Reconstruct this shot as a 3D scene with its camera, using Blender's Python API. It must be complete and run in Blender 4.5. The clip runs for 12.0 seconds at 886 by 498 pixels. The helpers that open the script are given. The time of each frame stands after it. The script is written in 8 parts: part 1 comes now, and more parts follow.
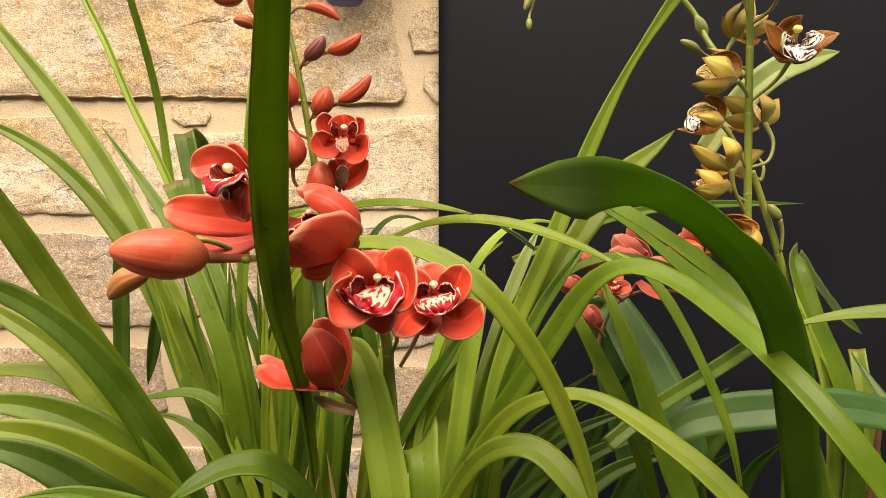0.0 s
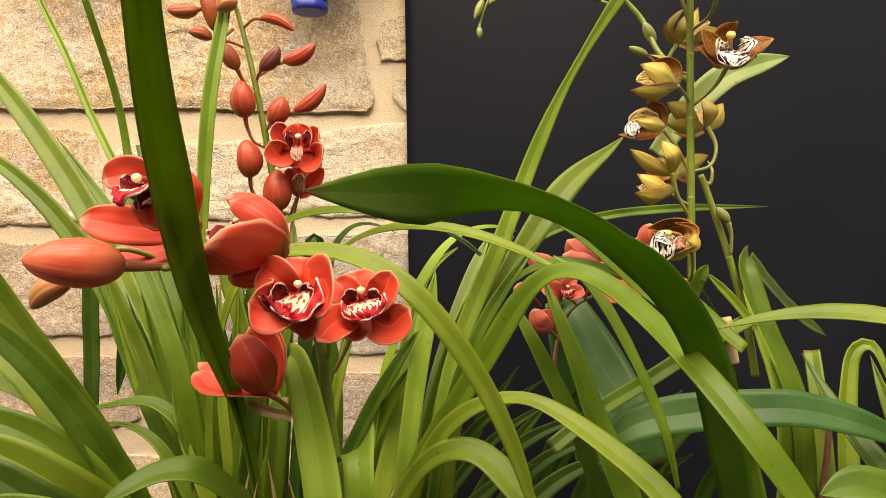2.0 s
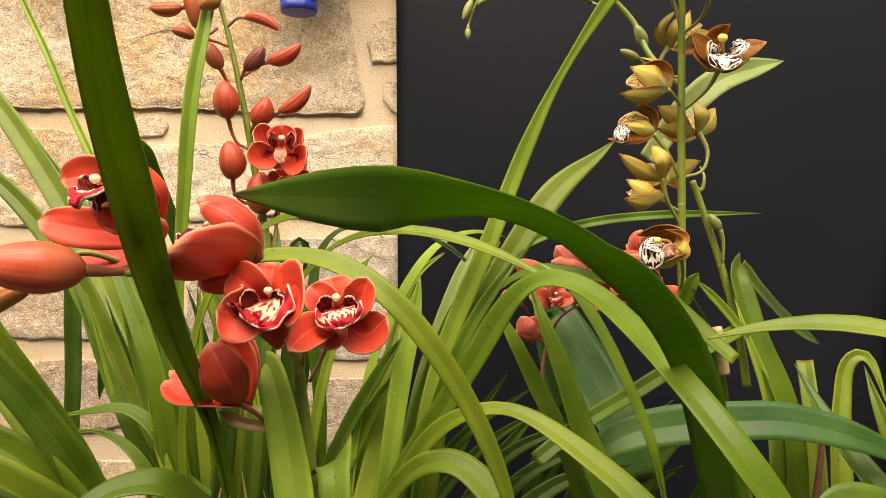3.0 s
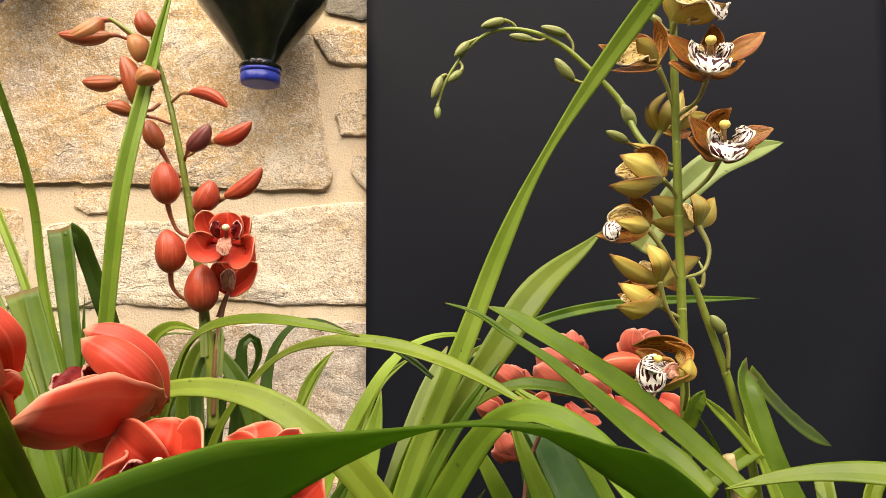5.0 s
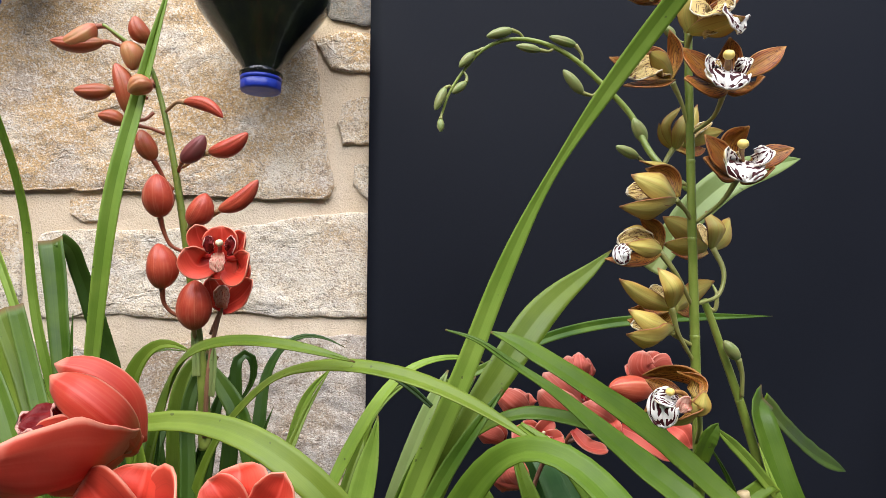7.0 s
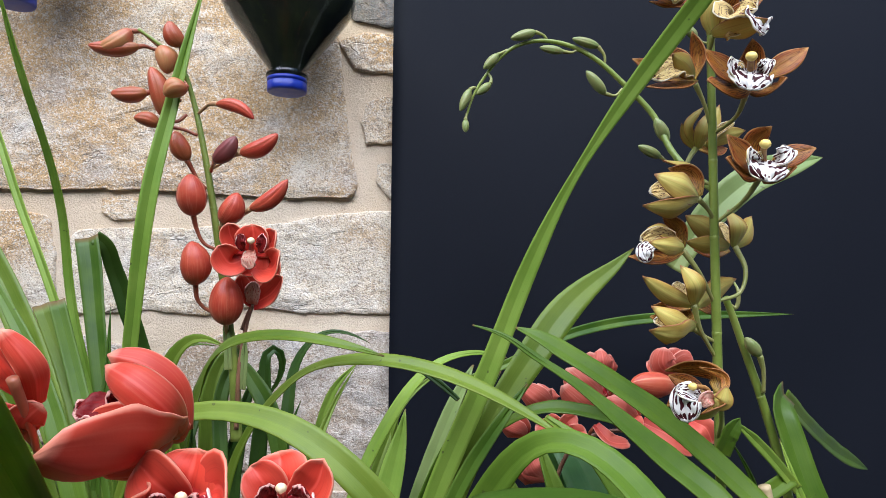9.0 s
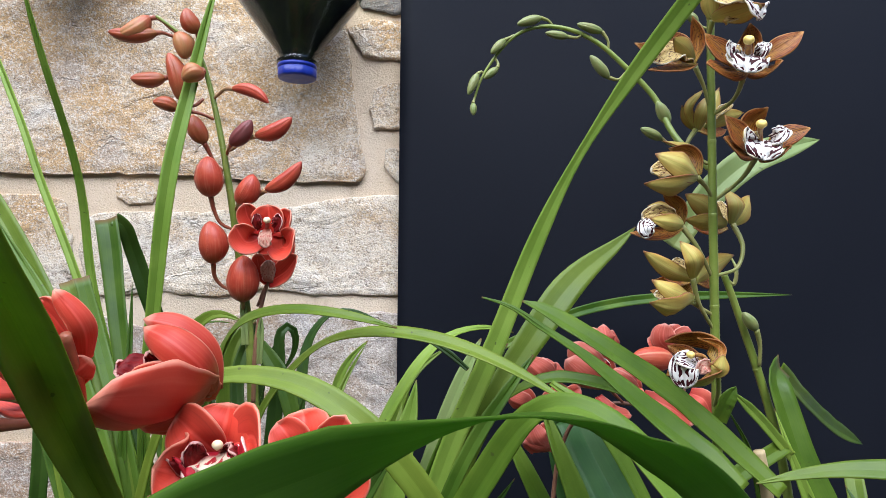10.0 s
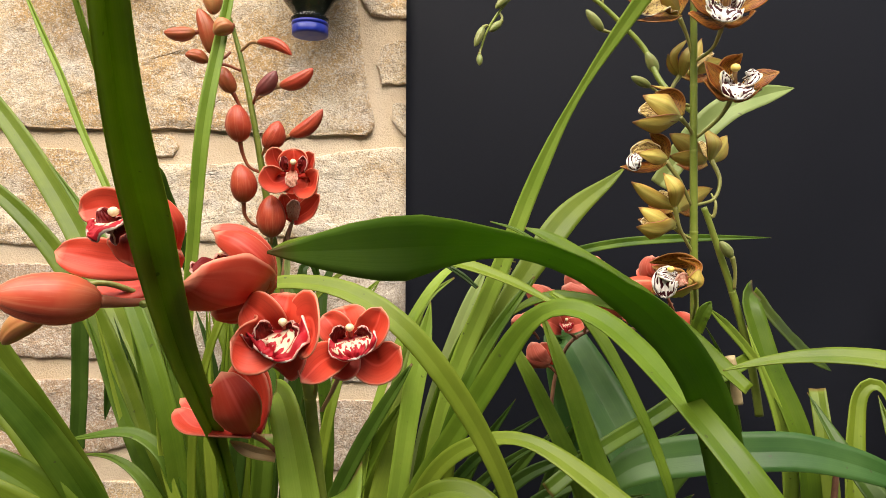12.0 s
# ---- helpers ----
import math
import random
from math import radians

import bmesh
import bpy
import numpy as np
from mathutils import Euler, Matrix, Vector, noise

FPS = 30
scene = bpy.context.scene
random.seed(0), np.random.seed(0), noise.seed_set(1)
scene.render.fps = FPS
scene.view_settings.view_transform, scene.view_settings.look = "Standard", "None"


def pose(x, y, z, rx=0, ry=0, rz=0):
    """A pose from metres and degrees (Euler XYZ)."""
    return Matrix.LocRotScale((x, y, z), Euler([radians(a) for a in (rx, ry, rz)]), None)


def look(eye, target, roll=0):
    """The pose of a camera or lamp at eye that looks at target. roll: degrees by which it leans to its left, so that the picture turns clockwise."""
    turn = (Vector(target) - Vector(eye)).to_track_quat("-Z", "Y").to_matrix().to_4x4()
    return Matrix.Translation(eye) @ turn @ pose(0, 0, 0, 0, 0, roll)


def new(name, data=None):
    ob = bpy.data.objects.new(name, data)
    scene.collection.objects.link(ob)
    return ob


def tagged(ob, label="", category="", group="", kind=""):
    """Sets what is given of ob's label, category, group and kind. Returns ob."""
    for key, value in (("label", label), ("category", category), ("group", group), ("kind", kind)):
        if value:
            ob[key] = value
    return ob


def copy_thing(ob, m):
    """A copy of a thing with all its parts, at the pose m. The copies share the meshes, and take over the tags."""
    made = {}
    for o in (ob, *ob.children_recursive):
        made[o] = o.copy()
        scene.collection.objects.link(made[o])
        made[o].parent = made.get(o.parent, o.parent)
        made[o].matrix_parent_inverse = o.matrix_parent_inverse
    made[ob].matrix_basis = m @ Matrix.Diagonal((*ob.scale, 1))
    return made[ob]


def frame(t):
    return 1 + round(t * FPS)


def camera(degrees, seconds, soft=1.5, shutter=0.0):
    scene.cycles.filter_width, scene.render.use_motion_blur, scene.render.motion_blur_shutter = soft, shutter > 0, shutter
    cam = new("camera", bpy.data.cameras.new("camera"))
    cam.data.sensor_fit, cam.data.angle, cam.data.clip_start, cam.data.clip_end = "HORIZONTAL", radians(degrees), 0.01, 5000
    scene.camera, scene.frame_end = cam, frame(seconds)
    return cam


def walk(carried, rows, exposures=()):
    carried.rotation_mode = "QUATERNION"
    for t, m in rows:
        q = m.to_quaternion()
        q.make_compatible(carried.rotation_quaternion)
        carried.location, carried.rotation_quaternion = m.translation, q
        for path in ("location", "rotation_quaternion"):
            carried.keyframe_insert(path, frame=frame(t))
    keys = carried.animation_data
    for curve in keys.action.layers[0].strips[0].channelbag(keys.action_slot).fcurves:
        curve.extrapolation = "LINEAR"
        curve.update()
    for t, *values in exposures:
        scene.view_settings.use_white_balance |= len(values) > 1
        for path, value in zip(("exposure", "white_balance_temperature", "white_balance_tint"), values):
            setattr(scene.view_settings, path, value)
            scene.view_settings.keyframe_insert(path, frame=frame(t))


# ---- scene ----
cam = camera(68.2, 12.0, soft=0.8)
METRES, EYE, TILT, LEAN, TURN = 0.30, 0.75, -3.1, 0.0, 0.0
ROWS = [
    (0.0, 0.0, 0.0, 0.0, 0.0, -0.0, -0.0),
    (0.5, 0.0383, -0.0101, 0.0094, -0.11, 0.75, 0.2),
    (1.0, 0.0753, -0.0279, 0.0123, 0.24, 1.17, 0.39),
    (1.5, 0.1107, -0.0343, 0.0062, 0.28, 1.03, 0.59),
    (2.0, 0.149, -0.0211, -0.0028, -0.05, 0.6, 0.64),
    (2.5, 0.169, -0.0018, -0.0054, -0.07, 0.46, 0.39),
    (4.5, 0.2268, 0.1969, 0.0948, -1.17, 4.98, -0.28),
    (5.0, 0.2365, 0.2774, 0.1402, -1.71, 5.95, 0.31),
    (5.5, 0.2614, 0.3173, 0.1691, -3.08, 6.38, 0.16),
    (6.0, 0.2733, 0.3256, 0.1775, -2.85, 6.47, 0.42),
    (6.5, 0.2622, 0.3367, 0.1812, -1.76, 6.12, 0.0),
    (7.0, 0.248, 0.3466, 0.1906, -1.32, 6.2, -0.34),
    (9.0, 0.2239, 0.3047, 0.1852, 0.12, 6.02, -0.55),
    (9.5, 0.2219, 0.2758, 0.1712, 0.21, 5.62, -0.57),
    (10.0, 0.2078, 0.2365, 0.1471, 0.39, 5.1, -0.53),
    (10.5, 0.1987, 0.1951, 0.1136, 0.29, 4.08, -0.48),
    (11.0, 0.1895, 0.129, 0.0841, 0.16, 3.59, -0.36),
    (11.5, 0.1781, 0.0729, 0.0592, -0.12, 2.83, -0.44),
    (12.0, 0.1643, 0.0295, 0.0316, 0.02, 2.32, -0.24),
]
EXPOSURES = [(0.0, 0.94, 8200, 13), (2.5, 0.96, 8200, 13), (4.5, 1.02, 7700, 13), (5.5, 0.92, 7200, 13), (6.5, 0.8, 6200, 12), (9.0, 0.70, 5300, 12), (10.5, 0.80, 5400, 12), (12.0, 0.88, 7000, 12)]
walk(cam, [(t, pose(0, 0, EYE, TILT, LEAN, TURN) @ pose(METRES * x, METRES * y, METRES * z, 90 + pitch, roll, yaw)) for t, x, y, z, yaw, pitch, roll in ROWS], EXPOSURES)

# ---- light ----
SUN_ELEVATION, SUN_AZIMUTH = 56.0, -16.0
world = bpy.data.worlds.new("sky")
scene.world = world
world.use_nodes = True
wn = world.node_tree
sky = wn.nodes.new("ShaderNodeTexSky")
sky.sky_type, sky.sun_disc = "NISHITA", False
sky.sun_elevation, sky.sun_rotation = radians(SUN_ELEVATION), radians(180 + SUN_AZIMUTH)
wn.links.new(sky.outputs["Color"], wn.nodes["Background"].inputs["Color"])
wn.nodes["Background"].inputs["Strength"].default_value = 0.15
sun = new("sun", bpy.data.lights.new("sun", "SUN"))
sun.data.energy, sun.data.angle, sun.data.color = 5.0, radians(78), (1.0, 0.92, 0.80)
_a, _e = radians(SUN_AZIMUTH), radians(SUN_ELEVATION)
sun.matrix_world = look((0, 0, 0), (-math.sin(_a) * math.cos(_e), math.cos(_a) * math.cos(_e), -math.sin(_e)))

# ---- materials ----
def node_mat(name):
    m = bpy.data.materials.new(name)
    m.use_nodes = True
    nt = m.node_tree
    return m, nt, nt.nodes["Principled BSDF"]


def nd(nt, kind, **props):
    n = nt.nodes.new(kind)
    for key, value in props.items():
        if key in n.inputs:
            n.inputs[key].default_value = value
    return n


def mathn(nt, op, a, b=None, c=None):
    n = nt.nodes.new("ShaderNodeMath")
    n.operation = op
    for i, v in enumerate((a, b, c)):
        if v is None:
            continue
        if isinstance(v, (int, float)):
            n.inputs[i].default_value = v
        else:
            nt.links.new(v, n.inputs[i])
    return n.outputs[0]


def mixc(nt, fac, a, b, blend="MIX"):
    n = nt.nodes.new("ShaderNodeMix")
    n.data_type, n.blend_type = "RGBA", blend
    for sock, v in ((n.inputs[0], fac), (n.inputs[6], a), (n.inputs[7], b)):
        if isinstance(v, (int, float)):
            sock.default_value = v
        elif isinstance(v, tuple):
            sock.default_value = (*v, 1)
        else:
            nt.links.new(v, sock)
    return n.outputs[2]


def ramp(nt, fac, *stops):
    n = nt.nodes.new("ShaderNodeValToRGB")
    el = n.color_ramp.elements
    while len(el) < len(stops):
        el.new(0.5)
    for e, (p, c) in zip(el, stops):
        e.position = p
        e.color = (c, c, c, 1) if isinstance(c, (int, float)) else (*c, 1)
    nt.links.new(fac, n.inputs[0])
    return n.outputs[0]


def noise_tex(nt, vec, scale, detail=4.0, rough=0.55, dist=0.0):
    n = nd(nt, "ShaderNodeTexNoise", Scale=scale, Detail=detail, Roughness=rough, Distortion=dist)
    if vec is not None:
        nt.links.new(vec, n.inputs["Vector"])
    return n.outputs["Fac"]


def coords(nt, which):
    return nt.nodes.new("ShaderNodeTexCoord").outputs[which]


def scaled(nt, vec, s, offset=None):
    n = nt.nodes.new("ShaderNodeMapping")
    n.inputs["Scale"].default_value = s
    nt.links.new(vec, n.inputs["Vector"])
    if offset is not None:
        nt.links.new(offset, n.inputs["Location"])
    return n.outputs[0]


def bump(nt, bsdf, height, strength, distance):
    n = nd(nt, "ShaderNodeBump", Strength=strength, Distance=distance)
    nt.links.new(height, n.inputs["Height"])
    nt.links.new(n.outputs[0], bsdf.inputs["Normal"])
    return n


def through_light(nt, bsdf, colour, share):
    """Thin tissue: part of the light passes through."""
    t = nt.nodes.new("ShaderNodeBsdfTranslucent")
    nt.links.new(colour, t.inputs["Color"])
    mx = nt.nodes.new("ShaderNodeMixShader")
    mx.inputs[0].default_value = share
    nt.links.new(bsdf.outputs[0], mx.inputs[1])
    nt.links.new(t.outputs[0], mx.inputs[2])
    nt.links.new(mx.outputs[0], nt.nodes["Material Output"].inputs["Surface"])


def uv_parts(nt):
    uv = coords(nt, "UV")
    s = nt.nodes.new("ShaderNodeSeparateXYZ")
    nt.links.new(uv, s.inputs[0])
    return uv, s.outputs[0], s.outputs[1]


def leaf_mat(name, dark, light, under=False, share=0.32):
    m, nt, b = node_mat(name)
    uv, u, v = uv_parts(nt)
    rnd = nt.nodes.new("ShaderNodeObjectInfo").outputs["Random"]
    shift = nt.nodes.new("ShaderNodeCombineXYZ")
    nt.links.new(mathn(nt, "MULTIPLY", rnd, 37.0), shift.inputs[0])
    veins = noise_tex(nt, scaled(nt, uv, (34, 0.7, 1), shift.outputs[0]), 1.0, 2.0)
    cloud = noise_tex(nt, coords(nt, "Object"), 26.0, 3.0)
    fine = noise_tex(nt, coords(nt, "Object"), 420.0, 2.0)
    f = mathn(nt, "ADD", mathn(nt, "MULTIPLY", veins, 0.30), mathn(nt, "MULTIPLY", cloud, 0.95))
    f = mathn(nt, "ADD", f, mathn(nt, "MULTIPLY", mathn(nt, "SUBTRACT", rnd, 0.5), 0.36))
    base = mixc(nt, ramp(nt, f, (0.32, 0.0), (0.97, 1.0)), dark, light)
    # paler, yellower toward the sheath and dry at the very tip
    pale = tuple(min(1, c * k) for c, k in zip(light, (1.3, 1.12, 1.0)))
    base = mixc(nt, ramp(nt, v, (0.0, 0.5), (0.3, 0.0)), base, pale)
    mid = mathn(nt, "ABSOLUTE", mathn(nt, "SUBTRACT", u, 0.5))
    rib = ramp(nt, mid, (0.008, 1.0), (0.022, 0.0))
    base = mixc(nt, mathn(nt, "MULTIPLY", rib, 0.45 if not under else 0.5), base, pale)
    edge = ramp(nt, mid, (0.47, 0.0), (0.495, 1.0))
    base = mixc(nt, mathn(nt, "MULTIPLY", edge, 0.18), base, pale)
    brown = ramp(nt, mathn(nt, "ADD", v, mathn(nt, "MULTIPLY", cloud, 0.004)), (0.992, 0.0), (1.0, 1.0))
    base = mixc(nt, mathn(nt, "MULTIPLY", brown, 0.8), base, (0.16, 0.08, 0.03))
    specks = ramp(nt, noise_tex(nt, coords(nt, "Object"), 190.0, 1.0, 0.4), (0.76, 0.0), (0.79, 1.0))
    base = mixc(nt, mathn(nt, "MULTIPLY", specks, 0.6), base, (0.05, 0.05, 0.02))
    nt.links.new(base, b.inputs["Base Color"])
    nt.links.new(ramp(nt, cloud, (0.3, 0.36), (0.7, 0.52)), b.inputs["Roughness"])
    b.inputs["Specular IOR Level"].default_value = 0.36 if not under else 0.15
    hgt = mathn(nt, "ADD", mathn(nt, "MULTIPLY", veins, 1.0), mathn(nt, "MULTIPLY", fine, 0.15))
    bump(nt, b, hgt, 0.11, 0.0006)
    through_light(nt, b, base, share)
    return m


LEAF = {
    tone: (leaf_mat("leaf_" + tone, dark, light, False, share), leaf_mat("leaf_" + tone + "_under", tuple(c * 1.08 for c in dark), tuple(c * 1.05 for c in light), True, share))
    for tone, dark, light, share in (
        # Pale sheaths, and leaves whose colour is lifted to look lit.
        ("lit_sheer", (0.19, 0.315, 0.032), (0.33, 0.455, 0.066), 0.38),
        ("dry", (0.40, 0.26, 0.11), (0.60, 0.44, 0.22), 0.3),
        ("pale", (0.16, 0.23, 0.06), (0.27, 0.34, 0.11), 0.22),
        ("lime", (0.088, 0.148, 0.009), (0.195, 0.265, 0.024), 0.24),
        ("green", (0.046, 0.102, 0.006), (0.125, 0.205, 0.015), 0.24),
        # Dark green, also the darker colour given to leaves in shadow.
        ("deep_shaded", (0.020, 0.055, 0.005), (0.062, 0.118, 0.012), 0.18),
        ("thin", (0.090, 0.195, 0.016), (0.165, 0.285, 0.034), 0.66),
        ("dark", (0.125, 0.225, 0.014), (0.26, 0.37, 0.034), 0.5),
        ("blue", (0.022, 0.078, 0.014), (0.068, 0.155, 0.034), 0.2))
}


def petal_mat(name, mid_c, edge_c, vein_c, vein_amt, base_c, spotted=0.0, share=0.25, lines=26, rim_c=None, even=True):
    m, nt, b = node_mat(name)
    uv, u, v = uv_parts(nt)
    rnd = nt.nodes.new("ShaderNodeObjectInfo").outputs["Random"]
    side = mathn(nt, "ABSOLUTE", mathn(nt, "SUBTRACT", u, 0.5))
    shift = nt.nodes.new("ShaderNodeCombineXYZ")
    nt.links.new(mathn(nt, "MULTIPLY", rnd, 19.0), shift.inputs[0])
    cloud = noise_tex(nt, scaled(nt, uv, (3, 3, 3), shift.outputs[0]), 1.0, 3.0)
    e = mathn(nt, "ADD", mathn(nt, "MULTIPLY", side, 2.0), mathn(nt, "MULTIPLY", cloud, 0.4))
    base = mixc(nt, ramp(nt, e, (0.35, 0.0), (1.15, 1.0)), mid_c, edge_c)
    base = mixc(nt, ramp(nt, mathn(nt, "ADD", v, mathn(nt, "MULTIPLY", cloud, 0.25)), (0.12, 1.0), (0.5, 0.0)), base, base_c)
    stripes = noise_tex(nt, scaled(nt, uv, (lines, 1.2, 1), shift.outputs[0]), 1.0, 2.0)
    wav = mathn(nt, "SINE", mathn(nt, "ADD", mathn(nt, "MULTIPLY", u, 6.2832 * lines * 0.5), mathn(nt, "MULTIPLY", cloud, 5.0)))
    dash = noise_tex(nt, scaled(nt, uv, (8, 5, 1), shift.outputs[0]), 1.0, 2.0)
    line = mathn(nt, "MULTIPLY", ramp(nt, wav, (0.0, 0.0), (0.55, 1.0)), ramp(nt, dash, (0.40, 0.2), (0.50, 1.0)))
    if not even:
        line = ramp(nt, stripes, (0.48, 0.0), (0.72, 1.0))
    base = mixc(nt, mathn(nt, "MULTIPLY", line, vein_amt), base, vein_c)
    midline = ramp(nt, side, (0.012, 1.0), (0.045, 0.0))
    base = mixc(nt, mathn(nt, "MULTIPLY", midline, 0.45), base, tuple(min(1, c * 1.25 + 0.05) for c in edge_c))
    if spotted:
        dots = noise_tex(nt, scaled(nt, uv, (30, 14, 1), shift.outputs[0]), 1.0, 1.0)
        base = mixc(nt, mathn(nt, "MULTIPLY", ramp(nt, dots, (0.6, 0.0), (0.63, 1.0)), spotted), base, vein_c)
    rim = ramp(nt, mathn(nt, "MAXIMUM", side, mathn(nt, "MULTIPLY", v, 0.5)), (0.45 if rim_c else 0.44, 0.0), (0.485, 1.0))
    base = mixc(nt, mathn(nt, "MULTIPLY", rim, 0.85 if rim_c else 0.5), base, rim_c or tuple(min(1, c * 1.3 + 0.08) for c in edge_c))
    hue = nd(nt, "ShaderNodeHueSaturation")
    nt.links.new(mathn(nt, "ADD", 0.85, mathn(nt, "MULTIPLY", rnd, 0.3)), hue.inputs["Value"])
    nt.links.new(base, hue.inputs["Color"])
    base = hue.outputs[0]
    nt.links.new(base, b.inputs["Base Color"])
    b.inputs["Roughness"].default_value = 0.46
    b.inputs["Specular IOR Level"].default_value = 0.3
    hgt = mathn(nt, "ADD", stripes, mathn(nt, "MULTIPLY", noise_tex(nt, coords(nt, "Object"), 900.0, 1.0), 0.4))
    bump(nt, b, hgt, 0.14, 0.0006)
    through_light(nt, b, base, share)
    return m


RED = (petal_mat("petal_red", (0.70, 0.060, 0.030), (0.74, 0.090, 0.046), (0.46, 0.026, 0.017), 0.34, (0.52, 0.028, 0.026), even=False, share=0.2, rim_c=(0.78, 0.28, 0.175)),
       petal_mat("petal_red_back", (0.50, 0.046, 0.023), (0.53, 0.060, 0.030), (0.66, 0.18, 0.10), 0.24, (0.46, 0.085, 0.038), lines=15, even=False, share=0.12, rim_c=(0.76, 0.30, 0.19)))
SALMON = (petal_mat("petal_salmon", (0.66, 0.115, 0.070), (0.70, 0.16, 0.10), (0.50, 0.05, 0.035), 0.3, (0.56, 0.06, 0.045), even=False, share=0.3, rim_c=(0.80, 0.36, 0.26)),
          petal_mat("petal_salmon_back", (0.60, 0.115, 0.072), (0.63, 0.15, 0.10), (0.78, 0.34, 0.25), 0.5, (0.56, 0.15, 0.085), lines=17, even=False, share=0.2, rim_c=(0.78, 0.36, 0.27)))
BROWN = (petal_mat("petal_brown", (0.43, 0.19, 0.022), (0.40, 0.115, 0.016), (0.055, 0.008, 0.004), 0.8, (0.54, 0.38, 0.07), 0.9, lines=22, rim_c=(0.52, 0.27, 0.07), share=0.3),
         petal_mat("petal_olive_back", (0.60, 0.52, 0.125), (0.54, 0.37, 0.075), (0.36, 0.19, 0.04), 0.5, (0.48, 0.50, 0.12), lines=22, rim_c=(0.24, 0.075, 0.03), even=False, share=0.2))


def bud_mat(name, body, flush, tint, seam):
    """A closed bud: three sepals with pale edges, flushed with a second colour and finely veined."""
    m, nt, b = node_mat(name)
    uv, u, v = uv_parts(nt)
    rnd = nt.nodes.new("ShaderNodeObjectInfo").outputs["Random"]
    shift = nt.nodes.new("ShaderNodeCombineXYZ")
    nt.links.new(mathn(nt, "MULTIPLY", rnd, 23.0), shift.inputs[0])
    part = mathn(nt, "FRACT", mathn(nt, "MULTIPLY", u, 3.0))
    cloud = noise_tex(nt, scaled(nt, uv, (5, 2.5, 1), shift.outputs[0]), 1.0, 3.0)
    veins = noise_tex(nt, scaled(nt, uv, (46, 1.6, 1), shift.outputs[0]), 1.0, 2.0)
    base = mixc(nt, ramp(nt, cloud, (0.38, 0.0), (0.62, 1.0)), body, flush)
    base = mixc(nt, ramp(nt, mathn(nt, "ADD", v, mathn(nt, "MULTIPLY", cloud, 0.5)), (0.25, 0.8), (0.6, 0.0)), base, tint)
    base = mixc(nt, mathn(nt, "MULTIPLY", ramp(nt, veins, (0.50, 0.0), (0.66, 1.0)), 0.22), base, seam)
    edge = ramp(nt, mathn(nt, "ABSOLUTE", mathn(nt, "SUBTRACT", part, 0.93)), (0.02, 1.0), (0.055, 0.0))
    base = mixc(nt, mathn(nt, "MULTIPLY", edge, 0.5), base, seam)
    nt.links.new(base, b.inputs["Base Color"])
    b.inputs["Roughness"].default_value = 0.38
    b.inputs["Specular IOR Level"].default_value = 0.4
    bump(nt, b, mathn(nt, "ADD", veins, mathn(nt, "MULTIPLY", noise_tex(nt, coords(nt, "Object"), 900.0, 1.0), 0.3)), 0.10, 0.0005)
    through_light(nt, b, base, 0.08)
    return m


BUD_RED = bud_mat("bud_red", (0.50, 0.076, 0.033), (0.38, 0.042, 0.020), (0.40, 0.085, 0.034), (0.66, 0.26, 0.15))
BUD_OPENING = bud_mat("bud_opening_red", (0.64, 0.125, 0.060), (0.55, 0.075, 0.036), (0.54, 0.14, 0.06), (0.82, 0.42, 0.24))
BUD_BRONZE = bud_mat("bud_bronze", (0.40, 0.075, 0.030), (0.33, 0.085, 0.028), (0.30, 0.13, 0.040), (0.52, 0.19, 0.09))
BUD_PALE = bud_mat("bud_tan", (0.47, 0.165, 0.06), (0.42, 0.20, 0.065), (0.38, 0.075, 0.032), (0.50, 0.28, 0.13))
BUD_MAUVE = bud_mat("bud_mauve", (0.20, 0.045, 0.042), (0.17, 0.055, 0.048), (0.17, 0.045, 0.04), (0.30, 0.10, 0.085))
BUD_GREEN = bud_mat("bud_green", (0.20, 0.26, 0.07), (0.24, 0.25, 0.08), (0.20, 0.26, 0.07), (0.34, 0.33, 0.14))


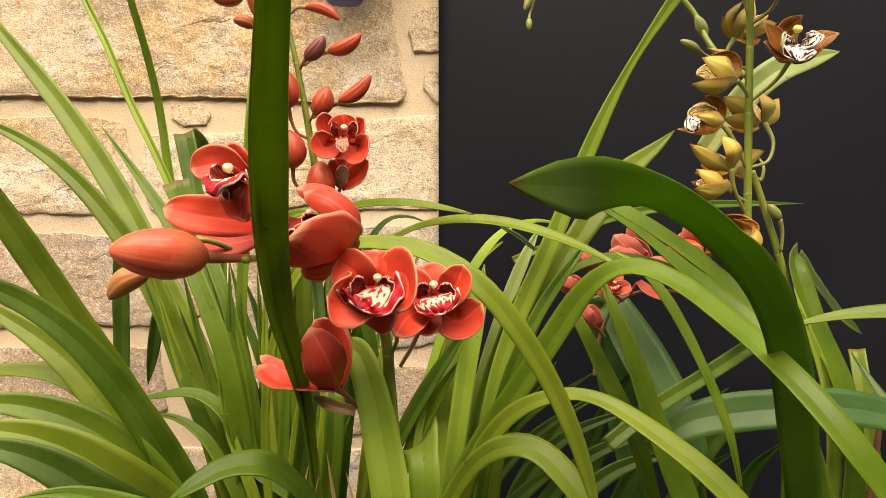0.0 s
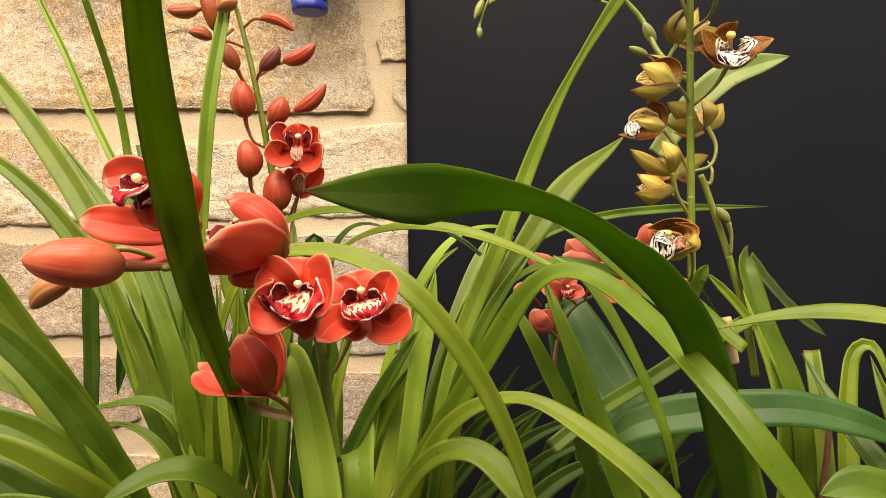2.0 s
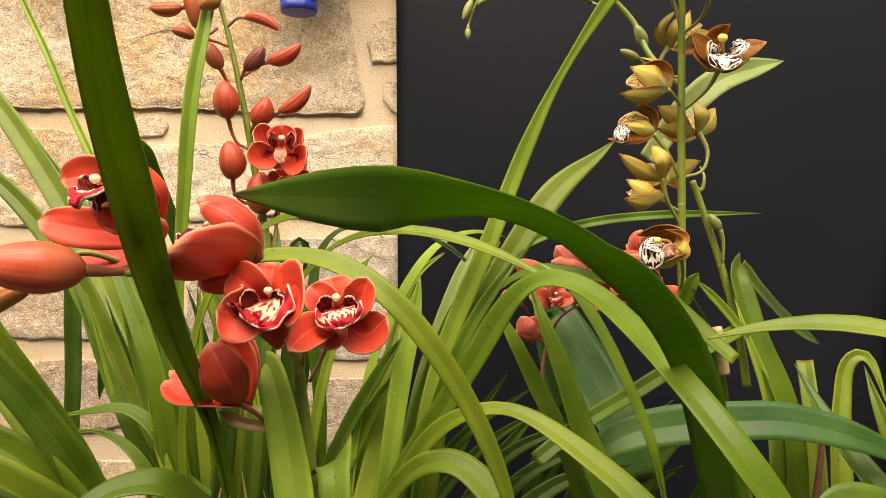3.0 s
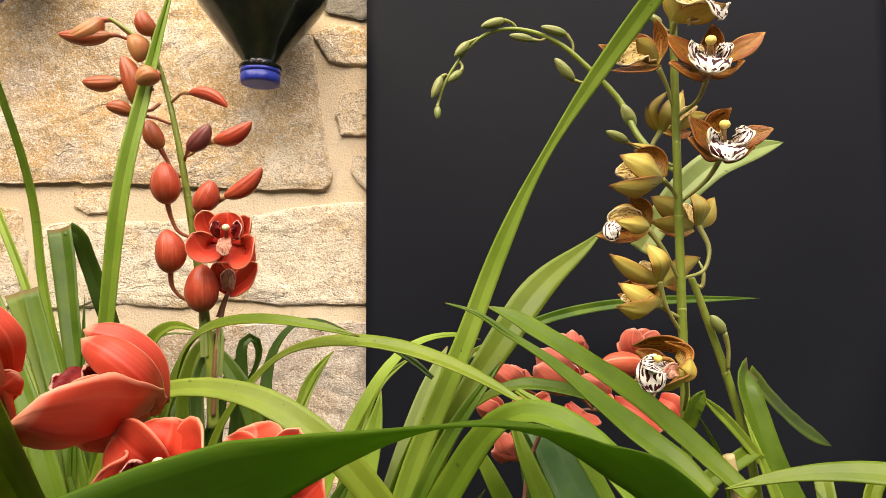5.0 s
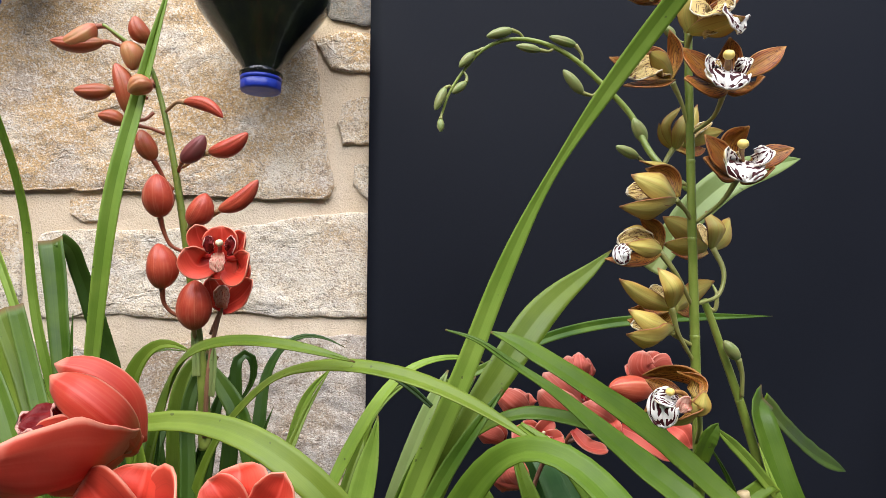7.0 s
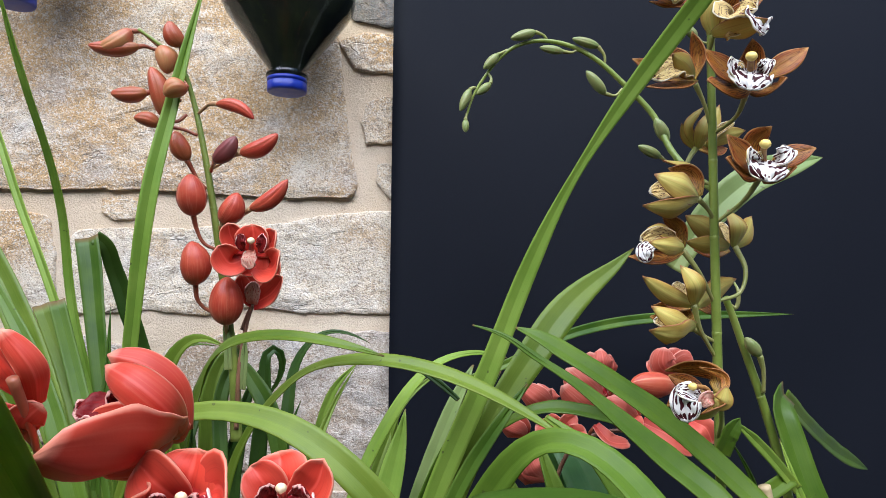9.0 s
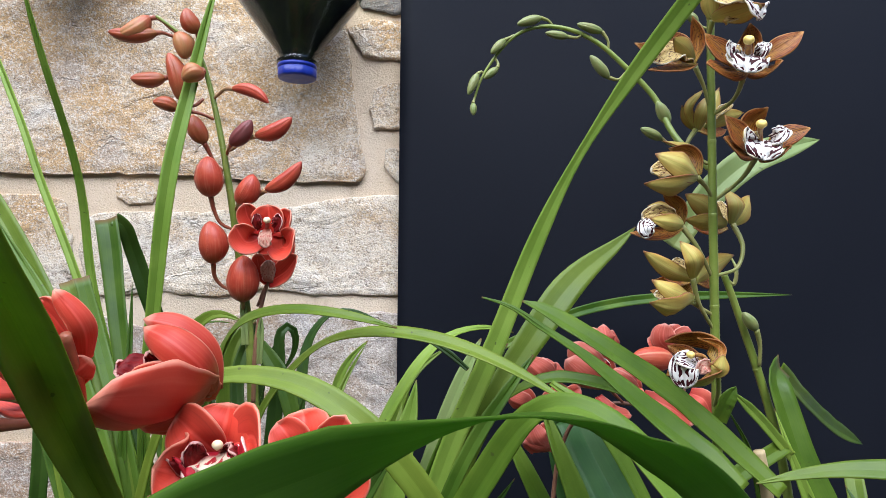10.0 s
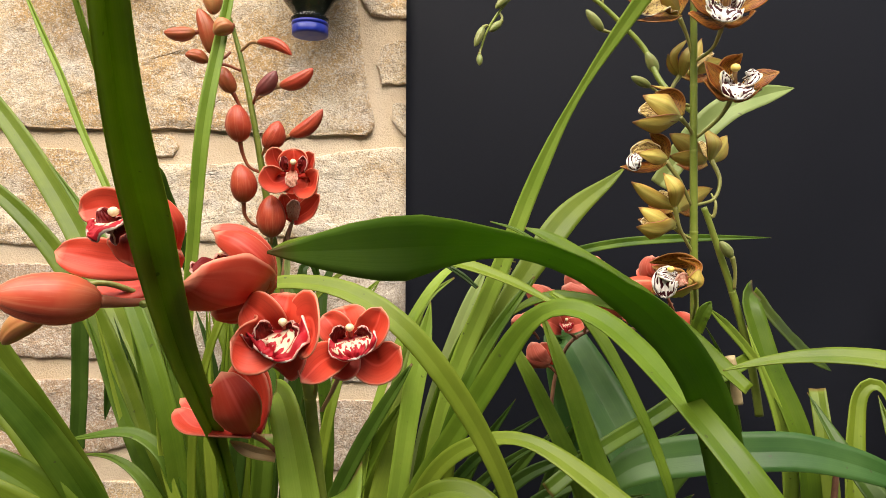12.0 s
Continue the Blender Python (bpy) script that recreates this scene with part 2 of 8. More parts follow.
def lip_mat(name, ground, blotch, cover, su, sv, band=None, rim=(0.82, 0.66, 0.58), throat=None, bars=0.0):
    """Lip tissue: blotches streaked along the lobe, a coloured band inside a pale frilled rim."""
    m, nt, b = node_mat(name)
    uv, u, v = uv_parts(nt)
    rnd = nt.nodes.new("ShaderNodeObjectInfo").outputs["Random"]
    shift = nt.nodes.new("ShaderNodeCombineXYZ")
    nt.links.new(mathn(nt, "MULTIPLY", rnd, 11.0), shift.inputs[1])
    side = mathn(nt, "MULTIPLY", mathn(nt, "ABSOLUTE", mathn(nt, "SUBTRACT", u, 0.5)), 2.0)
    both = nt.nodes.new("ShaderNodeCombineXYZ")
    nt.links.new(side, both.inputs[0])
    nt.links.new(v, both.inputs[1])
    n1 = noise_tex(nt, scaled(nt, both.outputs[0], (su * 0.5, sv, 1), shift.outputs[0]), 1.0, 1.0, 0.5, 0.5)
    if bars:
        wave = mathn(nt, "SINE", mathn(nt, "ADD", mathn(nt, "MULTIPLY", mathn(nt, "ADD", mathn(nt, "MULTIPLY", side, 0.9), v), bars * 6.2832), mathn(nt, "MULTIPLY", n1, 15.0)))
        n1 = mathn(nt, "MULTIPLY", mathn(nt, "MULTIPLY", mathn(nt, "ADD", wave, 1.0), 0.5), ramp(nt, side, (0.05, 0.0), (0.14, 1.0)))
    base = mixc(nt, ramp(nt, n1, (cover, 0.0), (cover + 0.04, 1.0)), ground, blotch)
    r = mathn(nt, "MAXIMUM", side, v)
    if band:
        wob = mathn(nt, "ADD", r, mathn(nt, "MULTIPLY", mathn(nt, "SUBTRACT", n1, 0.5), 0.9))
        base = mixc(nt, ramp(nt, wob, (0.62, 0.0), (0.68, 1.0)), base, band)
    if throat:
        base = mixc(nt, ramp(nt, v, (0.1, 1.0), (0.3, 0.0)), base, throat)
    base = mixc(nt, ramp(nt, r, (0.95, 0.0), (0.97, 1.0)), base, rim)
    nt.links.new(base, b.inputs["Base Color"])
    b.inputs["Roughness"].default_value = 0.5
    b.inputs["Specular IOR Level"].default_value = 0.2
    bump(nt, b, noise_tex(nt, coords(nt, "Object"), 700.0, 2.0), 0.3, 0.0006)
    through_light(nt, b, base, 0.15)
    return m


LIP_RED = lip_mat("lip_red_white", (0.78, 0.64, 0.46), (0.44, 0.025, 0.03), 0.55, 13, 5, (0.42, 0.014, 0.024), throat=(0.30, 0.01, 0.02))
LIP_PALE = lip_mat("lip_pale_back", (0.62, 0.34, 0.24), (0.46, 0.10, 0.07), 0.58, 22, 8, rim=(0.66, 0.40, 0.32), throat=(0.52, 0.16, 0.10))
LIP_DARK = lip_mat("lip_crimson", (0.18, 0.008, 0.007), (0.25, 0.02, 0.012), 0.55, 10, 3, (0.14, 0.006, 0.006), rim=(0.72, 0.40, 0.33))
LIP_BROWN = lip_mat("lip_white_maroon", (0.82, 0.79, 0.72), (0.050, 0.006, 0.008), 0.55, 5, 3.0, rim=(0.82, 0.79, 0.72), bars=2.4)
LIP_SPOT = lip_mat("lip_side_spotted", (0.62, 0.46, 0.17), (0.07, 0.012, 0.008), 0.56, 34, 13, rim=(0.78, 0.70, 0.50), throat=(0.56, 0.36, 0.09))


def plain_mat(name, a, b_c, rough, scale=60.0, metal=0.0, bumpy=0.0, spec=0.5):
    m, nt, b = node_mat(name)
    n = noise_tex(nt, coords(nt, "Object"), scale, 5.0, 0.6)
    n2 = noise_tex(nt, coords(nt, "Object"), scale * 0.12, 2.0)
    f = mathn(nt, "ADD", mathn(nt, "MULTIPLY", n, 0.6), mathn(nt, "MULTIPLY", n2, 0.4))
    nt.links.new(mixc(nt, ramp(nt, f, (0.35, 0.0), (0.65, 1.0)), a, b_c), b.inputs["Base Color"])
    nt.links.new(ramp(nt, n, (0.3, max(0.02, rough - 0.08)), (0.7, min(1, rough + 0.08))), b.inputs["Roughness"])
    b.inputs["Metallic"].default_value = metal
    b.inputs["Specular IOR Level"].default_value = spec
    if bumpy:
        bump(nt, b, n, 0.6, bumpy)
    return m


STEM = plain_mat("flower_stem_green", (0.15, 0.21, 0.025), (0.23, 0.28, 0.045), 0.4, 90.0, 0, 0.0004)
STEM_DARK = plain_mat("flower_stem_brown", (0.17, 0.075, 0.05), (0.28, 0.14, 0.07), 0.42, 90.0, 0, 0.0004)
PEDICEL = plain_mat("pedicel_yellow_green", (0.22, 0.25, 0.05), (0.30, 0.28, 0.09), 0.4, 120.0, 0, 0.0003)
PEDICEL_PALE = plain_mat("pedicel_pale_tan", (0.46, 0.30, 0.14), (0.40, 0.22, 0.10), 0.42, 120.0, 0, 0.0003)
PEDICEL_RED = plain_mat("pedicel_tan_red", (0.30, 0.075, 0.04), (0.37, 0.13, 0.06), 0.42, 120.0, 0, 0.0003)
COLUMN = plain_mat("column_brown", (0.20, 0.06, 0.015), (0.46, 0.26, 0.06), 0.4, 400.0)
COLUMN_RED = plain_mat("column_crimson", (0.33, 0.03, 0.03), (0.45, 0.10, 0.06), 0.4, 150.0)
ANTHER = plain_mat("anther_cream", (0.74, 0.56, 0.30), (0.80, 0.65, 0.40), 0.4, 200.0)
ANTHER_YELLOW = plain_mat("anther_yellow", (0.78, 0.55, 0.10), (0.84, 0.64, 0.18), 0.4, 200.0)
SHEATH = plain_mat("dry_sheath", (0.42, 0.32, 0.16), (0.55, 0.43, 0.22), 0.6, 90.0, 0, 0.0006)
STICK = plain_mat("dry_stick", (0.12, 0.05, 0.03), (0.20, 0.09, 0.05), 0.7, 160.0, 0, 0.001)
SOIL = plain_mat("bark_soil", (0.03, 0.02, 0.013), (0.08, 0.05, 0.03), 0.95, 120.0, 0, 0.004)
POT = plain_mat("pot_plastic", (0.02, 0.02, 0.02), (0.035, 0.035, 0.035), 0.45, 60.0)
CAP_BLUE = plain_mat("cap_blue_plastic", (0.008, 0.020, 0.24), (0.012, 0.032, 0.32), 0.4, 70.0, 0, 0.0002)
WHITE_PLASTIC = plain_mat("white_plastic", (0.66, 0.66, 0.64), (0.76, 0.76, 0.74), 0.4, 30.0)
DARK_PLASTIC = plain_mat("dark_plastic", (0.012, 0.012, 0.014), (0.025, 0.025, 0.028), 0.4, 60.0)
# Nearly black so the unseen floor and added walls bounce little light.
GROUND = plain_mat("low_bounce_dark", (0.035, 0.032, 0.028), (0.065, 0.06, 0.05), 0.9, 30.0, 0, 0.002)


def board_mat():
    m, nt, b = node_mat("black_board")
    big = noise_tex(nt, coords(nt, "Object"), 3.0, 3.0)
    fine = noise_tex(nt, coords(nt, "Object"), 500.0, 3.0)
    f = mathn(nt, "ADD", mathn(nt, "MULTIPLY", big, 0.6), mathn(nt, "MULTIPLY", fine, 0.4))
    nt.links.new(mixc(nt, ramp(nt, f, (0.3, 0.0), (0.7, 1.0)), (0.0046, 0.0054, 0.0088), (0.0068, 0.0082, 0.0130)), b.inputs["Base Color"])
    nt.links.new(ramp(nt, big, (0.3, 0.55), (0.7, 0.72)), b.inputs["Roughness"])
    b.inputs["Specular IOR Level"].default_value = 0.13
    bump(nt, b, fine, 0.15, 0.0004)
    return m


BOARD = board_mat()


def stone_mat(name="sandstone", warm=(0.57, 0.375, 0.18), pale=(0.68, 0.585, 0.44), light=1.0):
    """Pale granular sandstone: grey and ochre clouds, dense light and dark grains, fine cracks."""
    m, nt, b = node_mat(name)
    ob = coords(nt, "Object")
    rnd = nt.nodes.new("ShaderNodeObjectInfo").outputs["Random"]
    big = noise_tex(nt, ob, 6.0, 5.0, 0.62, 0.6)
    med = noise_tex(nt, ob, 48.0, 5.0, 0.65)
    grain = noise_tex(nt, ob, 300.0, 2.0, 0.6)
    grit = noise_tex(nt, scaled(nt, ob, (1, 1, 1.3)), 430.0, 1.5, 0.5)
    tone = mathn(nt, "ADD", big, mathn(nt, "MULTIPLY", mathn(nt, "SUBTRACT", rnd, 0.5), 0.2))
    base = mixc(nt, ramp(nt, tone, (0.40, 0.0), (0.60, 1.0)), warm, pale)
    grey = noise_tex(nt, scaled(nt, ob, (1, 1, 1.5)), 11.0, 6.0, 0.68)
    base = mixc(nt, mathn(nt, "MULTIPLY", ramp(nt, grey, (0.50, 0.0), (0.64, 1.0)), 0.5), base, tuple(c * light for c in (0.45, 0.44, 0.43)))
    base = mixc(nt, mathn(nt, "MULTIPLY", ramp(nt, med, (0.36, 1.0), (0.50, 0.0)), 0.4), base, (0.397, 0.273, 0.149))
    base = mixc(nt, mathn(nt, "MULTIPLY", ramp(nt, grain, (0.52, 0.0), (0.60, 1.0)), 0.75), base, tuple(c * light for c in (0.72, 0.65, 0.54)))
    dark = mathn(nt, "MULTIPLY", ramp(nt, grit, (0.36, 1.0), (0.46, 0.0)), ramp(nt, med, (0.38, 1.0), (0.66, 0.45)))
    base = mixc(nt, mathn(nt, "MULTIPLY", dark, 0.75), base, (0.19, 0.145, 0.105))
    pits = noise_tex(nt, ob, 135.0, 3.0, 0.7)
    base = mixc(nt, mathn(nt, "MULTIPLY", ramp(nt, pits, (0.33, 1.0), (0.43, 0.0)), 0.55), base, (0.235, 0.17, 0.115))
    base = mixc(nt, mathn(nt, "MULTIPLY", ramp(nt, pits, (0.56, 0.0), (0.64, 1.0)), 0.5), base, tuple(c * light for c in (0.78, 0.72, 0.62)))
    lines = mathn(nt, "ABSOLUTE", mathn(nt, "SUBTRACT", noise_tex(nt, scaled(nt, ob, (1, 1, 1.7)), 9.0, 4.0, 0.6), 0.5))
    crack = mathn(nt, "MULTIPLY", ramp(nt, lines, (0.003, 1.0), (0.009, 0.0)), ramp(nt, grey, (0.52, 0.0), (0.60, 1.0)))
    base = mixc(nt, mathn(nt, "MULTIPLY", crack, 0.25), base, (0.116, 0.087, 0.066))
    nt.links.new(base, b.inputs["Base Color"])
    b.inputs["Roughness"].default_value = 0.92
    b.inputs["Specular IOR Level"].default_value = 0.15
    h = mathn(nt, "ADD", mathn(nt, "MULTIPLY", mathn(nt, "ADD", med, pits), 0.45), mathn(nt, "MULTIPLY", mathn(nt, "ADD", grain, grit), 0.45))
    h = mathn(nt, "SUBTRACT", h, mathn(nt, "MULTIPLY", crack, 0.5))
    bump(nt, b, h, 0.75, 0.0036)
    return m


def mortar_mat():
    m, nt, b = node_mat("sandy_mortar")
    ob = coords(nt, "Object")
    big = noise_tex(nt, ob, 6.0, 4.0, 0.6)
    grain = noise_tex(nt, ob, 380.0, 3.0, 0.65)
    med = noise_tex(nt, ob, 40.0, 4.0, 0.6)
    base = mixc(nt, ramp(nt, big, (0.35, 0.0), (0.65, 1.0)), (0.64, 0.50, 0.335), (0.72, 0.60, 0.44))
    base = mixc(nt, mathn(nt, "MULTIPLY", ramp(nt, grain, (0.5, 0.0), (0.66, 1.0)), 0.4), base, (0.644, 0.534, 0.405))
    base = mixc(nt, mathn(nt, "MULTIPLY", ramp(nt, grain, (0.30, 1.0), (0.42, 0.0)), 0.45), base, (0.313, 0.212, 0.138))
    base = mixc(nt, mathn(nt, "MULTIPLY", ramp(nt, med, (0.26, 1.0), (0.38, 0.0)), 0.35), base, (0.313, 0.202, 0.129))
    nt.links.new(base, b.inputs["Base Color"])
    b.inputs["Roughness"].default_value = 0.95
    b.inputs["Specular IOR Level"].default_value = 0.1
    bump(nt, b, mathn(nt, "ADD", mathn(nt, "MULTIPLY", med, 0.7), mathn(nt, "MULTIPLY", grain, 0.5)), 0.8, 0.004)
    return m


STONE, MORTAR = stone_mat(), mortar_mat()
STONE_GREY = stone_mat("grey_brown_sandstone", (0.40, 0.30, 0.20), (0.47, 0.41, 0.345), 0.84)
STONE_DARK = stone_mat("dark_grey_sandstone", (0.15, 0.135, 0.11), (0.22, 0.22, 0.23), 0.34)
# Mauve stone, its colour also darkened to stand for shade behind the plants.
STONE_MAUVE_SHADED = stone_mat("mauve_shaded_sandstone", (0.43, 0.30, 0.20), (0.54, 0.44, 0.345), 0.88)


def clear_mat(name, colour, rough, share):
    m, nt, b = node_mat(name)
    b.inputs["Base Color"].default_value = (*colour, 1)
    b.inputs["Roughness"].default_value = rough
    b.inputs["Transmission Weight"].default_value = share
    b.inputs["IOR"].default_value = 1.45
    ob = coords(nt, "Object")
    bump(nt, b, noise_tex(nt, ob, 40.0, 3.0), 0.3, 0.002)
    return m


PET = clear_mat("clear_bottle_plastic", (0.42, 0.50, 0.38), 0.08, 1.0)
SHEETING = clear_mat("misty_plastic_sheet", (0.50, 0.52, 0.52), 0.4, 0.12)
DROPS = clear_mat("water_drop", (0.95, 0.97, 1.0), 0.03, 0.9)


def fill_mat():
    m, nt, b = node_mat("dark_mossy_fill")
    ob = coords(nt, "Object")
    n = noise_tex(nt, scaled(nt, ob, (1, 1, 0.5)), 45.0, 5.0, 0.65)
    base = mixc(nt, ramp(nt, n, (0.45, 0.0), (0.68, 1.0)), (0.002, 0.003, 0.002), (0.020, 0.026, 0.009))
    nt.links.new(base, b.inputs["Base Color"])
    b.inputs["Roughness"].default_value = 0.35
    bump(nt, b, n, 0.6, 0.004)
    return m


FILL = fill_mat()

# ---- mesh tools ----
WORLD = {}


def put(ob, parent=None, m=None):
    """Place ob at the world pose m, under parent."""
    m = m or Matrix.Identity(4)
    WORLD[ob.name] = m
    if parent is not None:
        ob.parent = parent
        ob.matrix_parent_inverse = WORLD[parent.name].inverted()
    ob.matrix_basis = m
    return ob


def mesh_of(name, verts, faces, mats, uvs=None, mat_index=None, smooth=True):
    me = bpy.data.meshes.new(name)
    me.from_pydata([tuple(v) for v in verts], [], faces)
    for mt in mats:
        me.materials.append(mt)
    if mat_index is not None:
        me.polygons.foreach_set("material_index", mat_index)
    me.polygons.foreach_set("use_smooth", [smooth] * len(faces))
    if uvs is not None:
        layer = me.uv_layers.new(name="UVMap")
        idx = np.empty(len(me.loops), dtype=np.int32)
        me.loops.foreach_get("vertex_index", idx)
        layer.data.foreach_set("uv", np.asarray(uvs, dtype=np.float32)[idx].ravel())
    me.update()
    return me


def spline(points, n):
    """Smooth curve through the points, evenly stepped by length."""
    p = np.array(points, float)
    if len(p) == 2:
        p = np.array([p[0], (p[0] + p[1]) / 2, p[1]])
    d = np.maximum(np.linalg.norm(np.diff(p, axis=0), axis=1), 1e-6)[:, None]
    slope = np.diff(p, axis=0) / d
    tan = np.vstack([slope[:1], (slope[:-1] * d[1:] + slope[1:] * d[:-1]) / (d[1:] + d[:-1]), slope[-1:]])
    out = []
    for i in range(len(p) - 1):
        for s in np.linspace(0, 1, 14, endpoint=False):
            h = s * s * (3 - 2 * s)
            out.append(p[i] * (1 - h) + p[i + 1] * h + d[i] * (tan[i] * s * (1 - s) ** 2 - tan[i + 1] * s * s * (1 - s)))
    out.append(p[-1])
    out = np.array(out)
    ln = np.concatenate([[0], np.cumsum(np.linalg.norm(np.diff(out, axis=0), axis=1))])
    out = np.stack([np.interp(np.linspace(0, ln[-1], 121), ln, out[:, k]) for k in range(3)], 1)
    for _ in range(14):
        out[1:-1] = 0.5 * out[1:-1] + 0.25 * (out[:-2] + out[2:])
    ln = np.concatenate([[0], np.cumsum(np.linalg.norm(np.diff(out, axis=0), axis=1))])
    at = np.linspace(0, ln[-1], n)
    return np.stack([np.interp(at, ln, out[:, k]) for k in range(3)], 1)


def unit(a):
    return a / np.maximum(np.linalg.norm(a, axis=-1, keepdims=True), 1e-9)


def skin(name, grid, thick, front, back):
    """A thin closed solid over a grid of points; front and back have their own material."""
    g = np.asarray(grid, float)
    n, m, _ = g.shape
    nor = unit(np.cross(np.gradient(g, axis=1), np.gradient(g, axis=0)))
    th = np.full((n, m, 1), thick / 2)
    verts = np.concatenate([(g + nor * th).reshape(-1, 3), (g - nor * th).reshape(-1, 3)])
    uu, vv = np.meshgrid(np.linspace(0, 1, m), np.linspace(0, 1, n))
    uv = np.stack([uu, vv], -1).reshape(-1, 2)
    uvs = np.concatenate([uv, uv])
    k = n * m
    faces, mi = [], []
    for i in range(n - 1):
        for j in range(m - 1):
            a, b, c, d = i * m + j, i * m + j + 1, (i + 1) * m + j + 1, (i + 1) * m + j
            faces.append((a, b, c, d)), mi.append(0)
            faces.append((d + k, c + k, b + k, a + k)), mi.append(1)
    ring = [j for j in range(m)] + [i * m + m - 1 for i in range(1, n)] + [(n - 1) * m + j for j in range(m - 2, -1, -1)] + [i * m for i in range(n - 2, 0, -1)]
    for a, b in zip(ring, ring[1:] + ring[:1]):
        faces.append((b, a, a + k, b + k)), mi.append(1)
    return mesh_of(name, verts, faces, (front, back), uvs, mi)


def tube(name, points, radii, mat, sides=10, steps=None):
    steps = steps or max(8, 5 * len(points))
    c = spline(points, steps)
    r = np.interp(np.linspace(0, 1, steps), np.linspace(0, 1, len(radii)), radii)
    tan = unit(np.gradient(c, axis=0))
    ref = np.array([0.31, 0.87, 0.38])
    a = unit(np.cross(tan, ref))
    b = np.cross(tan, a)
    ang = np.linspace(0, 2 * math.pi, sides, endpoint=False)
    v = c[:, None] + r[:, None, None] * (np.cos(ang)[None, :, None] * a[:, None] + np.sin(ang)[None, :, None] * b[:, None])
    uv = np.stack(np.meshgrid(np.linspace(0, 1, sides), np.linspace(0, 1, steps)), -1).reshape(-1, 2)
    faces = [(i * sides + j, i * sides + (j + 1) % sides, (i + 1) * sides + (j + 1) % sides, (i + 1) * sides + j) for i in range(steps - 1) for j in range(sides)]
    faces += [tuple(range(sides))[::-1], tuple((steps - 1) * sides + j for j in range(sides))]
    return mesh_of(name, v.reshape(-1, 3), faces, (mat,), uv)


def lathe(name, profile, mats, sides=40, mat_rows=None, shape=None):
    """profile: (radius, height) pairs round the z axis."""
    ang = np.linspace(0, 2 * math.pi, sides, endpoint=False)
    v, uv = [], []
    for i, (r, h) in enumerate(profile):
        for k, a in enumerate(ang):
            rr = r * (shape(a, i / (len(profile) - 1)) if shape else 1)
            v.append((rr * math.cos(a), rr * math.sin(a), h))
            uv.append((k / sides, i / (len(profile) - 1)))
    faces = [(i * sides + j, i * sides + (j + 1) % sides, (i + 1) * sides + (j + 1) % sides, (i + 1) * sides + j) for i in range(len(profile) - 1) for j in range(sides)]
    mi = [(mat_rows[i] if mat_rows else 0) for i in range(len(profile) - 1) for j in range(sides)]
    faces += [tuple(range(sides))[::-1], tuple((len(profile) - 1) * sides + j for j in range(sides))]
    mi += [mi[0], mi[-1]]
    return mesh_of(name, v, faces, mats, uv, mi)


def box_mesh(name, size, mat, bev=0.003):
    bm = bmesh.new()
    bmesh.ops.create_cube(bm, size=1.0)
    bmesh.ops.scale(bm, vec=size, verts=bm.verts)
    bmesh.ops.bevel(bm, geom=bm.edges[:], offset=bev, segments=2, affect="EDGES", profile=0.6)
    me = bpy.data.meshes.new(name)
    bm.to_mesh(me)
    bm.free()
    me.materials.append(mat)
    return me


# ---- kinds of parts ----
def thing(name, at, label, category, group=""):
    ob = tagged(new(name), label, category, group)
    return put(ob, None, Matrix.Translation(at))


def leaf(plant, tone, width, points, normal=(0, -0.9, 0.4), base=0.6, blunt=False, fold=0.34, normal_end=None, normals=None, widths=None, swell=0.45, taper=0.55, name="leaf"):
    """A strap leaf along a curve: keeled, with its upper face toward the normal."""
    n = 64
    c = spline(points, n)
    tan = unit(np.gradient(c, axis=0))
    v = np.linspace(0, 1, n)[:, None]
    first, last = np.array(normal, float), np.array(normal_end or normal, float)
    nrm = unit(first * (1 - v) + last * v)
    along = None
    if normals or widths:
        run = np.concatenate([[0], np.cumsum(np.linalg.norm(np.diff(c, axis=0), axis=1))])
        near = [int(np.linalg.norm(c - np.array(q), axis=1).argmin()) for q in points]
        along = run[near] + np.arange(len(near)) * 1e-7
    if normals:
        nrm = unit(np.stack([np.interp(run, along, [q[k] for q in normals]) for k in range(3)], 1))
    across = unit(np.cross(tan, nrm))
    up = np.cross(across, tan)
    rise = np.clip(v / swell, 0, 1)
    prof = np.maximum(base + (1 - base) * rise * rise * (3 - 2 * rise), 0.12)
    if not blunt:
        fall = np.clip((v - taper) / (1 - taper), 0, 1)
        prof = prof * np.maximum(1 - fall ** 2.3, 0.015)
    else:
        prof = prof * (1 - 0.15 * v)
    if widths:
        prof = np.interp(run, along, widths)[:, None] / (width * 1000)
        for _ in range(3):
            prof[1:-1] = 0.5 * prof[1:-1] + 0.25 * (prof[:-2] + prof[2:])
    seed = (sum(points[0]) + sum(points[-1])) * 7.3
    wav = np.array([[noise.noise((seed, i * 0.14, 0.0)), noise.noise((seed + 5, i * 0.14, 3.0))] for i in range(n)])
    s = np.array([-1, -0.66, -0.33, -0.03, 0, 0.03, 0.33, 0.66, 1])[None, :, None]
    half = width / 2 * prof[:, :, None]
    lift = fold * (np.abs(s) ** 1.16 - 0.48) + 0.10 * s * wav[:, :1, None] + 0.06 * s * s * wav[:, 1:, None]
    grid = c[:, None] + across[:, None] * s * half * (1 - 0.12 * fold) + up[:, None] * lift * half
    front, back = LEAF[tone]
    return put(new(name, skin("leaf", grid, 0.0007, front, back)), plant)


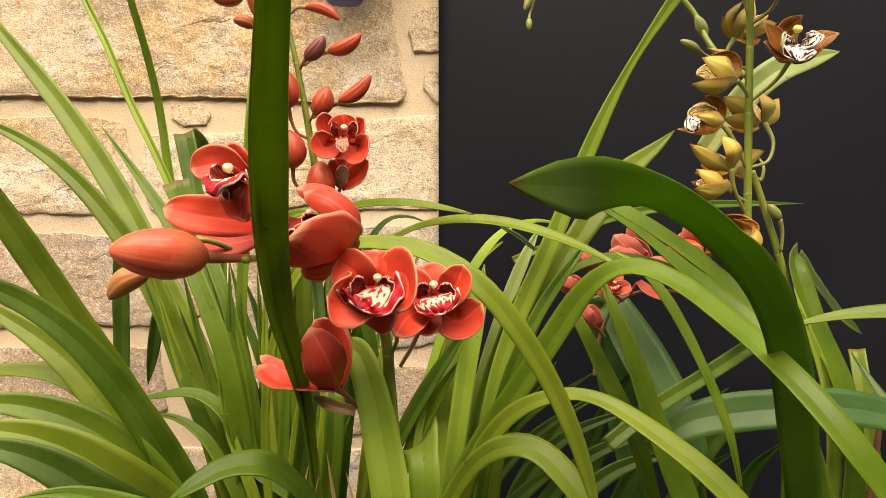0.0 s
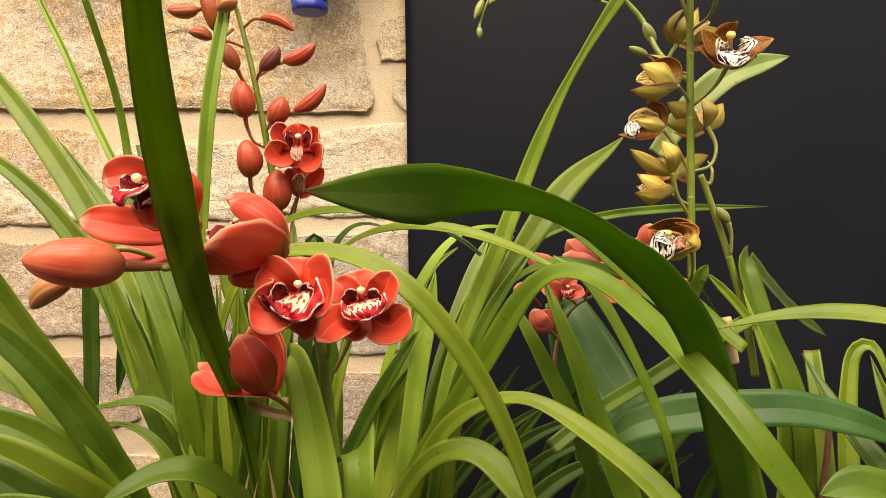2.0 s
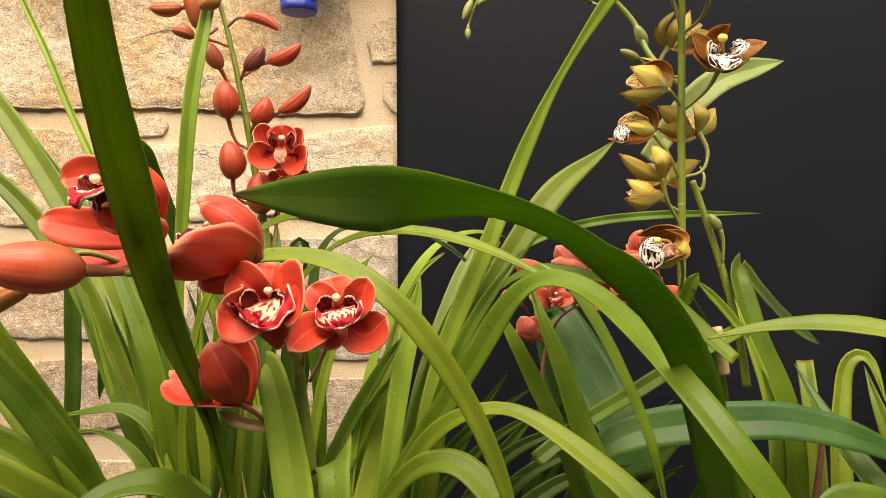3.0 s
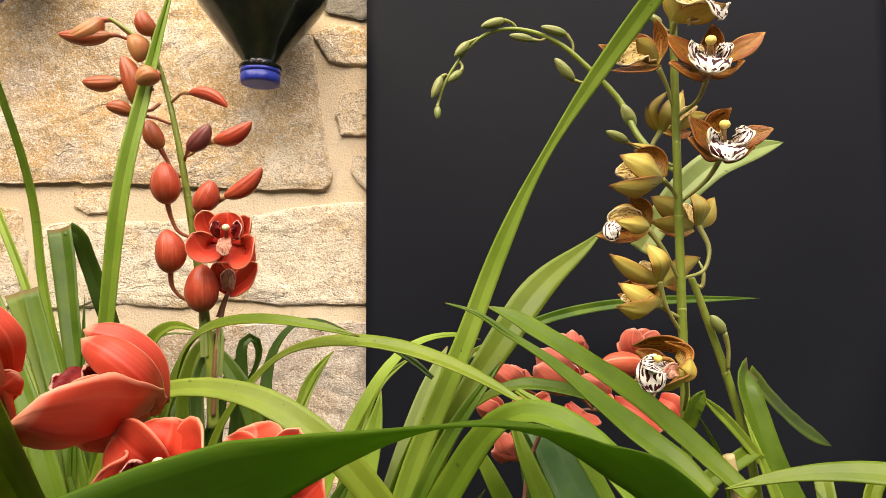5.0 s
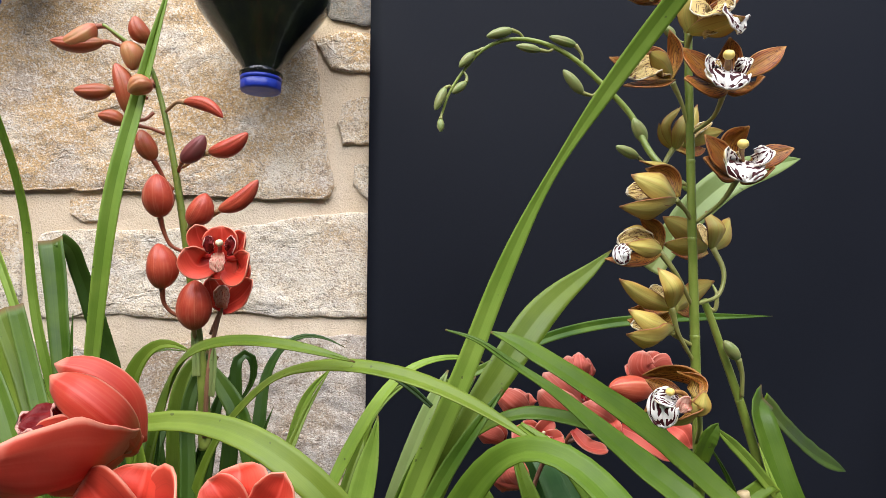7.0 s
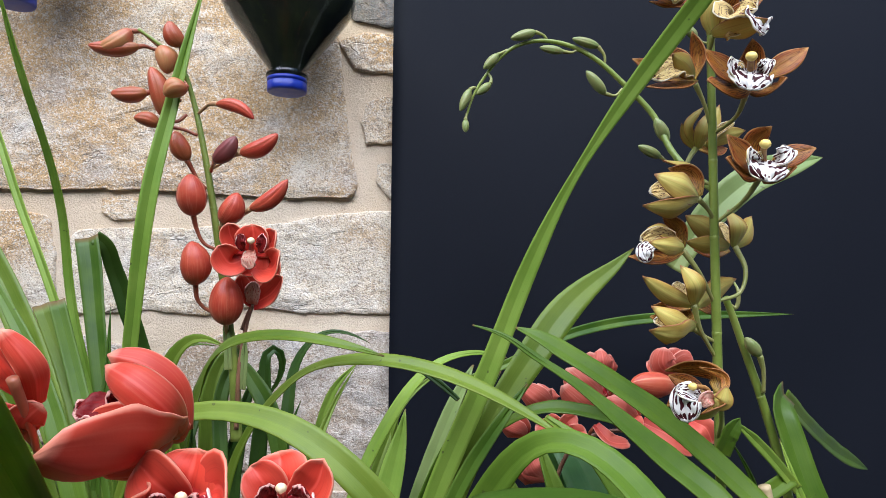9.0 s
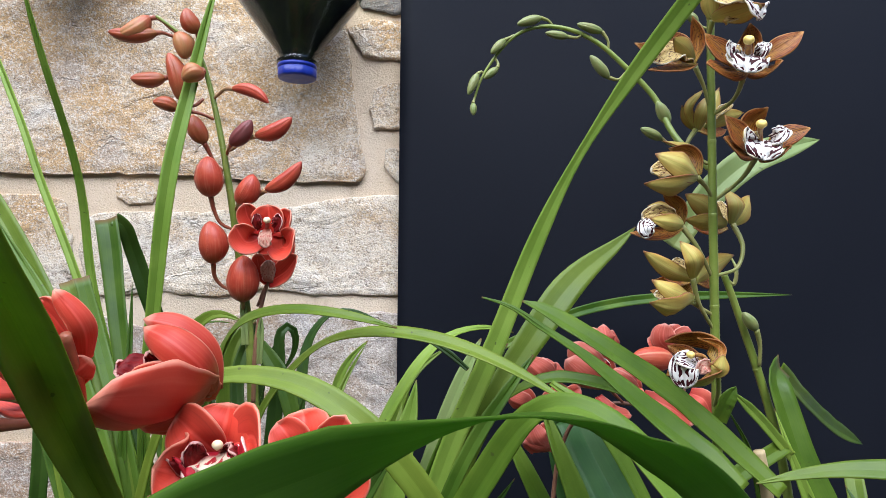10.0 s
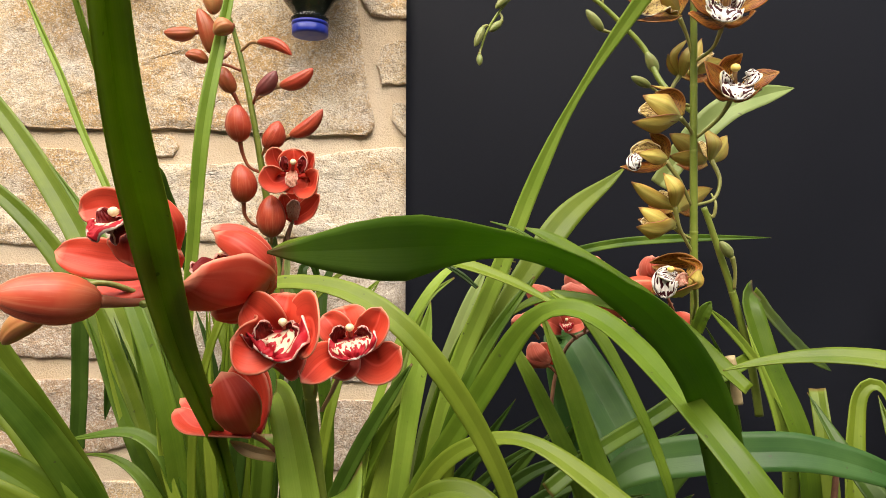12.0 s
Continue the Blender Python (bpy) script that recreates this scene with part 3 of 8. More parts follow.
def blade(root, name, points, width, inner, cup, mats, frill=0.0, n=20, m=15, sharp=False):
    """A petal, sepal or lip along a curve; inner is the way its upper face looks, cup lifts its sides that way."""
    c = spline(points, n)
    tan = unit(np.gradient(c, axis=0))
    across = unit(np.cross(tan, unit(np.array(inner, float))))
    up = np.cross(across, tan)
    v = np.linspace(0, 1, n)
    foot, wide = (0.55, 0.6) if frill else (0.36, 0.48) if sharp else (0.52, 0.55)
    q = np.clip(v / wide, 0, 1)
    rise = foot + (1 - foot) * np.sin(q * math.pi / 2)
    fall = np.clip((v - wide) / (1 - wide), 0, 1)
    prof = rise * np.maximum(np.sqrt(np.maximum(1 - fall ** 2.4, 0)) * 0.9 + 0.1 * (1 - fall), 0.02)
    if sharp:
        prof = rise * np.maximum(1 - fall ** 1.9, 0.03)
    half = (width / 2000 * prof)[:, None, None]
    seed = sum(points[0]) * 31.7 + sum(points[-1]) * 17.3
    s = np.linspace(-1, 1, m)
    wave = np.array([[noise.noise((seed, 2.4 * a, 1.5 * b)) + 0.5 * noise.noise((seed + 9, 5.0 * a, 3.5 * b)) for b in s] for a in v])
    edge = np.maximum(np.abs(s)[None, :], v[:, None]) ** 4
    lift = cup * s[None, :] ** 2 - 0.10 * np.abs(s)[None, :] ** 7 - 0.05 * np.exp(-(s[None, :] / 0.14) ** 2) + 0.16 * wave * (0.3 + edge)
    if frill:
        rip = np.sin(21 * v[:, None] + 5 * s[None, :] + seed) + np.sin(15 * s[None, :] * (0.4 + v[:, None]) + seed)
        lift = lift + frill * edge * rip
    grid = c[:, None] + across[:, None] * s[None, :, None] * half * (1 - 0.22 * cup * s[None, :, None] ** 2) + up[:, None] * lift[:, :, None] * half
    return put(new(name, skin(name, grid, 0.0009, *mats)), root)


def blossom(plant, kind, stalk, blades, column=None, anther=0.004, mat=None):
    """A bloom: its stalk, then each petal, sepal and lip as (part, curve, width in mm, way it faces, cup)."""
    red = kind != "brown"
    tissue = {"red": RED, "salmon": SALMON, "brown": BROWN}[kind]
    root = put(new("flower", tube("flower", stalk, [0.0013, 0.0015, 0.0022], mat or (PEDICEL_RED if red else PEDICEL), 9)), plant)
    for part, points, width, inner, cup in blades:
        if part in ("petal", "sepal"):
            blade(root, part, points, width, inner, cup if red else cup * 0.66, tissue, sharp=not red)
        elif part == "lip_lobe":
            blade(root, part, points, width, inner, cup, (LIP_DARK, LIP_DARK) if red else (LIP_BROWN, LIP_SPOT), 0.2 if red else 0.10, 24, 21)
        else:
            mats = {"lip": (LIP_RED, LIP_DARK) if red else (LIP_BROWN, LIP_SPOT), "lip_back": (LIP_PALE, LIP_PALE), "lip_side": (LIP_SPOT, LIP_SPOT)}[part]
            blade(root, "lip", points, width, inner, cup, mats, 0.16 if red else 0.12, 24, 25)
    if column:
        put(new("column", tube("column", column, [anther * 0.7, anther * 0.62, anther * 0.55], COLUMN_RED if red else COLUMN, 10, 10)), root)
        bm = bmesh.new()
        bmesh.ops.create_uvsphere(bm, u_segments=14, v_segments=10, radius=anther)
        bmesh.ops.scale(bm, vec=(1.08, 0.85, 0.92), verts=bm.verts)
        for v in bm.verts:
            v.co.z -= 0.18 * anther * math.exp(-(v.co.x / anther / 0.25) ** 2) * (v.co.y < 0)
        me = bpy.data.meshes.new("anther_cap")
        bm.to_mesh(me)
        bm.free()
        me.materials.append(ANTHER if red else ANTHER_YELLOW)
        me.polygons.foreach_set("use_smooth", [True] * len(me.polygons))
        put(new("anther_cap", me), root, Matrix.Translation(column[-1]))
    return root


def bud(plant, tone, base, tip, width, joint, sag=0.003, pr=0.0015, mat=None, bend=0.0):
    """A closed bud of three overlapping sepals, from its stalk end to its point; the stalk starts at the joint."""
    b, t = Vector(base), Vector(tip)
    ln = (t - b).length
    prof = [(0.09, 0.0), (0.18, 0.025), (0.29, 0.08), (0.385, 0.16), (0.455, 0.26), (0.495, 0.37), (0.5, 0.47), (0.475, 0.57), (0.44, 0.67), (0.38, 0.77), (0.295, 0.86), (0.19, 0.935), (0.095, 0.98), (0.012, 1.0)]
    sides = 42
    verts, uv = [], []
    for i, (r, h) in enumerate(prof):
        for k in range(sides):
            a = 2 * math.pi * k / sides
            turn = k / sides
            turn = turn / 1.26 if turn < 0.42 else 1 / 3 + (turn - 0.42) if turn < 0.75 else 0.66 + (turn - 0.75) * 1.36
            part = (3 * turn) % 1.0
            rr = r * (1 + 0.055 * part - 0.03 - 0.06 * max(0.0, 1 - part * 9) * (0.3 + h))
            verts.append((rr * math.cos(a) * width, rr * math.sin(a) * width + bend * ln * 4 * h * (1 - h), h * ln))
            uv.append((turn, h))
    faces = [(i * sides + j, i * sides + (j + 1) % sides, (i + 1) * sides + (j + 1) % sides, (i + 1) * sides + j) for i in range(len(prof) - 1) for j in range(sides)]
    faces += [tuple(range(sides))[::-1], tuple((len(prof) - 1) * sides + j for j in range(sides))]
    me = mesh_of("bud", verts, faces, (tone,), uv)
    y = (t - b).normalized()
    side = Vector((0, 1, 0)).cross(y).normalized()
    m = Matrix((side.cross(y), side, y)).transposed()
    if not bend:
        m = m @ Matrix.Rotation((b.x * 91 + b.z * 57) % 6.28, 3, "Z")
    ob = put(new("bud", me), plant, Matrix.Translation(b) @ m.to_4x4())
    path = [tuple(q) for q in joint] if isinstance(joint, list) else [joint, tuple(b.lerp(Vector(joint), 0.45) - y * ln * 0.12 + Vector((0, 0, -sag)))]
    path = path + [tuple(b + y * ln * 0.03)]
    put(new("pedicel", tube("pedicel", path, [pr, pr * 1.1, pr * 1.7], mat or PEDICEL_RED, 8, 14)), ob)
    return ob


def stem(plant, points, radii, mat=STEM, nodes=(), name="flower_stem"):
    st = put(new(name, tube(name, points, radii, mat, 12, 10 * len(points))), plant)
    c = spline(points, 100)
    for f in nodes:
        p, d = Vector(c[int(f * 98)]), Vector(c[int(f * 98) + 1]) - Vector(c[int(f * 98)])
        r = float(np.interp(f, np.linspace(0, 1, len(radii)), radii))
        me = lathe("node_ring", [(r * 0.95, -0.003), (r * 1.03, -0.001), (r * 1.08, 0.0005), (r * 0.95, 0.0016)], (mat,), 14)
        put(new("node_ring", me), st, Matrix.Translation(p) @ d.to_track_quat("Z", "Y").to_matrix().to_4x4())
    return st


def pot_for(plant, x, y, r, top):
    prof = [(r * 0.72, 0.0), (r * 0.74, 0.004), (r * 0.95, top - 0.03), (r * 1.03, top - 0.028), (r * 1.04, top), (r * 0.98, top), (r * 0.94, top - 0.03), (r * 0.7, 0.012)]
    put(new("pot", lathe("pot", prof, (POT,), 40)), plant, Matrix.Translation((x, y, 0)))
    bm = bmesh.new()
    bmesh.ops.create_grid(bm, x_segments=24, y_segments=24, size=r * 0.94)
    for v in bm.verts:
        k = max(abs(v.co.x), abs(v.co.y)) / max(1e-6, v.co.xy.length)
        v.co.x, v.co.y = v.co.x * k, v.co.y * k
        v.co.z = 0.012 * noise.noise(v.co * 60)
    me = bpy.data.meshes.new("soil")
    bm.to_mesh(me)
    bm.free()
    me.materials.append(SOIL)
    put(new("soil", me), plant, Matrix.Translation((x, y, top - 0.03)))

# ---- the setting ----
WALL_Y = 1.0
_g = box_mesh("ground", (60, 60, 0.1), GROUND, 0.01)
ground = put(tagged(new("ground", _g), "unseen floor under the pots, kept dark against bounced light", "floor", kind="structure"), None, Matrix.Translation((0, 0, -0.05)))


def wall():
    nx, nz = 220, 150
    x0, x1, z0, z1 = -1.6, 1.7, -0.02, 2.0
    v = []
    for k in range(nz):
        for i in range(nx):
            x, z = x0 + (x1 - x0) * i / (nx - 1), z0 + (z1 - z0) * k / (nz - 1)
            d = 0.0006 + 0.0022 * noise.fractal((x * 9, 0.3, z * 9), 1.0, 2.0, 4) + 0.0014 * noise.noise((x * 60, 2.0, z * 60))
            v.append((x, WALL_Y + d, z))
    n = len(v)
    v += [(x0, WALL_Y + 0.3, z0), (x1, WALL_Y + 0.3, z0), (x1, WALL_Y + 0.3, z1), (x0, WALL_Y + 0.3, z1)]
    f = [(k * nx + i, k * nx + i + 1, (k + 1) * nx + i + 1, (k + 1) * nx + i) for k in range(nz - 1) for i in range(nx - 1)]
    f += [(n + 1, n, n + 3, n + 2)]
    f += [tuple([n, n + 1] + [i for i in range(nx - 1, -1, -1)]), tuple([n + 2, n + 3] + [(nz - 1) * nx + i for i in range(nx)])]
    f += [tuple([n + 3, n] + [k * nx for k in range(nz)]), tuple([n + 1, n + 2] + [k * nx + nx - 1 for k in range(nz - 1, -1, -1)])]
    ob = new("wall_back", mesh_of("wall_back", v, f, (MORTAR,)))
    return put(tagged(ob, "rough sandstone block wall with sandy mortar joints", "wall", kind="structure"))


wall_back = wall()


def stone(outline, proud=0.012, rough=0.009, fine=False, mat=None):
    """A rough-hewn block: an irregular outline in x and z, its face standing out of the mortar."""
    p = np.array(outline, float)
    cx, cz = p.mean(0)
    around, rings = (190, 46) if fine else (84, 16)
    seg = np.vstack([p, p[:1]])
    ln = np.concatenate([[0], np.cumsum(np.linalg.norm(np.diff(seg, axis=0), axis=1))])
    at = np.linspace(0, ln[-1], around, endpoint=False)
    edge = np.stack([np.interp(at, ln, seg[:, 0]), np.interp(at, ln, seg[:, 1])], 1)
    edge = (np.roll(edge, 1, 0) + 2 * edge + np.roll(edge, -1, 0)) / 4
    jit = min(0.0034, 0.035 * (p[:, 1].max() - p[:, 1].min()))
    half_h = (p[:, 1].max() - p[:, 1].min()) / 2
    v = [(cx, WALL_Y - proud * 0.5 - 0.004, cz)]
    for r in range(1, rings + 3):
        q = min(1.0, r / rings) ** 0.8
        for x, z in edge:
            jx, jz = jit * noise.fractal((x * 40, 7.0, z * 40), 1.0, 2.0, 3), jit * noise.fractal((x * 40, 3.0, z * 40), 1.0, 2.0, 3)
            px, pz = cx + (x + jx - cx) * q, cz + (z + jz - cz) * q
            low = 0.5 + 0.5 * max(-1.0, min(1.0, (cz - pz) / half_h))
            d = (0.0035 + 0.42 * proud * low ** 1.5) * (1 - 0.5 * q ** 20) + 0.36 * rough * noise.fractal((px * 14, cx, pz * 14), 1.0, 2.1, 5) * (1.2 - 0.8 * q ** 6)
            d += 0.0009 * noise.noise((px * 90, 1.0, pz * 90))
            if fine:
                lump = noise.fractal((px * 38, 4.0, pz * 52), 0.8, 2.1, 4)
                d += rough * 0.16 * lump * (1 - 0.6 * q ** 8) - 0.0012 * max(0.0, abs(noise.noise((px * 24, 9.0, pz * 30))) * -6 + 0.6)
            d = max(d, 0.0032)
            if r == rings:
                d = 0.0028 + proud * 0.36 * low ** 1.5 if proud > 0.006 else 0.0002
            if r > rings:
                d = -0.006 * (r - rings) + 0.001
            v.append((px, WALL_Y - d, pz))
    f = [(0, 1 + (j + 1) % around, 1 + j) for j in range(around)]
    for r in range(rings + 1):
        a, b = 1 + r * around, 1 + (r + 1) * around
        f += [(a + j, a + (j + 1) % around, b + (j + 1) % around, b + j) for j in range(around)]
    ob = new("stone", mesh_of("stone", v, f, (mat or STONE,)))
    return put(ob, wall_back)



# Unseen walls added on three sides to keep low light off the plants.
for _n, _size, _at in (("wall_front", (6.0, 0.25, 2.6), (0, -2.4, 1.3)), ("wall_left", (0.25, 3.6, 2.6), (-2.6, -0.6, 1.3)), ("wall_right", (0.25, 3.6, 2.6), (2.9, -0.6, 1.3))):
    put(tagged(new(_n, box_mesh(_n, _size, GROUND, 0.01)), "unseen dark wall added to block low light", "wall", kind="structure"), None, Matrix.Translation(_at))

# ---- stones of the wall ----
stone([(-0.774, 1.176), (-0.665, 1.242), (-0.448, 1.252), (-0.232, 1.258), (-0.119, 1.255), (-0.085, 1.149), (-0.074, 1.053), (-0.056, 0.933), (-0.061, 0.916), (-0.128, 0.915), (-0.207, 0.917), (-0.302, 0.923), (-0.412, 0.926), (-0.507, 0.923), (-0.618, 0.928), (-0.752, 0.923)], proud=0.016, fine=True)
stone([(-0.410, 0.912), (-0.384, 0.918), (-0.358, 0.913), (-0.350, 0.897), (-0.359, 0.884), (-0.391, 0.881), (-0.411, 0.892)], proud=0.004, rough=0.003, fine=True)
stone([(-0.453, 0.866), (-0.395, 0.873), (-0.292, 0.872), (-0.182, 0.878), (-0.096, 0.893), (-0.010, 0.900), (0.045, 0.896), (0.050, 0.769), (-0.008, 0.756), (-0.109, 0.755), (-0.203, 0.763), (-0.265, 0.751), (-0.359, 0.759), (-0.445, 0.749), (-0.463, 0.811)], proud=0.005, fine=True)
stone([(-0.766, 0.891), (-0.648, 0.896), (-0.529, 0.896), (-0.482, 0.890), (-0.471, 0.819), (-0.473, 0.758), (-0.539, 0.748), (-0.648, 0.749), (-0.750, 0.745)], proud=0.005, fine=True)
stone([(-0.764, 0.715), (-0.639, 0.724), (-0.514, 0.717), (-0.428, 0.724), (-0.366, 0.711), (-0.358, 0.596), (-0.446, 0.576), (-0.586, 0.578), (-0.756, 0.569)], proud=0.005, rough=0.006, mat=STONE_MAUVE_SHADED, fine=True)
stone([(-0.319, 0.704), (-0.234, 0.728), (-0.140, 0.730), (-0.039, 0.734), (0.051, 0.731), (0.056, 0.570), (-0.044, 0.542), (-0.167, 0.544), (-0.283, 0.539), (-0.331, 0.596)], proud=0.005, rough=0.01, mat=STONE_GREY, fine=True)
stone([(-0.769, 0.538), (-0.615, 0.547), (-0.437, 0.545), (-0.426, 0.444), (-0.532, 0.424), (-0.762, 0.418)], proud=0.005, rough=0.006, mat=STONE_MAUVE_SHADED, fine=True)
stone([(-0.397, 0.512), (-0.243, 0.517), (-0.105, 0.515), (0.057, 0.518), (0.058, 0.419), (-0.148, 0.405), (-0.386, 0.410)], proud=0.005, rough=0.006, mat=STONE_MAUVE_SHADED, fine=True)
stone([(-0.761, 0.388), (-0.577, 0.397), (-0.347, 0.385), (-0.336, 0.281), (-0.754, 0.269)], proud=0.01)
stone([(-0.308, 0.381), (-0.072, 0.388), (0.058, 0.382), (0.059, 0.285), (-0.298, 0.278)], proud=0.01)
stone([(-0.077, 1.247), (0.041, 1.256), (0.046, 1.163), (-0.013, 1.158), (-0.060, 1.166), (-0.081, 1.190)], proud=0.007, rough=0.007, fine=True, mat=STONE_DARK)
stone([(-0.085, 1.137), (-0.053, 1.151), (-0.013, 1.148), (0.046, 1.151), (0.047, 1.086), (-0.013, 1.092), (-0.064, 1.097)], proud=0.005, rough=0.005, fine=True)
stone([(-0.045, 1.049), (-0.020, 1.060), (0.047, 1.057), (0.048, 0.988), (-0.011, 0.992), (-0.043, 0.991), (-0.053, 1.021)], proud=0.005, rough=0.005, fine=True)
stone([(-0.028, 0.965), (0.048, 0.970), (0.049, 0.909), (-0.010, 0.916), (-0.030, 0.937)], proud=0.005, rough=0.005, fine=True)
stone([(-0.839, 1.466), (-0.627, 1.476), (-0.383, 1.469), (-0.123, 1.475), (-0.116, 1.288), (-0.369, 1.290), (-0.828, 1.278)], proud=0.014)
stone([(-1.228, 1.438), (-0.871, 1.449), (-0.847, 1.192), (-1.208, 1.181)], proud=0.012)
stone([(-1.221, 1.140), (-0.829, 1.151), (-0.807, 0.926), (-1.187, 0.915)], proud=0.012)
stone([(-1.200, 0.875), (-0.821, 0.887), (-0.799, 0.653), (-1.165, 0.641)], proud=0.012)

for _i, _x in enumerate((0.80, 1.10, 1.40)):
    for _k in range(8):
        _o = 0.15 * (_k % 2) - 0.07
        _z = 0.03 + 0.22 * _k
        stone([(_x + _o, _z), (_x + _o + 0.27, _z + 0.01), (_x + _o + 0.27, _z + 0.19), (_x + _o + 0.12, _z + 0.2), (_x + _o, _z + 0.19)])

# ---- board, sheeting and crates ----
def black_board():
    nx, nz, x0, x1, z0, z1 = 40, 70, -0.0065, 0.7305, 0.0, 1.55
    g = np.zeros((nz, nx, 3))
    for k in range(nz):
        for i in range(nx):
            z = z0 + (z1 - z0) * k / (nz - 1)
            x = x0 + (x1 - 0.008 * (z - 0.81) - x0) * i / (nx - 1)
            g[k, i] = (x + 0.0016 * noise.noise((0.0, z * 5, 4.0)) * (i / nx), 0.979 + 0.003 * noise.noise((x * 4, 1.5, z * 4)), z)
    ob = new("black_board", skin("black_board", g, 0.005, BOARD, BOARD))
    return put(tagged(ob, "tall matt black backdrop board leaning on the stone wall", "board"))


black_board()


def plastic_sheet():
    g = np.zeros((60, 24, 3))
    for k in range(60):
        for i in range(24):
            z = 1.7 * k / 59
            x = 0.7335 - 0.008 * (z - 0.81) + 0.5 * i / 23
            g[k, i] = (x, 0.972 + 0.006 * math.sin(x * 60) + 0.003 * noise.noise((x * 8, 0.0, z * 3)), z)
    ob = put(tagged(new("plastic_sheet", skin("plastic_sheet", g, 0.0012, SHEETING, SHEETING)), "misty clear plastic sheet with water drops on it", "plastic sheet"))
    rng = random.Random(5)
    v, f = [], []
    for _ in range(240):
        x, z, r = 0.75 + 0.2 * rng.random(), 0.72 + 0.8 * rng.random(), 0.0008 + 0.0018 * rng.random()
        y = 0.9705 + 0.006 * math.sin(x * 60)
        o = len(v)
        for ring, (rr, dd) in enumerate(((1, 0), (0.8, 0.5), (0.4, 0.8))):
            v += [(x + r * rr * math.cos(a * 1.0472), y - r * dd, z + 1.25 * r * rr * math.sin(a * 1.0472)) for a in range(6)]
        for q in (0, 6):
            f += [(o + q + a, o + q + (a + 1) % 6, o + q + 6 + (a + 1) % 6, o + q + 6 + a) for a in range(6)]
        f.append(tuple(o + 12 + a for a in range(6)))
    put(tagged(new("water_drops", mesh_of("water_drops", v, f, (DROPS,))), kind="stuff"), ob)
    strap = put(tagged(new("strap", box_mesh("strap", (0.4, 0.004, 0.008), DARK_PLASTIC, 0.001)), "thin black strap"), ob, Matrix.Translation((0.944, 0.962, 0.745)))
    return ob


plastic_sheet()


def crate():
    root = thing("planter_crate", (0.875, 0.90, 0), "stacked white plastic planter crate with dark openings", "crate", "stacked crates")
    h = 0.092
    put(new("body", box_mesh("body", (0.27, 0.10, h), WHITE_PLASTIC, 0.008)), root, Matrix.Translation((0.875, 0.90, h / 2)))
    put(new("rim", box_mesh("rim", (0.276, 0.106, 0.012), WHITE_PLASTIC, 0.004)), root, Matrix.Translation((0.875, 0.90, h - 0.007)))
    # Dark blocks on the face stand for the shade inside the openings.
    for k in range(4):
        put(new("opening", box_mesh("opening", (0.045, 0.006, 0.062), DARK_PLASTIC, 0.0028)), root, Matrix.Translation((0.778 + 0.062 * k, 0.8495, h * 0.46)))
    return root


_c = crate()
for _k in range(1, 8):
    copy_thing(_c, Matrix.Translation((0.875, 0.90, 0.092 * _k)))


# ---- hanging bottles ----
def bottle(x, y, z, label):
    """An upturned bottle: cap down, cone of dark fill above."""
    root = thing("hanging_bottle", (x, y, z), label, "bottle", "upturned bottles on the wall")
    R = 0.084
    shell = [(0.0215, 0.010), (0.0215, 0.0195), (0.0262, 0.020), (0.0262, 0.0225), (0.0215, 0.0235), (0.0225, 0.029), (0.033, 0.043), (0.0485, 0.063), (0.064, 0.083), (0.076, 0.099), (0.0825, 0.112), (R, 0.126), (R, 0.17), (R * 0.97, 0.175), (R, 0.18), (R, 0.215), (R * 0.97, 0.22), (R, 0.225), (R, 0.30), (R * 0.8, 0.315)]
    body = put(new("shell", lathe("shell", shell, (PET,), 48)), root, Matrix.Translation((x, y, z)))
    body.visible_shadow = False
    fill = [(0.019, 0.012), (0.0195, 0.029), (0.030, 0.0435), (0.045, 0.0635), (0.0595, 0.0835), (0.070, 0.099), (0.0755, 0.112), (R - 0.006, 0.126), (R - 0.008, 0.145), (R - 0.02, 0.150), (0.02, 0.154)]
    put(tagged(new("fill", lathe("fill", fill, (FILL,), 48)), "dark wet mossy fill"), root, Matrix.Translation((x, y, z)))
    capm = lathe("cap", [(0.0205, 0.0), (0.0236, 0.0008), (0.0245, 0.0025), (0.0245, 0.0118), (0.0238, 0.0122), (0.0238, 0.0130), (0.0248, 0.0133), (0.0248, 0.0175), (0.0225, 0.0183)], (CAP_BLUE,), 72, None, lambda a, v: 1 + 0.012 * (math.cos(60 * a) if 0.2 < v < 0.5 else 0))
    put(tagged(new("cap", capm), "ribbed blue screw cap"), root, Matrix.Translation((x, y, z)))
    return root


bottle(-0.1335, 0.905, 1.0360, "clear upturned plastic bottle with dark fill and blue cap")
bottle(-0.482, 0.905, 1.146, "clear upturned plastic bottle with blue cap hung on the wall")


# ---- orchid plants ----
A = thing("red_orchid", (-0.06, 0.44, 0), "red cymbidium orchid in bloom with long green strap leaves", "orchid", "potted orchids")
pot_for(A, -0.06, 0.44, 0.085, 0.3)
B = thing("leafy_orchid", (-0.27, 0.46, 0), "leafy orchid clump with broad arching green leaves", "orchid", "potted orchids")
pot_for(B, -0.27, 0.46, 0.09, 0.3)
C = thing("budding_orchid", (-0.17, 0.7, 0), "orchid with an upright spike of red buds and blooms", "orchid", "potted orchids")
pot_for(C, -0.17, 0.7, 0.09, 0.3)
Fn = thing("fan_orchid", (0.04, 0.63, 0), "orchid with a dense fan of bright green arching leaves", "orchid", "potted orchids")
pot_for(Fn, 0.04, 0.63, 0.09, 0.3)
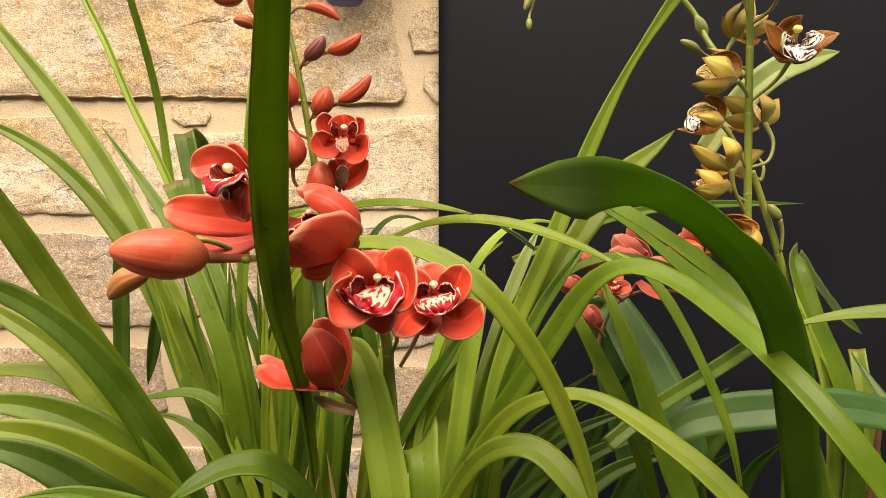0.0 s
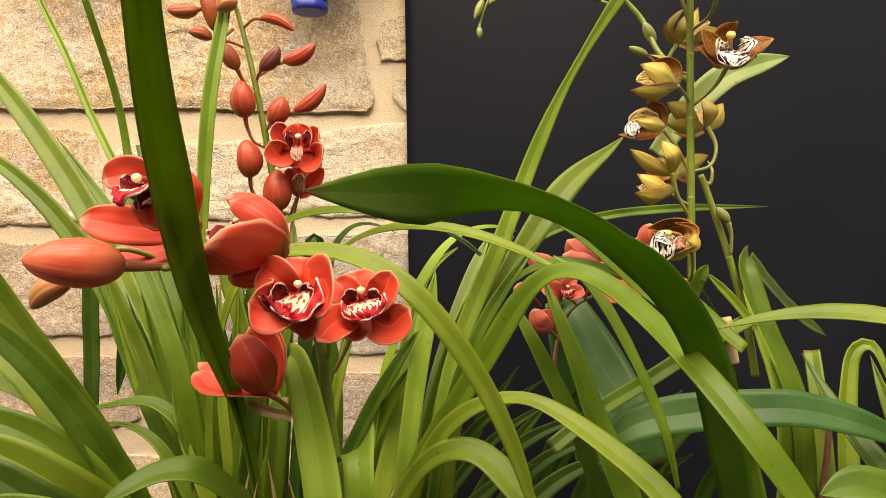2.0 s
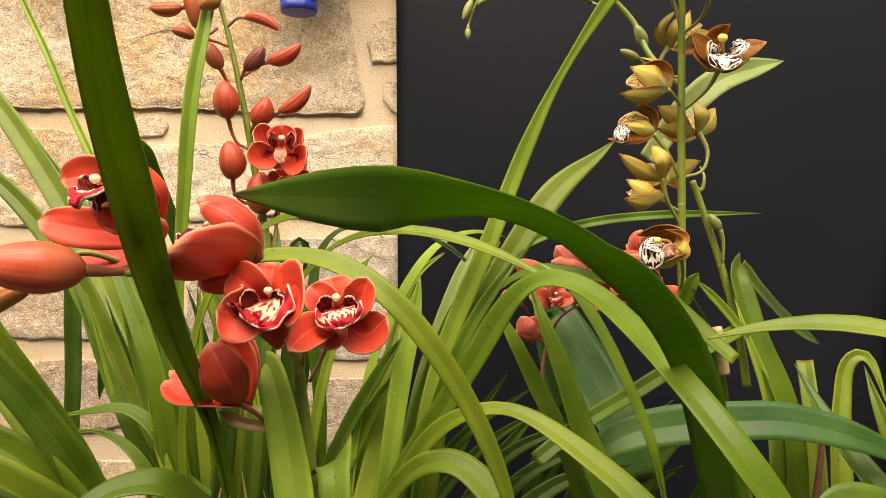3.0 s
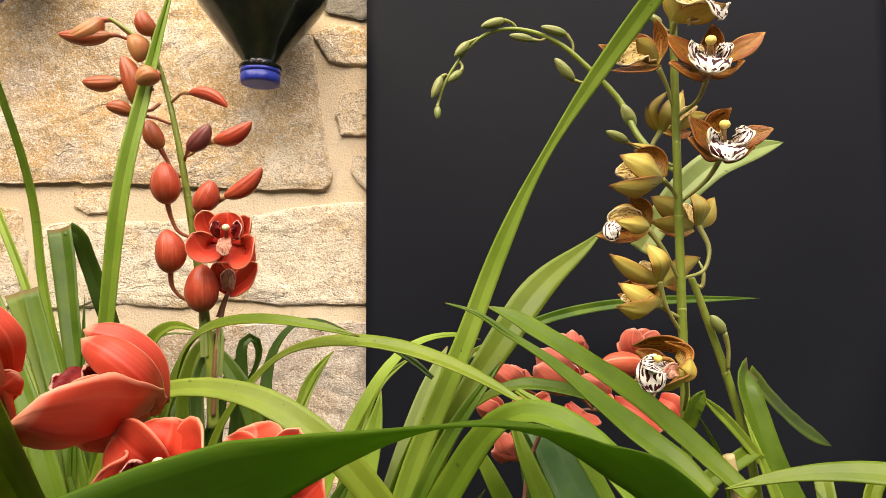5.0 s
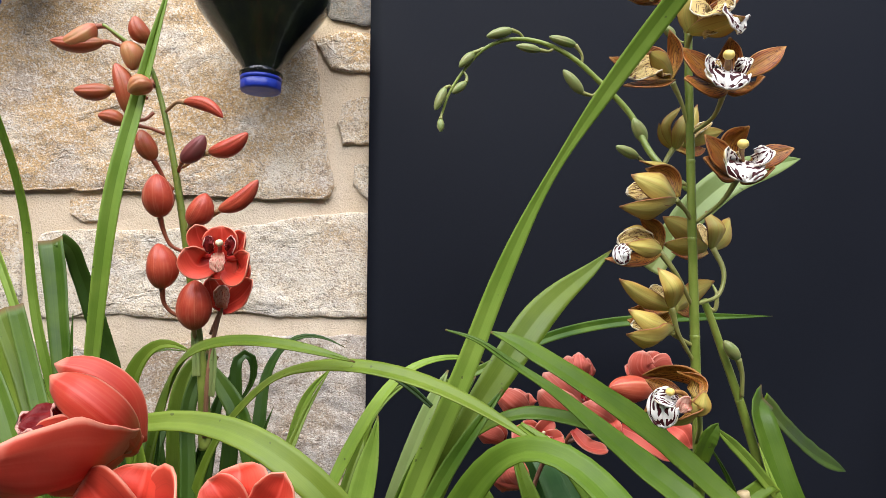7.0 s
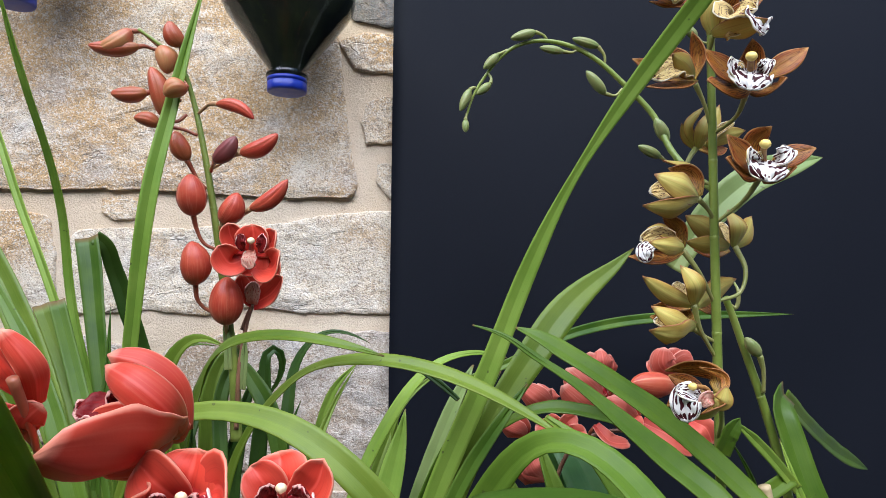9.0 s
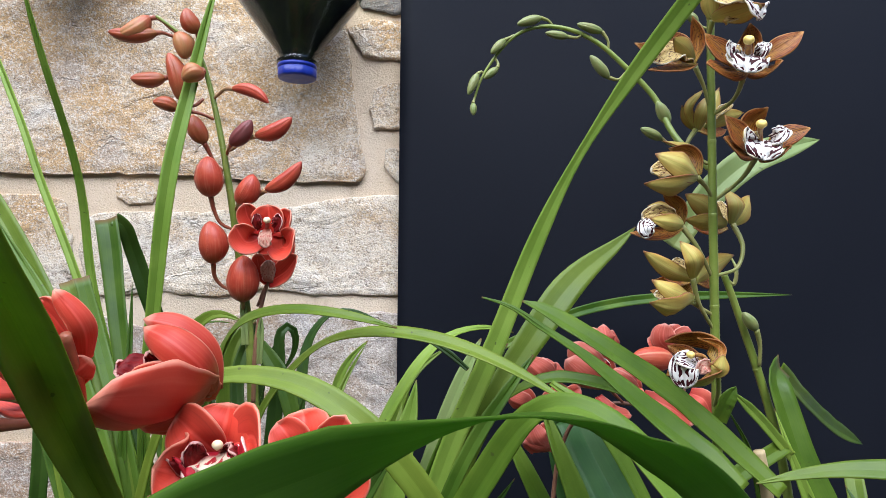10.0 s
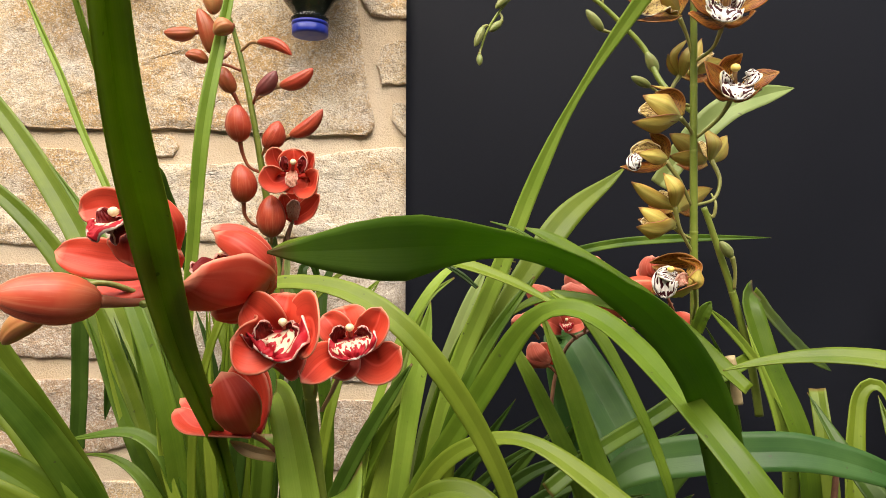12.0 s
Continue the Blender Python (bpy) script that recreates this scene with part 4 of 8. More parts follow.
E = thing("low_red_orchid", (0.2, 0.75, 0), "low red orchid blooming among leaves before the black board", "orchid", "potted orchids")
pot_for(E, 0.2, 0.75, 0.08, 0.3)
D = thing("brown_orchid", (0.34, 0.64, 0), "brown and olive spotted orchid on a tall spike", "orchid", "potted orchids")
pot_for(D, 0.34, 0.64, 0.085, 0.3)
H = thing("dark_leaf_orchid", (0.23, 0.44, 0), "orchid clump with a dark glossy leaf arching forward", "orchid", "potted orchids")
pot_for(H, 0.23, 0.44, 0.085, 0.3)
G = thing("bent_leaf_orchid", (0.5, 0.54, 0), "orchid clump with short bent and cut leaves", "orchid", "potted orchids")
pot_for(G, 0.5, 0.54, 0.085, 0.3)
leaf(A, "dark", 0.0310, [(-0.0845, 0.4750, 0.2600), (-0.0915, 0.4700, 0.5300), (-0.0915, 0.4430, 0.5900), (-0.0895, 0.4150, 0.6300), (-0.0900, 0.3880, 0.6620), (-0.0920, 0.3650, 0.6920), (-0.0880, 0.3300, 0.7310), (-0.0790, 0.2900, 0.7690), (-0.0670, 0.2480, 0.7980), (-0.0575, 0.2200, 0.8200), (-0.0490, 0.1960, 0.8500)], (0.77, -0.56, -0.31), widths=[7, 8, 9, 10.5, 13.5, 17, 20.5, 21.5, 17.5, 15, 12], fold=0.85, normal_end=(0.6, -0.7, -0.35))
leaf(A, "lime", 0.016, [(-0.0900, 0.4800, 0.2600), (-0.1157, 0.4760, 0.6874), (-0.1067, 0.4720, 0.7081), (-0.0923, 0.4660, 0.7223), (-0.0756, 0.4580, 0.7288), (-0.0543, 0.4520, 0.7310), (-0.0322, 0.4440, 0.7302), (-0.0090, 0.4320, 0.7259), (0.0059, 0.4260, 0.7188), (0.0242, 0.4220, 0.7055), (0.0428, 0.4240, 0.6831), (0.0661, 0.4300, 0.6481), (0.0847, 0.4370, 0.6116), (0.1004, 0.4450, 0.5692), (0.1107, 0.4500, 0.5306)], (-0.1, -0.75, 0.65), widths=[5.5, 7.3, 9.0, 11.3, 11.1, 11.3, 13.0, 15.0, 15.6, 16.3, 16.2, 15.1, 13.6, 10.6, 2.3], fold=0.25)
leaf(A, "lit_sheer", 0.026, [(-0.0600, 0.4500, 0.2600), (-0.0303, 0.4000, 0.5468), (-0.0326, 0.4050, 0.5728), (-0.0397, 0.4140, 0.6066), (-0.0460, 0.4200, 0.6344), (-0.0524, 0.4280, 0.6512), (-0.0582, 0.4400, 0.6570), (-0.0658, 0.4550, 0.6555)], (-0.15, -0.95, 0.25), widths=[19.2, 25.6, 26.1, 25.1, 22.8, 21.1, 20.6, 16.9], fold=0.30)
leaf(A, "lit_sheer", 0.042, [(-0.0200, 0.4400, 0.2600), (-0.0117, 0.4200, 0.5366), (-0.0116, 0.4200, 0.5668), (-0.0128, 0.4250, 0.5875), (-0.0149, 0.4350, 0.5954), (-0.0168, 0.4450, 0.5938)], (0, -0.97, 0.2), widths=[15.2, 20.2, 20.9, 21.1, 21.5, 41.7], fold=0.25)
leaf(A, "green", 0.0180, [(-0.0736, 0.4600, 0.2600), (-0.0871, 0.4800, 0.5328), (-0.0820, 0.4800, 0.5757), (-0.0818, 0.4900, 0.6156)], (0.22, -0.98, -0.03), base=0.8, blunt=True, normal_end=(0.25, -0.94, 0.23))
leaf(A, "deep_shaded", 0.0160, [(-0.0874, 0.4700, 0.2600), (-0.1148, 0.5000, 0.5240), (-0.1071, 0.5000, 0.5776), (-0.1032, 0.5000, 0.6175)], (0.24, -0.97, -0.04), base=0.8, blunt=True, normal_end=(0.26, -0.96, -0.03))
leaf(C, "lime", 0.0300, [(-0.1880, 0.6800, 0.2600), (-0.2061, 0.6600, 0.4700), (-0.2563, 0.7000, 0.5779), (-0.3109, 0.7400, 0.6591), (-0.3822, 0.7800, 0.7690), (-0.4667, 0.8100, 0.8802), (-0.5731, 0.8400, 0.9979), (-0.6278, 0.8500, 1.0644)], (0.2, -1, 0.3), base=0.7)
leaf(C, "lime", 0.0230, [(-0.1900, 0.6600, 0.2600), (-0.2100, 0.6200, 0.4869), (-0.2537, 0.6400, 0.6040), (-0.3141, 0.6500, 0.7210), (-0.3546, 0.6500, 0.7742), (-0.3927, 0.6500, 0.8092), (-0.4418, 0.6500, 0.8368), (-0.5023, 0.6500, 0.8545)], (0.2, -1, 0.35), base=0.7)
leaf(C, "lime", 0.024, [(-0.1500, 0.6800, 0.2600), (-0.1539, 0.6700, 0.6781), (-0.1383, 0.6550, 0.7135), (-0.1205, 0.6350, 0.7407), (-0.0933, 0.6100, 0.7543), (-0.0548, 0.5850, 0.7601), (-0.0182, 0.5650, 0.7581), (0.0145, 0.5550, 0.7519), (0.0257, 0.5500, 0.7492)], (-0.3, -0.7, 0.6), normal_end=(0, -0.6, 0.8), widths=[12.1, 16.1, 24.1, 21.1, 13.6, 12.1, 9.9, 5.1, 0.9], fold=0.25)
leaf(C, "lime", 0.015, [(-0.1200, 0.6800, 0.2600), (-0.0912, 0.6500, 0.6826), (-0.0658, 0.6300, 0.7098), (-0.0438, 0.6100, 0.7286), (-0.0249, 0.5900, 0.7385), (0.0047, 0.5700, 0.7447), (0.0377, 0.5520, 0.7452), (0.0684, 0.5400, 0.7391), (0.0973, 0.5250, 0.7294), (0.1207, 0.5100, 0.7184), (0.1397, 0.5000, 0.7072)], (-0.3, -0.7, 0.6), normal_end=(0.1, -0.6, 0.8), widths=[8.9, 11.9, 15.1, 14.9, 9.9, 12.3, 13.0, 14.2, 12.1, 8.5, 1.2], fold=0.25)
leaf(C, "lit_sheer", 0.012, [(-0.1900, 0.7200, 0.2600), (-0.2264, 0.7300, 0.5317), (-0.2796, 0.7600, 0.6633), (-0.3051, 0.7650, 0.7357), (-0.3203, 0.7700, 0.7951), (-0.3265, 0.7650, 0.8665), (-0.3288, 0.7400, 0.9250), (-0.3312, 0.7080, 0.9766), (-0.3371, 0.6900, 1.0223), (-0.3400, 0.6700, 1.0694)], (-0.2, -0.95, 0.25), widths=[7.6, 10.1, 11.8, 11.9, 11.5, 11.1, 10.6, 9.3, 7.5, 1.9], fold=0.40)
leaf(C, "lit_sheer", 0.009, [(-0.1800, 0.6800, 0.2600), (-0.2020, 0.6700, 0.5497), (-0.2368, 0.6750, 0.6612), (-0.2684, 0.6850, 0.7372), (-0.2909, 0.6920, 0.7876), (-0.3114, 0.7000, 0.8269), (-0.3370, 0.7120, 0.8705), (-0.3637, 0.7200, 0.9324), (-0.3976, 0.7400, 0.9869), (-0.4325, 0.7500, 1.0583)], (-0.2, -0.95, 0.25), widths=[6.1, 8.2, 9.3, 9.3, 9.3, 9.3, 8.9, 8.4, 7.9, 1.9], fold=0.40)
leaf(C, "green", 0.024, [(-0.2000, 0.7000, 0.2600), (-0.2387, 0.7100, 0.6193), (-0.2524, 0.7200, 0.6670), (-0.2691, 0.7350, 0.7266), (-0.2799, 0.7450, 0.7684), (-0.2904, 0.7550, 0.8118), (-0.2976, 0.7600, 0.8398), (-0.2994, 0.7620, 0.8432)], (0.1, -0.95, 0.2), widths=[9.2, 12.2, 15.2, 18.9, 21.2, 23.5, 23.6, 22.9], fold=0.35)
leaf(C, "deep_shaded", 0.019, [(-0.2917, 0.7620, 0.8433), (-0.2860, 0.7660, 0.8391), (-0.2801, 0.7800, 0.8124), (-0.2676, 0.7900, 0.7663), (-0.2535, 0.8000, 0.7162), (-0.2420, 0.8000, 0.6872)], (0.3, -0.9, 0.2), widths=[15.3, 15.3, 17.2, 19.3, 16.6, 3.9], fold=0.35)
leaf(C, "lime", 0.0150, [(-0.1881, 0.6500, 0.2600), (-0.2062, 0.6000, 0.6688), (-0.2352, 0.6200, 0.7257), (-0.2630, 0.6300, 0.7790)], (0.27, -0.86, 0.44), blunt=True, base=0.9, normal_end=(0.3, -0.9, 0.33))
leaf(C, "green", 0.0150, [(-0.1849, 0.6500, 0.2600), (-0.1998, 0.6000, 0.6689), (-0.2286, 0.6200, 0.7302), (-0.2502, 0.6300, 0.7828)], (0.28, -0.87, 0.41), blunt=True, base=0.9, normal_end=(0.33, -0.9, 0.3))
leaf(C, "green", 0.0180, [(-0.1887, 0.6400, 0.2600), (-0.2074, 0.5800, 0.6617), (-0.2479, 0.6000, 0.7369), (-0.2924, 0.6200, 0.7926), (-0.3267, 0.6300, 0.8340)], (0.3, -0.87, 0.39), base=0.8, normal_end=(0.21, -0.9, 0.39))
leaf(C, "lit_sheer", 0.015, [(-0.1800, 0.6600, 0.2600), (-0.1968, 0.6400, 0.6934), (-0.1911, 0.6350, 0.7431), (-0.1861, 0.6320, 0.7923), (-0.1820, 0.6320, 0.8416), (-0.1782, 0.6360, 0.8831), (-0.1739, 0.6420, 0.9166), (-0.1702, 0.6500, 0.9470), (-0.1659, 0.6550, 0.9773), (-0.1605, 0.6600, 1.0124), (-0.1544, 0.6650, 1.0453), (-0.1491, 0.6700, 1.0779)], (0.25, -0.95, 0.15), widths=[8.1, 10.8, 12.3, 13.4, 14.6, 14.9, 14.0, 13.0, 11.1, 8.3, 4.2, 0.9], fold=0.50)
leaf(C, "green", 0.0110, [(-0.1932, 0.6700, 0.2600), (-0.2164, 0.6400, 0.6631), (-0.2219, 0.6600, 0.7251), (-0.2260, 0.6700, 0.7780)], (0.37, -0.87, 0.31), base=0.8, normal_end=(0.37, -0.91, 0.2))
leaf(C, "green", 0.0150, [(-0.1828, 0.6500, 0.2600), (-0.1955, 0.6000, 0.4846), (-0.2473, 0.6100, 0.6001), (-0.2894, 0.6200, 0.7008)], (0.42, -0.87, 0.26), base=0.8, swell=0.3, normal_end=(0.42, -0.87, 0.26))
leaf(C, "green", 0.0120, [(-0.1792, 0.6600, 0.2600), (-0.1883, 0.6200, 0.4757), (-0.2279, 0.6300, 0.5951), (-0.2572, 0.6400, 0.6992)], (0.41, -0.89, 0.21), base=0.8, swell=0.3, normal_end=(0.41, -0.89, 0.2))
leaf(C, "lime", 0.0110, [(-0.1751, 0.6600, 0.2600), (-0.1801, 0.6200, 0.4757), (-0.2086, 0.6300, 0.5951), (-0.2210, 0.6400, 0.7048)], (0.39, -0.91, 0.17), base=0.8, swell=0.3, normal_end=(0.39, -0.91, 0.13))
leaf(C, "green", 0.0130, [(-0.1723, 0.6700, 0.2600), (-0.1746, 0.6400, 0.4669), (-0.1954, 0.6500, 0.5902), (-0.2112, 0.6600, 0.6804)], (0.36, -0.92, 0.14), base=0.8, swell=0.3, normal_end=(0.36, -0.92, 0.16))
leaf(C, "lime", 0.0110, [(-0.1629, 0.6500, 0.2600), (-0.1558, 0.6000, 0.4846), (-0.1674, 0.6100, 0.6001), (-0.1687, 0.6200, 0.6954)], (0.34, -0.93, 0.12), base=0.8, swell=0.3, normal_end=(0.33, -0.94, 0.1))
leaf(C, "green", 0.0120, [(-0.1667, 0.6400, 0.2600), (-0.1634, 0.5800, 0.4934), (-0.1902, 0.5900, 0.6050), (-0.1968, 0.6000, 0.7076)], (0.39, -0.91, 0.17), base=0.8, swell=0.3, normal_end=(0.38, -0.92, 0.11))
leaf(C, "deep_shaded", 0.0120, [(-0.1620, 0.6800, 0.2600), (-0.1539, 0.6600, 0.4580), (-0.1557, 0.6700, 0.5853), (-0.1545, 0.6800, 0.6783)], (0.29, -0.95, 0.08), base=0.8, swell=0.3, normal_end=(0.29, -0.95, 0.1))
leaf(C, "deep_shaded", 0.0120, [(-0.1583, 0.6900, 0.2600), (-0.1465, 0.6800, 0.4492), (-0.1411, 0.6900, 0.5804), (-0.1177, 0.7000, 0.6884)], (0.25, -0.97, 0.06), base=0.8, swell=0.3, normal_end=(0.22, -0.98, 0.04))
leaf(C, "lime", 0.0110, [(-0.1653, 0.6700, 0.2600), (-0.1605, 0.6400, 0.4669), (-0.1670, 0.6500, 0.5902), (-0.1634, 0.6600, 0.7034)], (0.32, -0.94, 0.09), base=0.8, swell=0.3, normal_end=(0.31, -0.95, 0.07))
leaf(C, "deep_shaded", 0.0090, [(-0.1898, 0.6900, 0.2600), (-0.2095, 0.6800, 0.4492), (-0.2617, 0.6900, 0.5804), (-0.2987, 0.7000, 0.6762)], (0.41, -0.88, 0.23), base=0.8, swell=0.3, normal_end=(0.4, -0.88, 0.25))
leaf(C, "green", 0.0150, [(-0.1833, 0.6600, 0.2600), (-0.1965, 0.6200, 0.4757), (-0.2264, 0.6300, 0.5279), (-0.2587, 0.6600, 0.5994), (-0.2744, 0.6800, 0.6427)], (0.36, -0.86, 0.37), base=0.7, normal_end=(0.34, -0.8, 0.49))
leaf(C, "green", 0.0170, [(-0.1480, 0.6400, 0.2600), (-0.1259, 0.5800, 0.4880), (-0.1736, 0.5800, 0.5247), (-0.1953, 0.5800, 0.5714), (-0.2225, 0.5850, 0.5881), (-0.2610, 0.5900, 0.5834), (-0.3032, 0.6000, 0.5740)], (0, -0.6, 0.8), base=0.8)
leaf(C, "green", 0.0140, [(-0.1761, 0.6400, 0.2600), (-0.1821, 0.5800, 0.4884), (-0.1988, 0.5850, 0.5178), (-0.2232, 0.5900, 0.5501), (-0.2511, 0.6000, 0.5613), (-0.2881, 0.6100, 0.5601)], (0, -0.6, 0.8), base=0.8)
leaf(C, "deep_shaded", 0.0240, [(-0.4408, 0.9000, 0.7266), (-0.4449, 0.9000, 0.6485), (-0.4463, 0.9000, 0.5541), (-0.4506, 0.9000, 0.4707)], (0.3, -1, 0), base=0.9, blunt=True)
leaf(C, "deep_shaded", 0.0180, [(-0.3664, 0.8800, 0.6885), (-0.3837, 0.8800, 0.6197), (-0.3947, 0.8800, 0.5581), (-0.4021, 0.8800, 0.5155)], (0.5, -1, 0), base=0.9)
leaf(C, "green", 0.0110, [(-0.1709, 0.6600, 0.2600), (-0.1719, 0.6200, 0.4757), (-0.1897, 0.6300, 0.5728), (-0.1994, 0.6400, 0.6714)], (0.37, -0.92, 0.16), base=0.8, swell=0.3, normal_end=(0.36, -0.92, 0.13))
leaf(C, "green", 0.0120, [(-0.1721, 0.6800, 0.2600), (-0.1742, 0.6600, 0.4580), (-0.1841, 0.6700, 0.5675), (-0.1938, 0.6800, 0.6902)], (0.34, -0.93, 0.12), base=0.8, swell=0.3, normal_end=(0.34, -0.94, 0.1))
leaf(C, "green", 0.0120, [(-0.1850, 0.6700, 0.2600), (-0.2000, 0.6400, 0.4669), (-0.2355, 0.6500, 0.5730), (-0.2690, 0.6600, 0.6574)], (0.41, -0.89, 0.22), base=0.8, swell=0.3, normal_end=(0.39, -0.88, 0.26))
leaf(C, "lime", 0.0130, [(-0.1854, 0.6500, 0.2600), (-0.2008, 0.6000, 0.4846), (-0.2422, 0.6100, 0.5893), (-0.2762, 0.6200, 0.6900)], (0.42, -0.87, 0.25), base=0.8, swell=0.3, normal_end=(0.43, -0.87, 0.23))
leaf(C, "green", 0.0120, [(-0.1603, 0.6500, 0.2600), (-0.1505, 0.6000, 0.4846), (-0.1491, 0.6100, 0.5676), (-0.1424, 0.6200, 0.6522)], (0.3, -0.95, 0.11), base=0.8, swell=0.3, normal_end=(0.28, -0.95, 0.09))
leaf(C, "green", 0.0120, [(-0.1518, 0.6600, 0.2600), (-0.1336, 0.6200, 0.4757), (-0.1239, 0.6300, 0.5392), (-0.1084, 0.6400, 0.6040)], (0.22, -0.97, 0.12), base=0.8, swell=0.3, normal_end=(0.2, -0.97, 0.1))
leaf(C, "lime", 0.0120, [(-0.1424, 0.6400, 0.2600), (-0.1147, 0.5800, 0.4934), (-0.1081, 0.5900, 0.5736), (-0.1171, 0.6000, 0.6395)], (0.23, -0.97, 0.1), base=0.8, swell=0.3, normal_end=(0.27, -0.95, 0.18))
leaf(C, "deep_shaded", 0.0130, [(-0.1416, 0.6800, 0.2600), (-0.1131, 0.6600, 0.4580), (-0.1083, 0.6700, 0.5138), (-0.0857, 0.6800, 0.5648)], (0.2, -0.97, 0.16), base=0.8, swell=0.3, normal_end=(0.12, -0.98, 0.14))
leaf(C, "lime", 0.0110, [(-0.1691, 0.6400, 0.2600), (-0.1681, 0.5700, 0.4979), (-0.1954, 0.5800, 0.5663), (-0.2051, 0.5900, 0.6362)], (0.38, -0.88, 0.28), base=0.8, swell=0.3, normal_end=(0.39, -0.9, 0.18))
leaf(C, "lime", 0.0140, [(-0.1480, 0.6400, 0.2600), (-0.1259, 0.5400, 0.5111), (-0.1251, 0.5500, 0.5660), (-0.1168, 0.5600, 0.6222)], (0.29, -0.94, 0.17), base=0.8, swell=0.3, normal_end=(0.26, -0.96, 0.13))
leaf(C, "deep_shaded", 0.0180, [(-0.1404, 0.7200, 0.2600), (-0.1107, 0.7400, 0.6563), (-0.1099, 0.7500, 0.7050), (-0.1105, 0.7500, 0.7334), (-0.1022, 0.7550, 0.7388), (-0.0945, 0.7600, 0.7257), (-0.1008, 0.7600, 0.6951), (-0.1195, 0.7600, 0.6749)], (0, -1, 0.3), base=0.9)
leaf(C, "deep_shaded", 0.0150, [(-0.1499, 0.6900, 0.2600), (-0.1299, 0.6800, 0.6587), (-0.1351, 0.6900, 0.6923), (-0.1276, 0.7000, 0.7221), (-0.1203, 0.7100, 0.7370)], (0.23, -0.92, 0.31), base=0.8, blunt=True, normal_end=(0.4, -0.84, 0.37))
leaf(C, "green", 0.0150, [(-0.1718, 0.7000, 0.2600), (-0.1736, 0.7000, 0.6641), (-0.1993, 0.7200, 0.7136), (-0.1940, 0.7300, 0.7317), (-0.1802, 0.7400, 0.7392), (-0.1564, 0.7400, 0.7361)], (0, -0.6, 0.8), base=0.8)
leaf(C, "deep_shaded", 0.0160, [(-0.1338, 0.7400, 0.2600), (-0.0975, 0.7800, 0.6362), (-0.0827, 0.8000, 0.7291), (-0.0645, 0.8000, 0.7464), (-0.0368, 0.8000, 0.7467), (-0.0120, 0.8000, 0.7347)], (0, -0.7, 0.7), base=0.8)
leaf(C, "lime", 0.0120, [(-0.1100, 0.7000, 0.2600), (-0.0471, 0.7000, 0.6551), (-0.0351, 0.7200, 0.6883), (-0.0173, 0.7300, 0.7197)], (0.24, -0.87, 0.44), base=0.9, normal_end=(0.17, -0.96, 0.21))
leaf(C, "deep_shaded", 0.0240, [(-0.1515, 0.7200, 0.2600), (-0.1329, 0.7400, 0.6450), (-0.1230, 0.7500, 0.6992), (-0.1118, 0.7600, 0.7209)], (0.23, -0.96, 0.14), base=0.8, normal_end=(0.31, -0.91, 0.26))
leaf(C, "deep_shaded", 0.0220, [(-0.1767, 0.7200, 0.2600), (-0.1833, 0.7400, 0.6444), (-0.1719, 0.7600, 0.6858), (-0.1642, 0.7700, 0.7076)], (0.35, -0.88, 0.33), base=0.8, normal_end=(0.35, -0.89, 0.29))
# Mostly dark leaves added here in place of shade on the wall behind.
leaf(C, "deep_shaded", 0.0150, [(-0.1827, 0.7100, 0.2600), (-0.1953, 0.7200, 0.5741), (-0.2067, 0.7300, 0.6301), (-0.2282, 0.7400, 0.6828)], (0.32, -0.92, 0.23), base=0.8, swell=0.4, normal_end=(0.29, -0.91, 0.29))
leaf(C, "green", 0.0130, [(-0.1707, 0.7000, 0.2600), (-0.1714, 0.7000, 0.5813), (-0.1822, 0.7100, 0.6355), (-0.1988, 0.7200, 0.6984)], (0.3, -0.93, 0.23), base=0.8, swell=0.4, normal_end=(0.29, -0.93, 0.23))
leaf(C, "deep_shaded", 0.0160, [(-0.1737, 0.7300, 0.2600), (-0.1774, 0.7600, 0.5605), (-0.1873, 0.7700, 0.6202), (-0.1967, 0.7800, 0.6764)], (0.29, -0.94, 0.2), base=0.8, swell=0.4, normal_end=(0.29, -0.93, 0.21))
leaf(C, "deep_shaded", 0.0140, [(-0.1502, 0.7100, 0.2600), (-0.1305, 0.7200, 0.5748), (-0.1283, 0.7300, 0.6310), (-0.1224, 0.7400, 0.6756)], (0.23, -0.96, 0.16), base=0.8, swell=0.4, normal_end=(0.23, -0.96, 0.18))
leaf(C, "deep_shaded", 0.0140, [(-0.1421, 0.7300, 0.2600), (-0.1141, 0.7600, 0.5612), (-0.1006, 0.7700, 0.6211), (-0.0805, 0.7800, 0.6776)], (0.17, -0.98, 0.12), base=0.8, swell=0.4, normal_end=(0.16, -0.98, 0.12))
leaf(C, "deep_shaded", 0.0150, [(-0.1916, 0.7000, 0.2600), (-0.2133, 0.7000, 0.5808), (-0.2383, 0.7100, 0.6349), (-0.2583, 0.7200, 0.6805)], (0.31, -0.9, 0.31), base=0.8, swell=0.4, normal_end=(0.31, -0.89, 0.33))
leaf(C, "green", 0.0120, [(-0.1795, 0.6900, 0.2600), (-0.1890, 0.6800, 0.5880), (-0.2104, 0.6900, 0.6403), (-0.2302, 0.7000, 0.7027)], (0.3, -0.91, 0.3), base=0.8, swell=0.4, normal_end=(0.33, -0.91, 0.25))
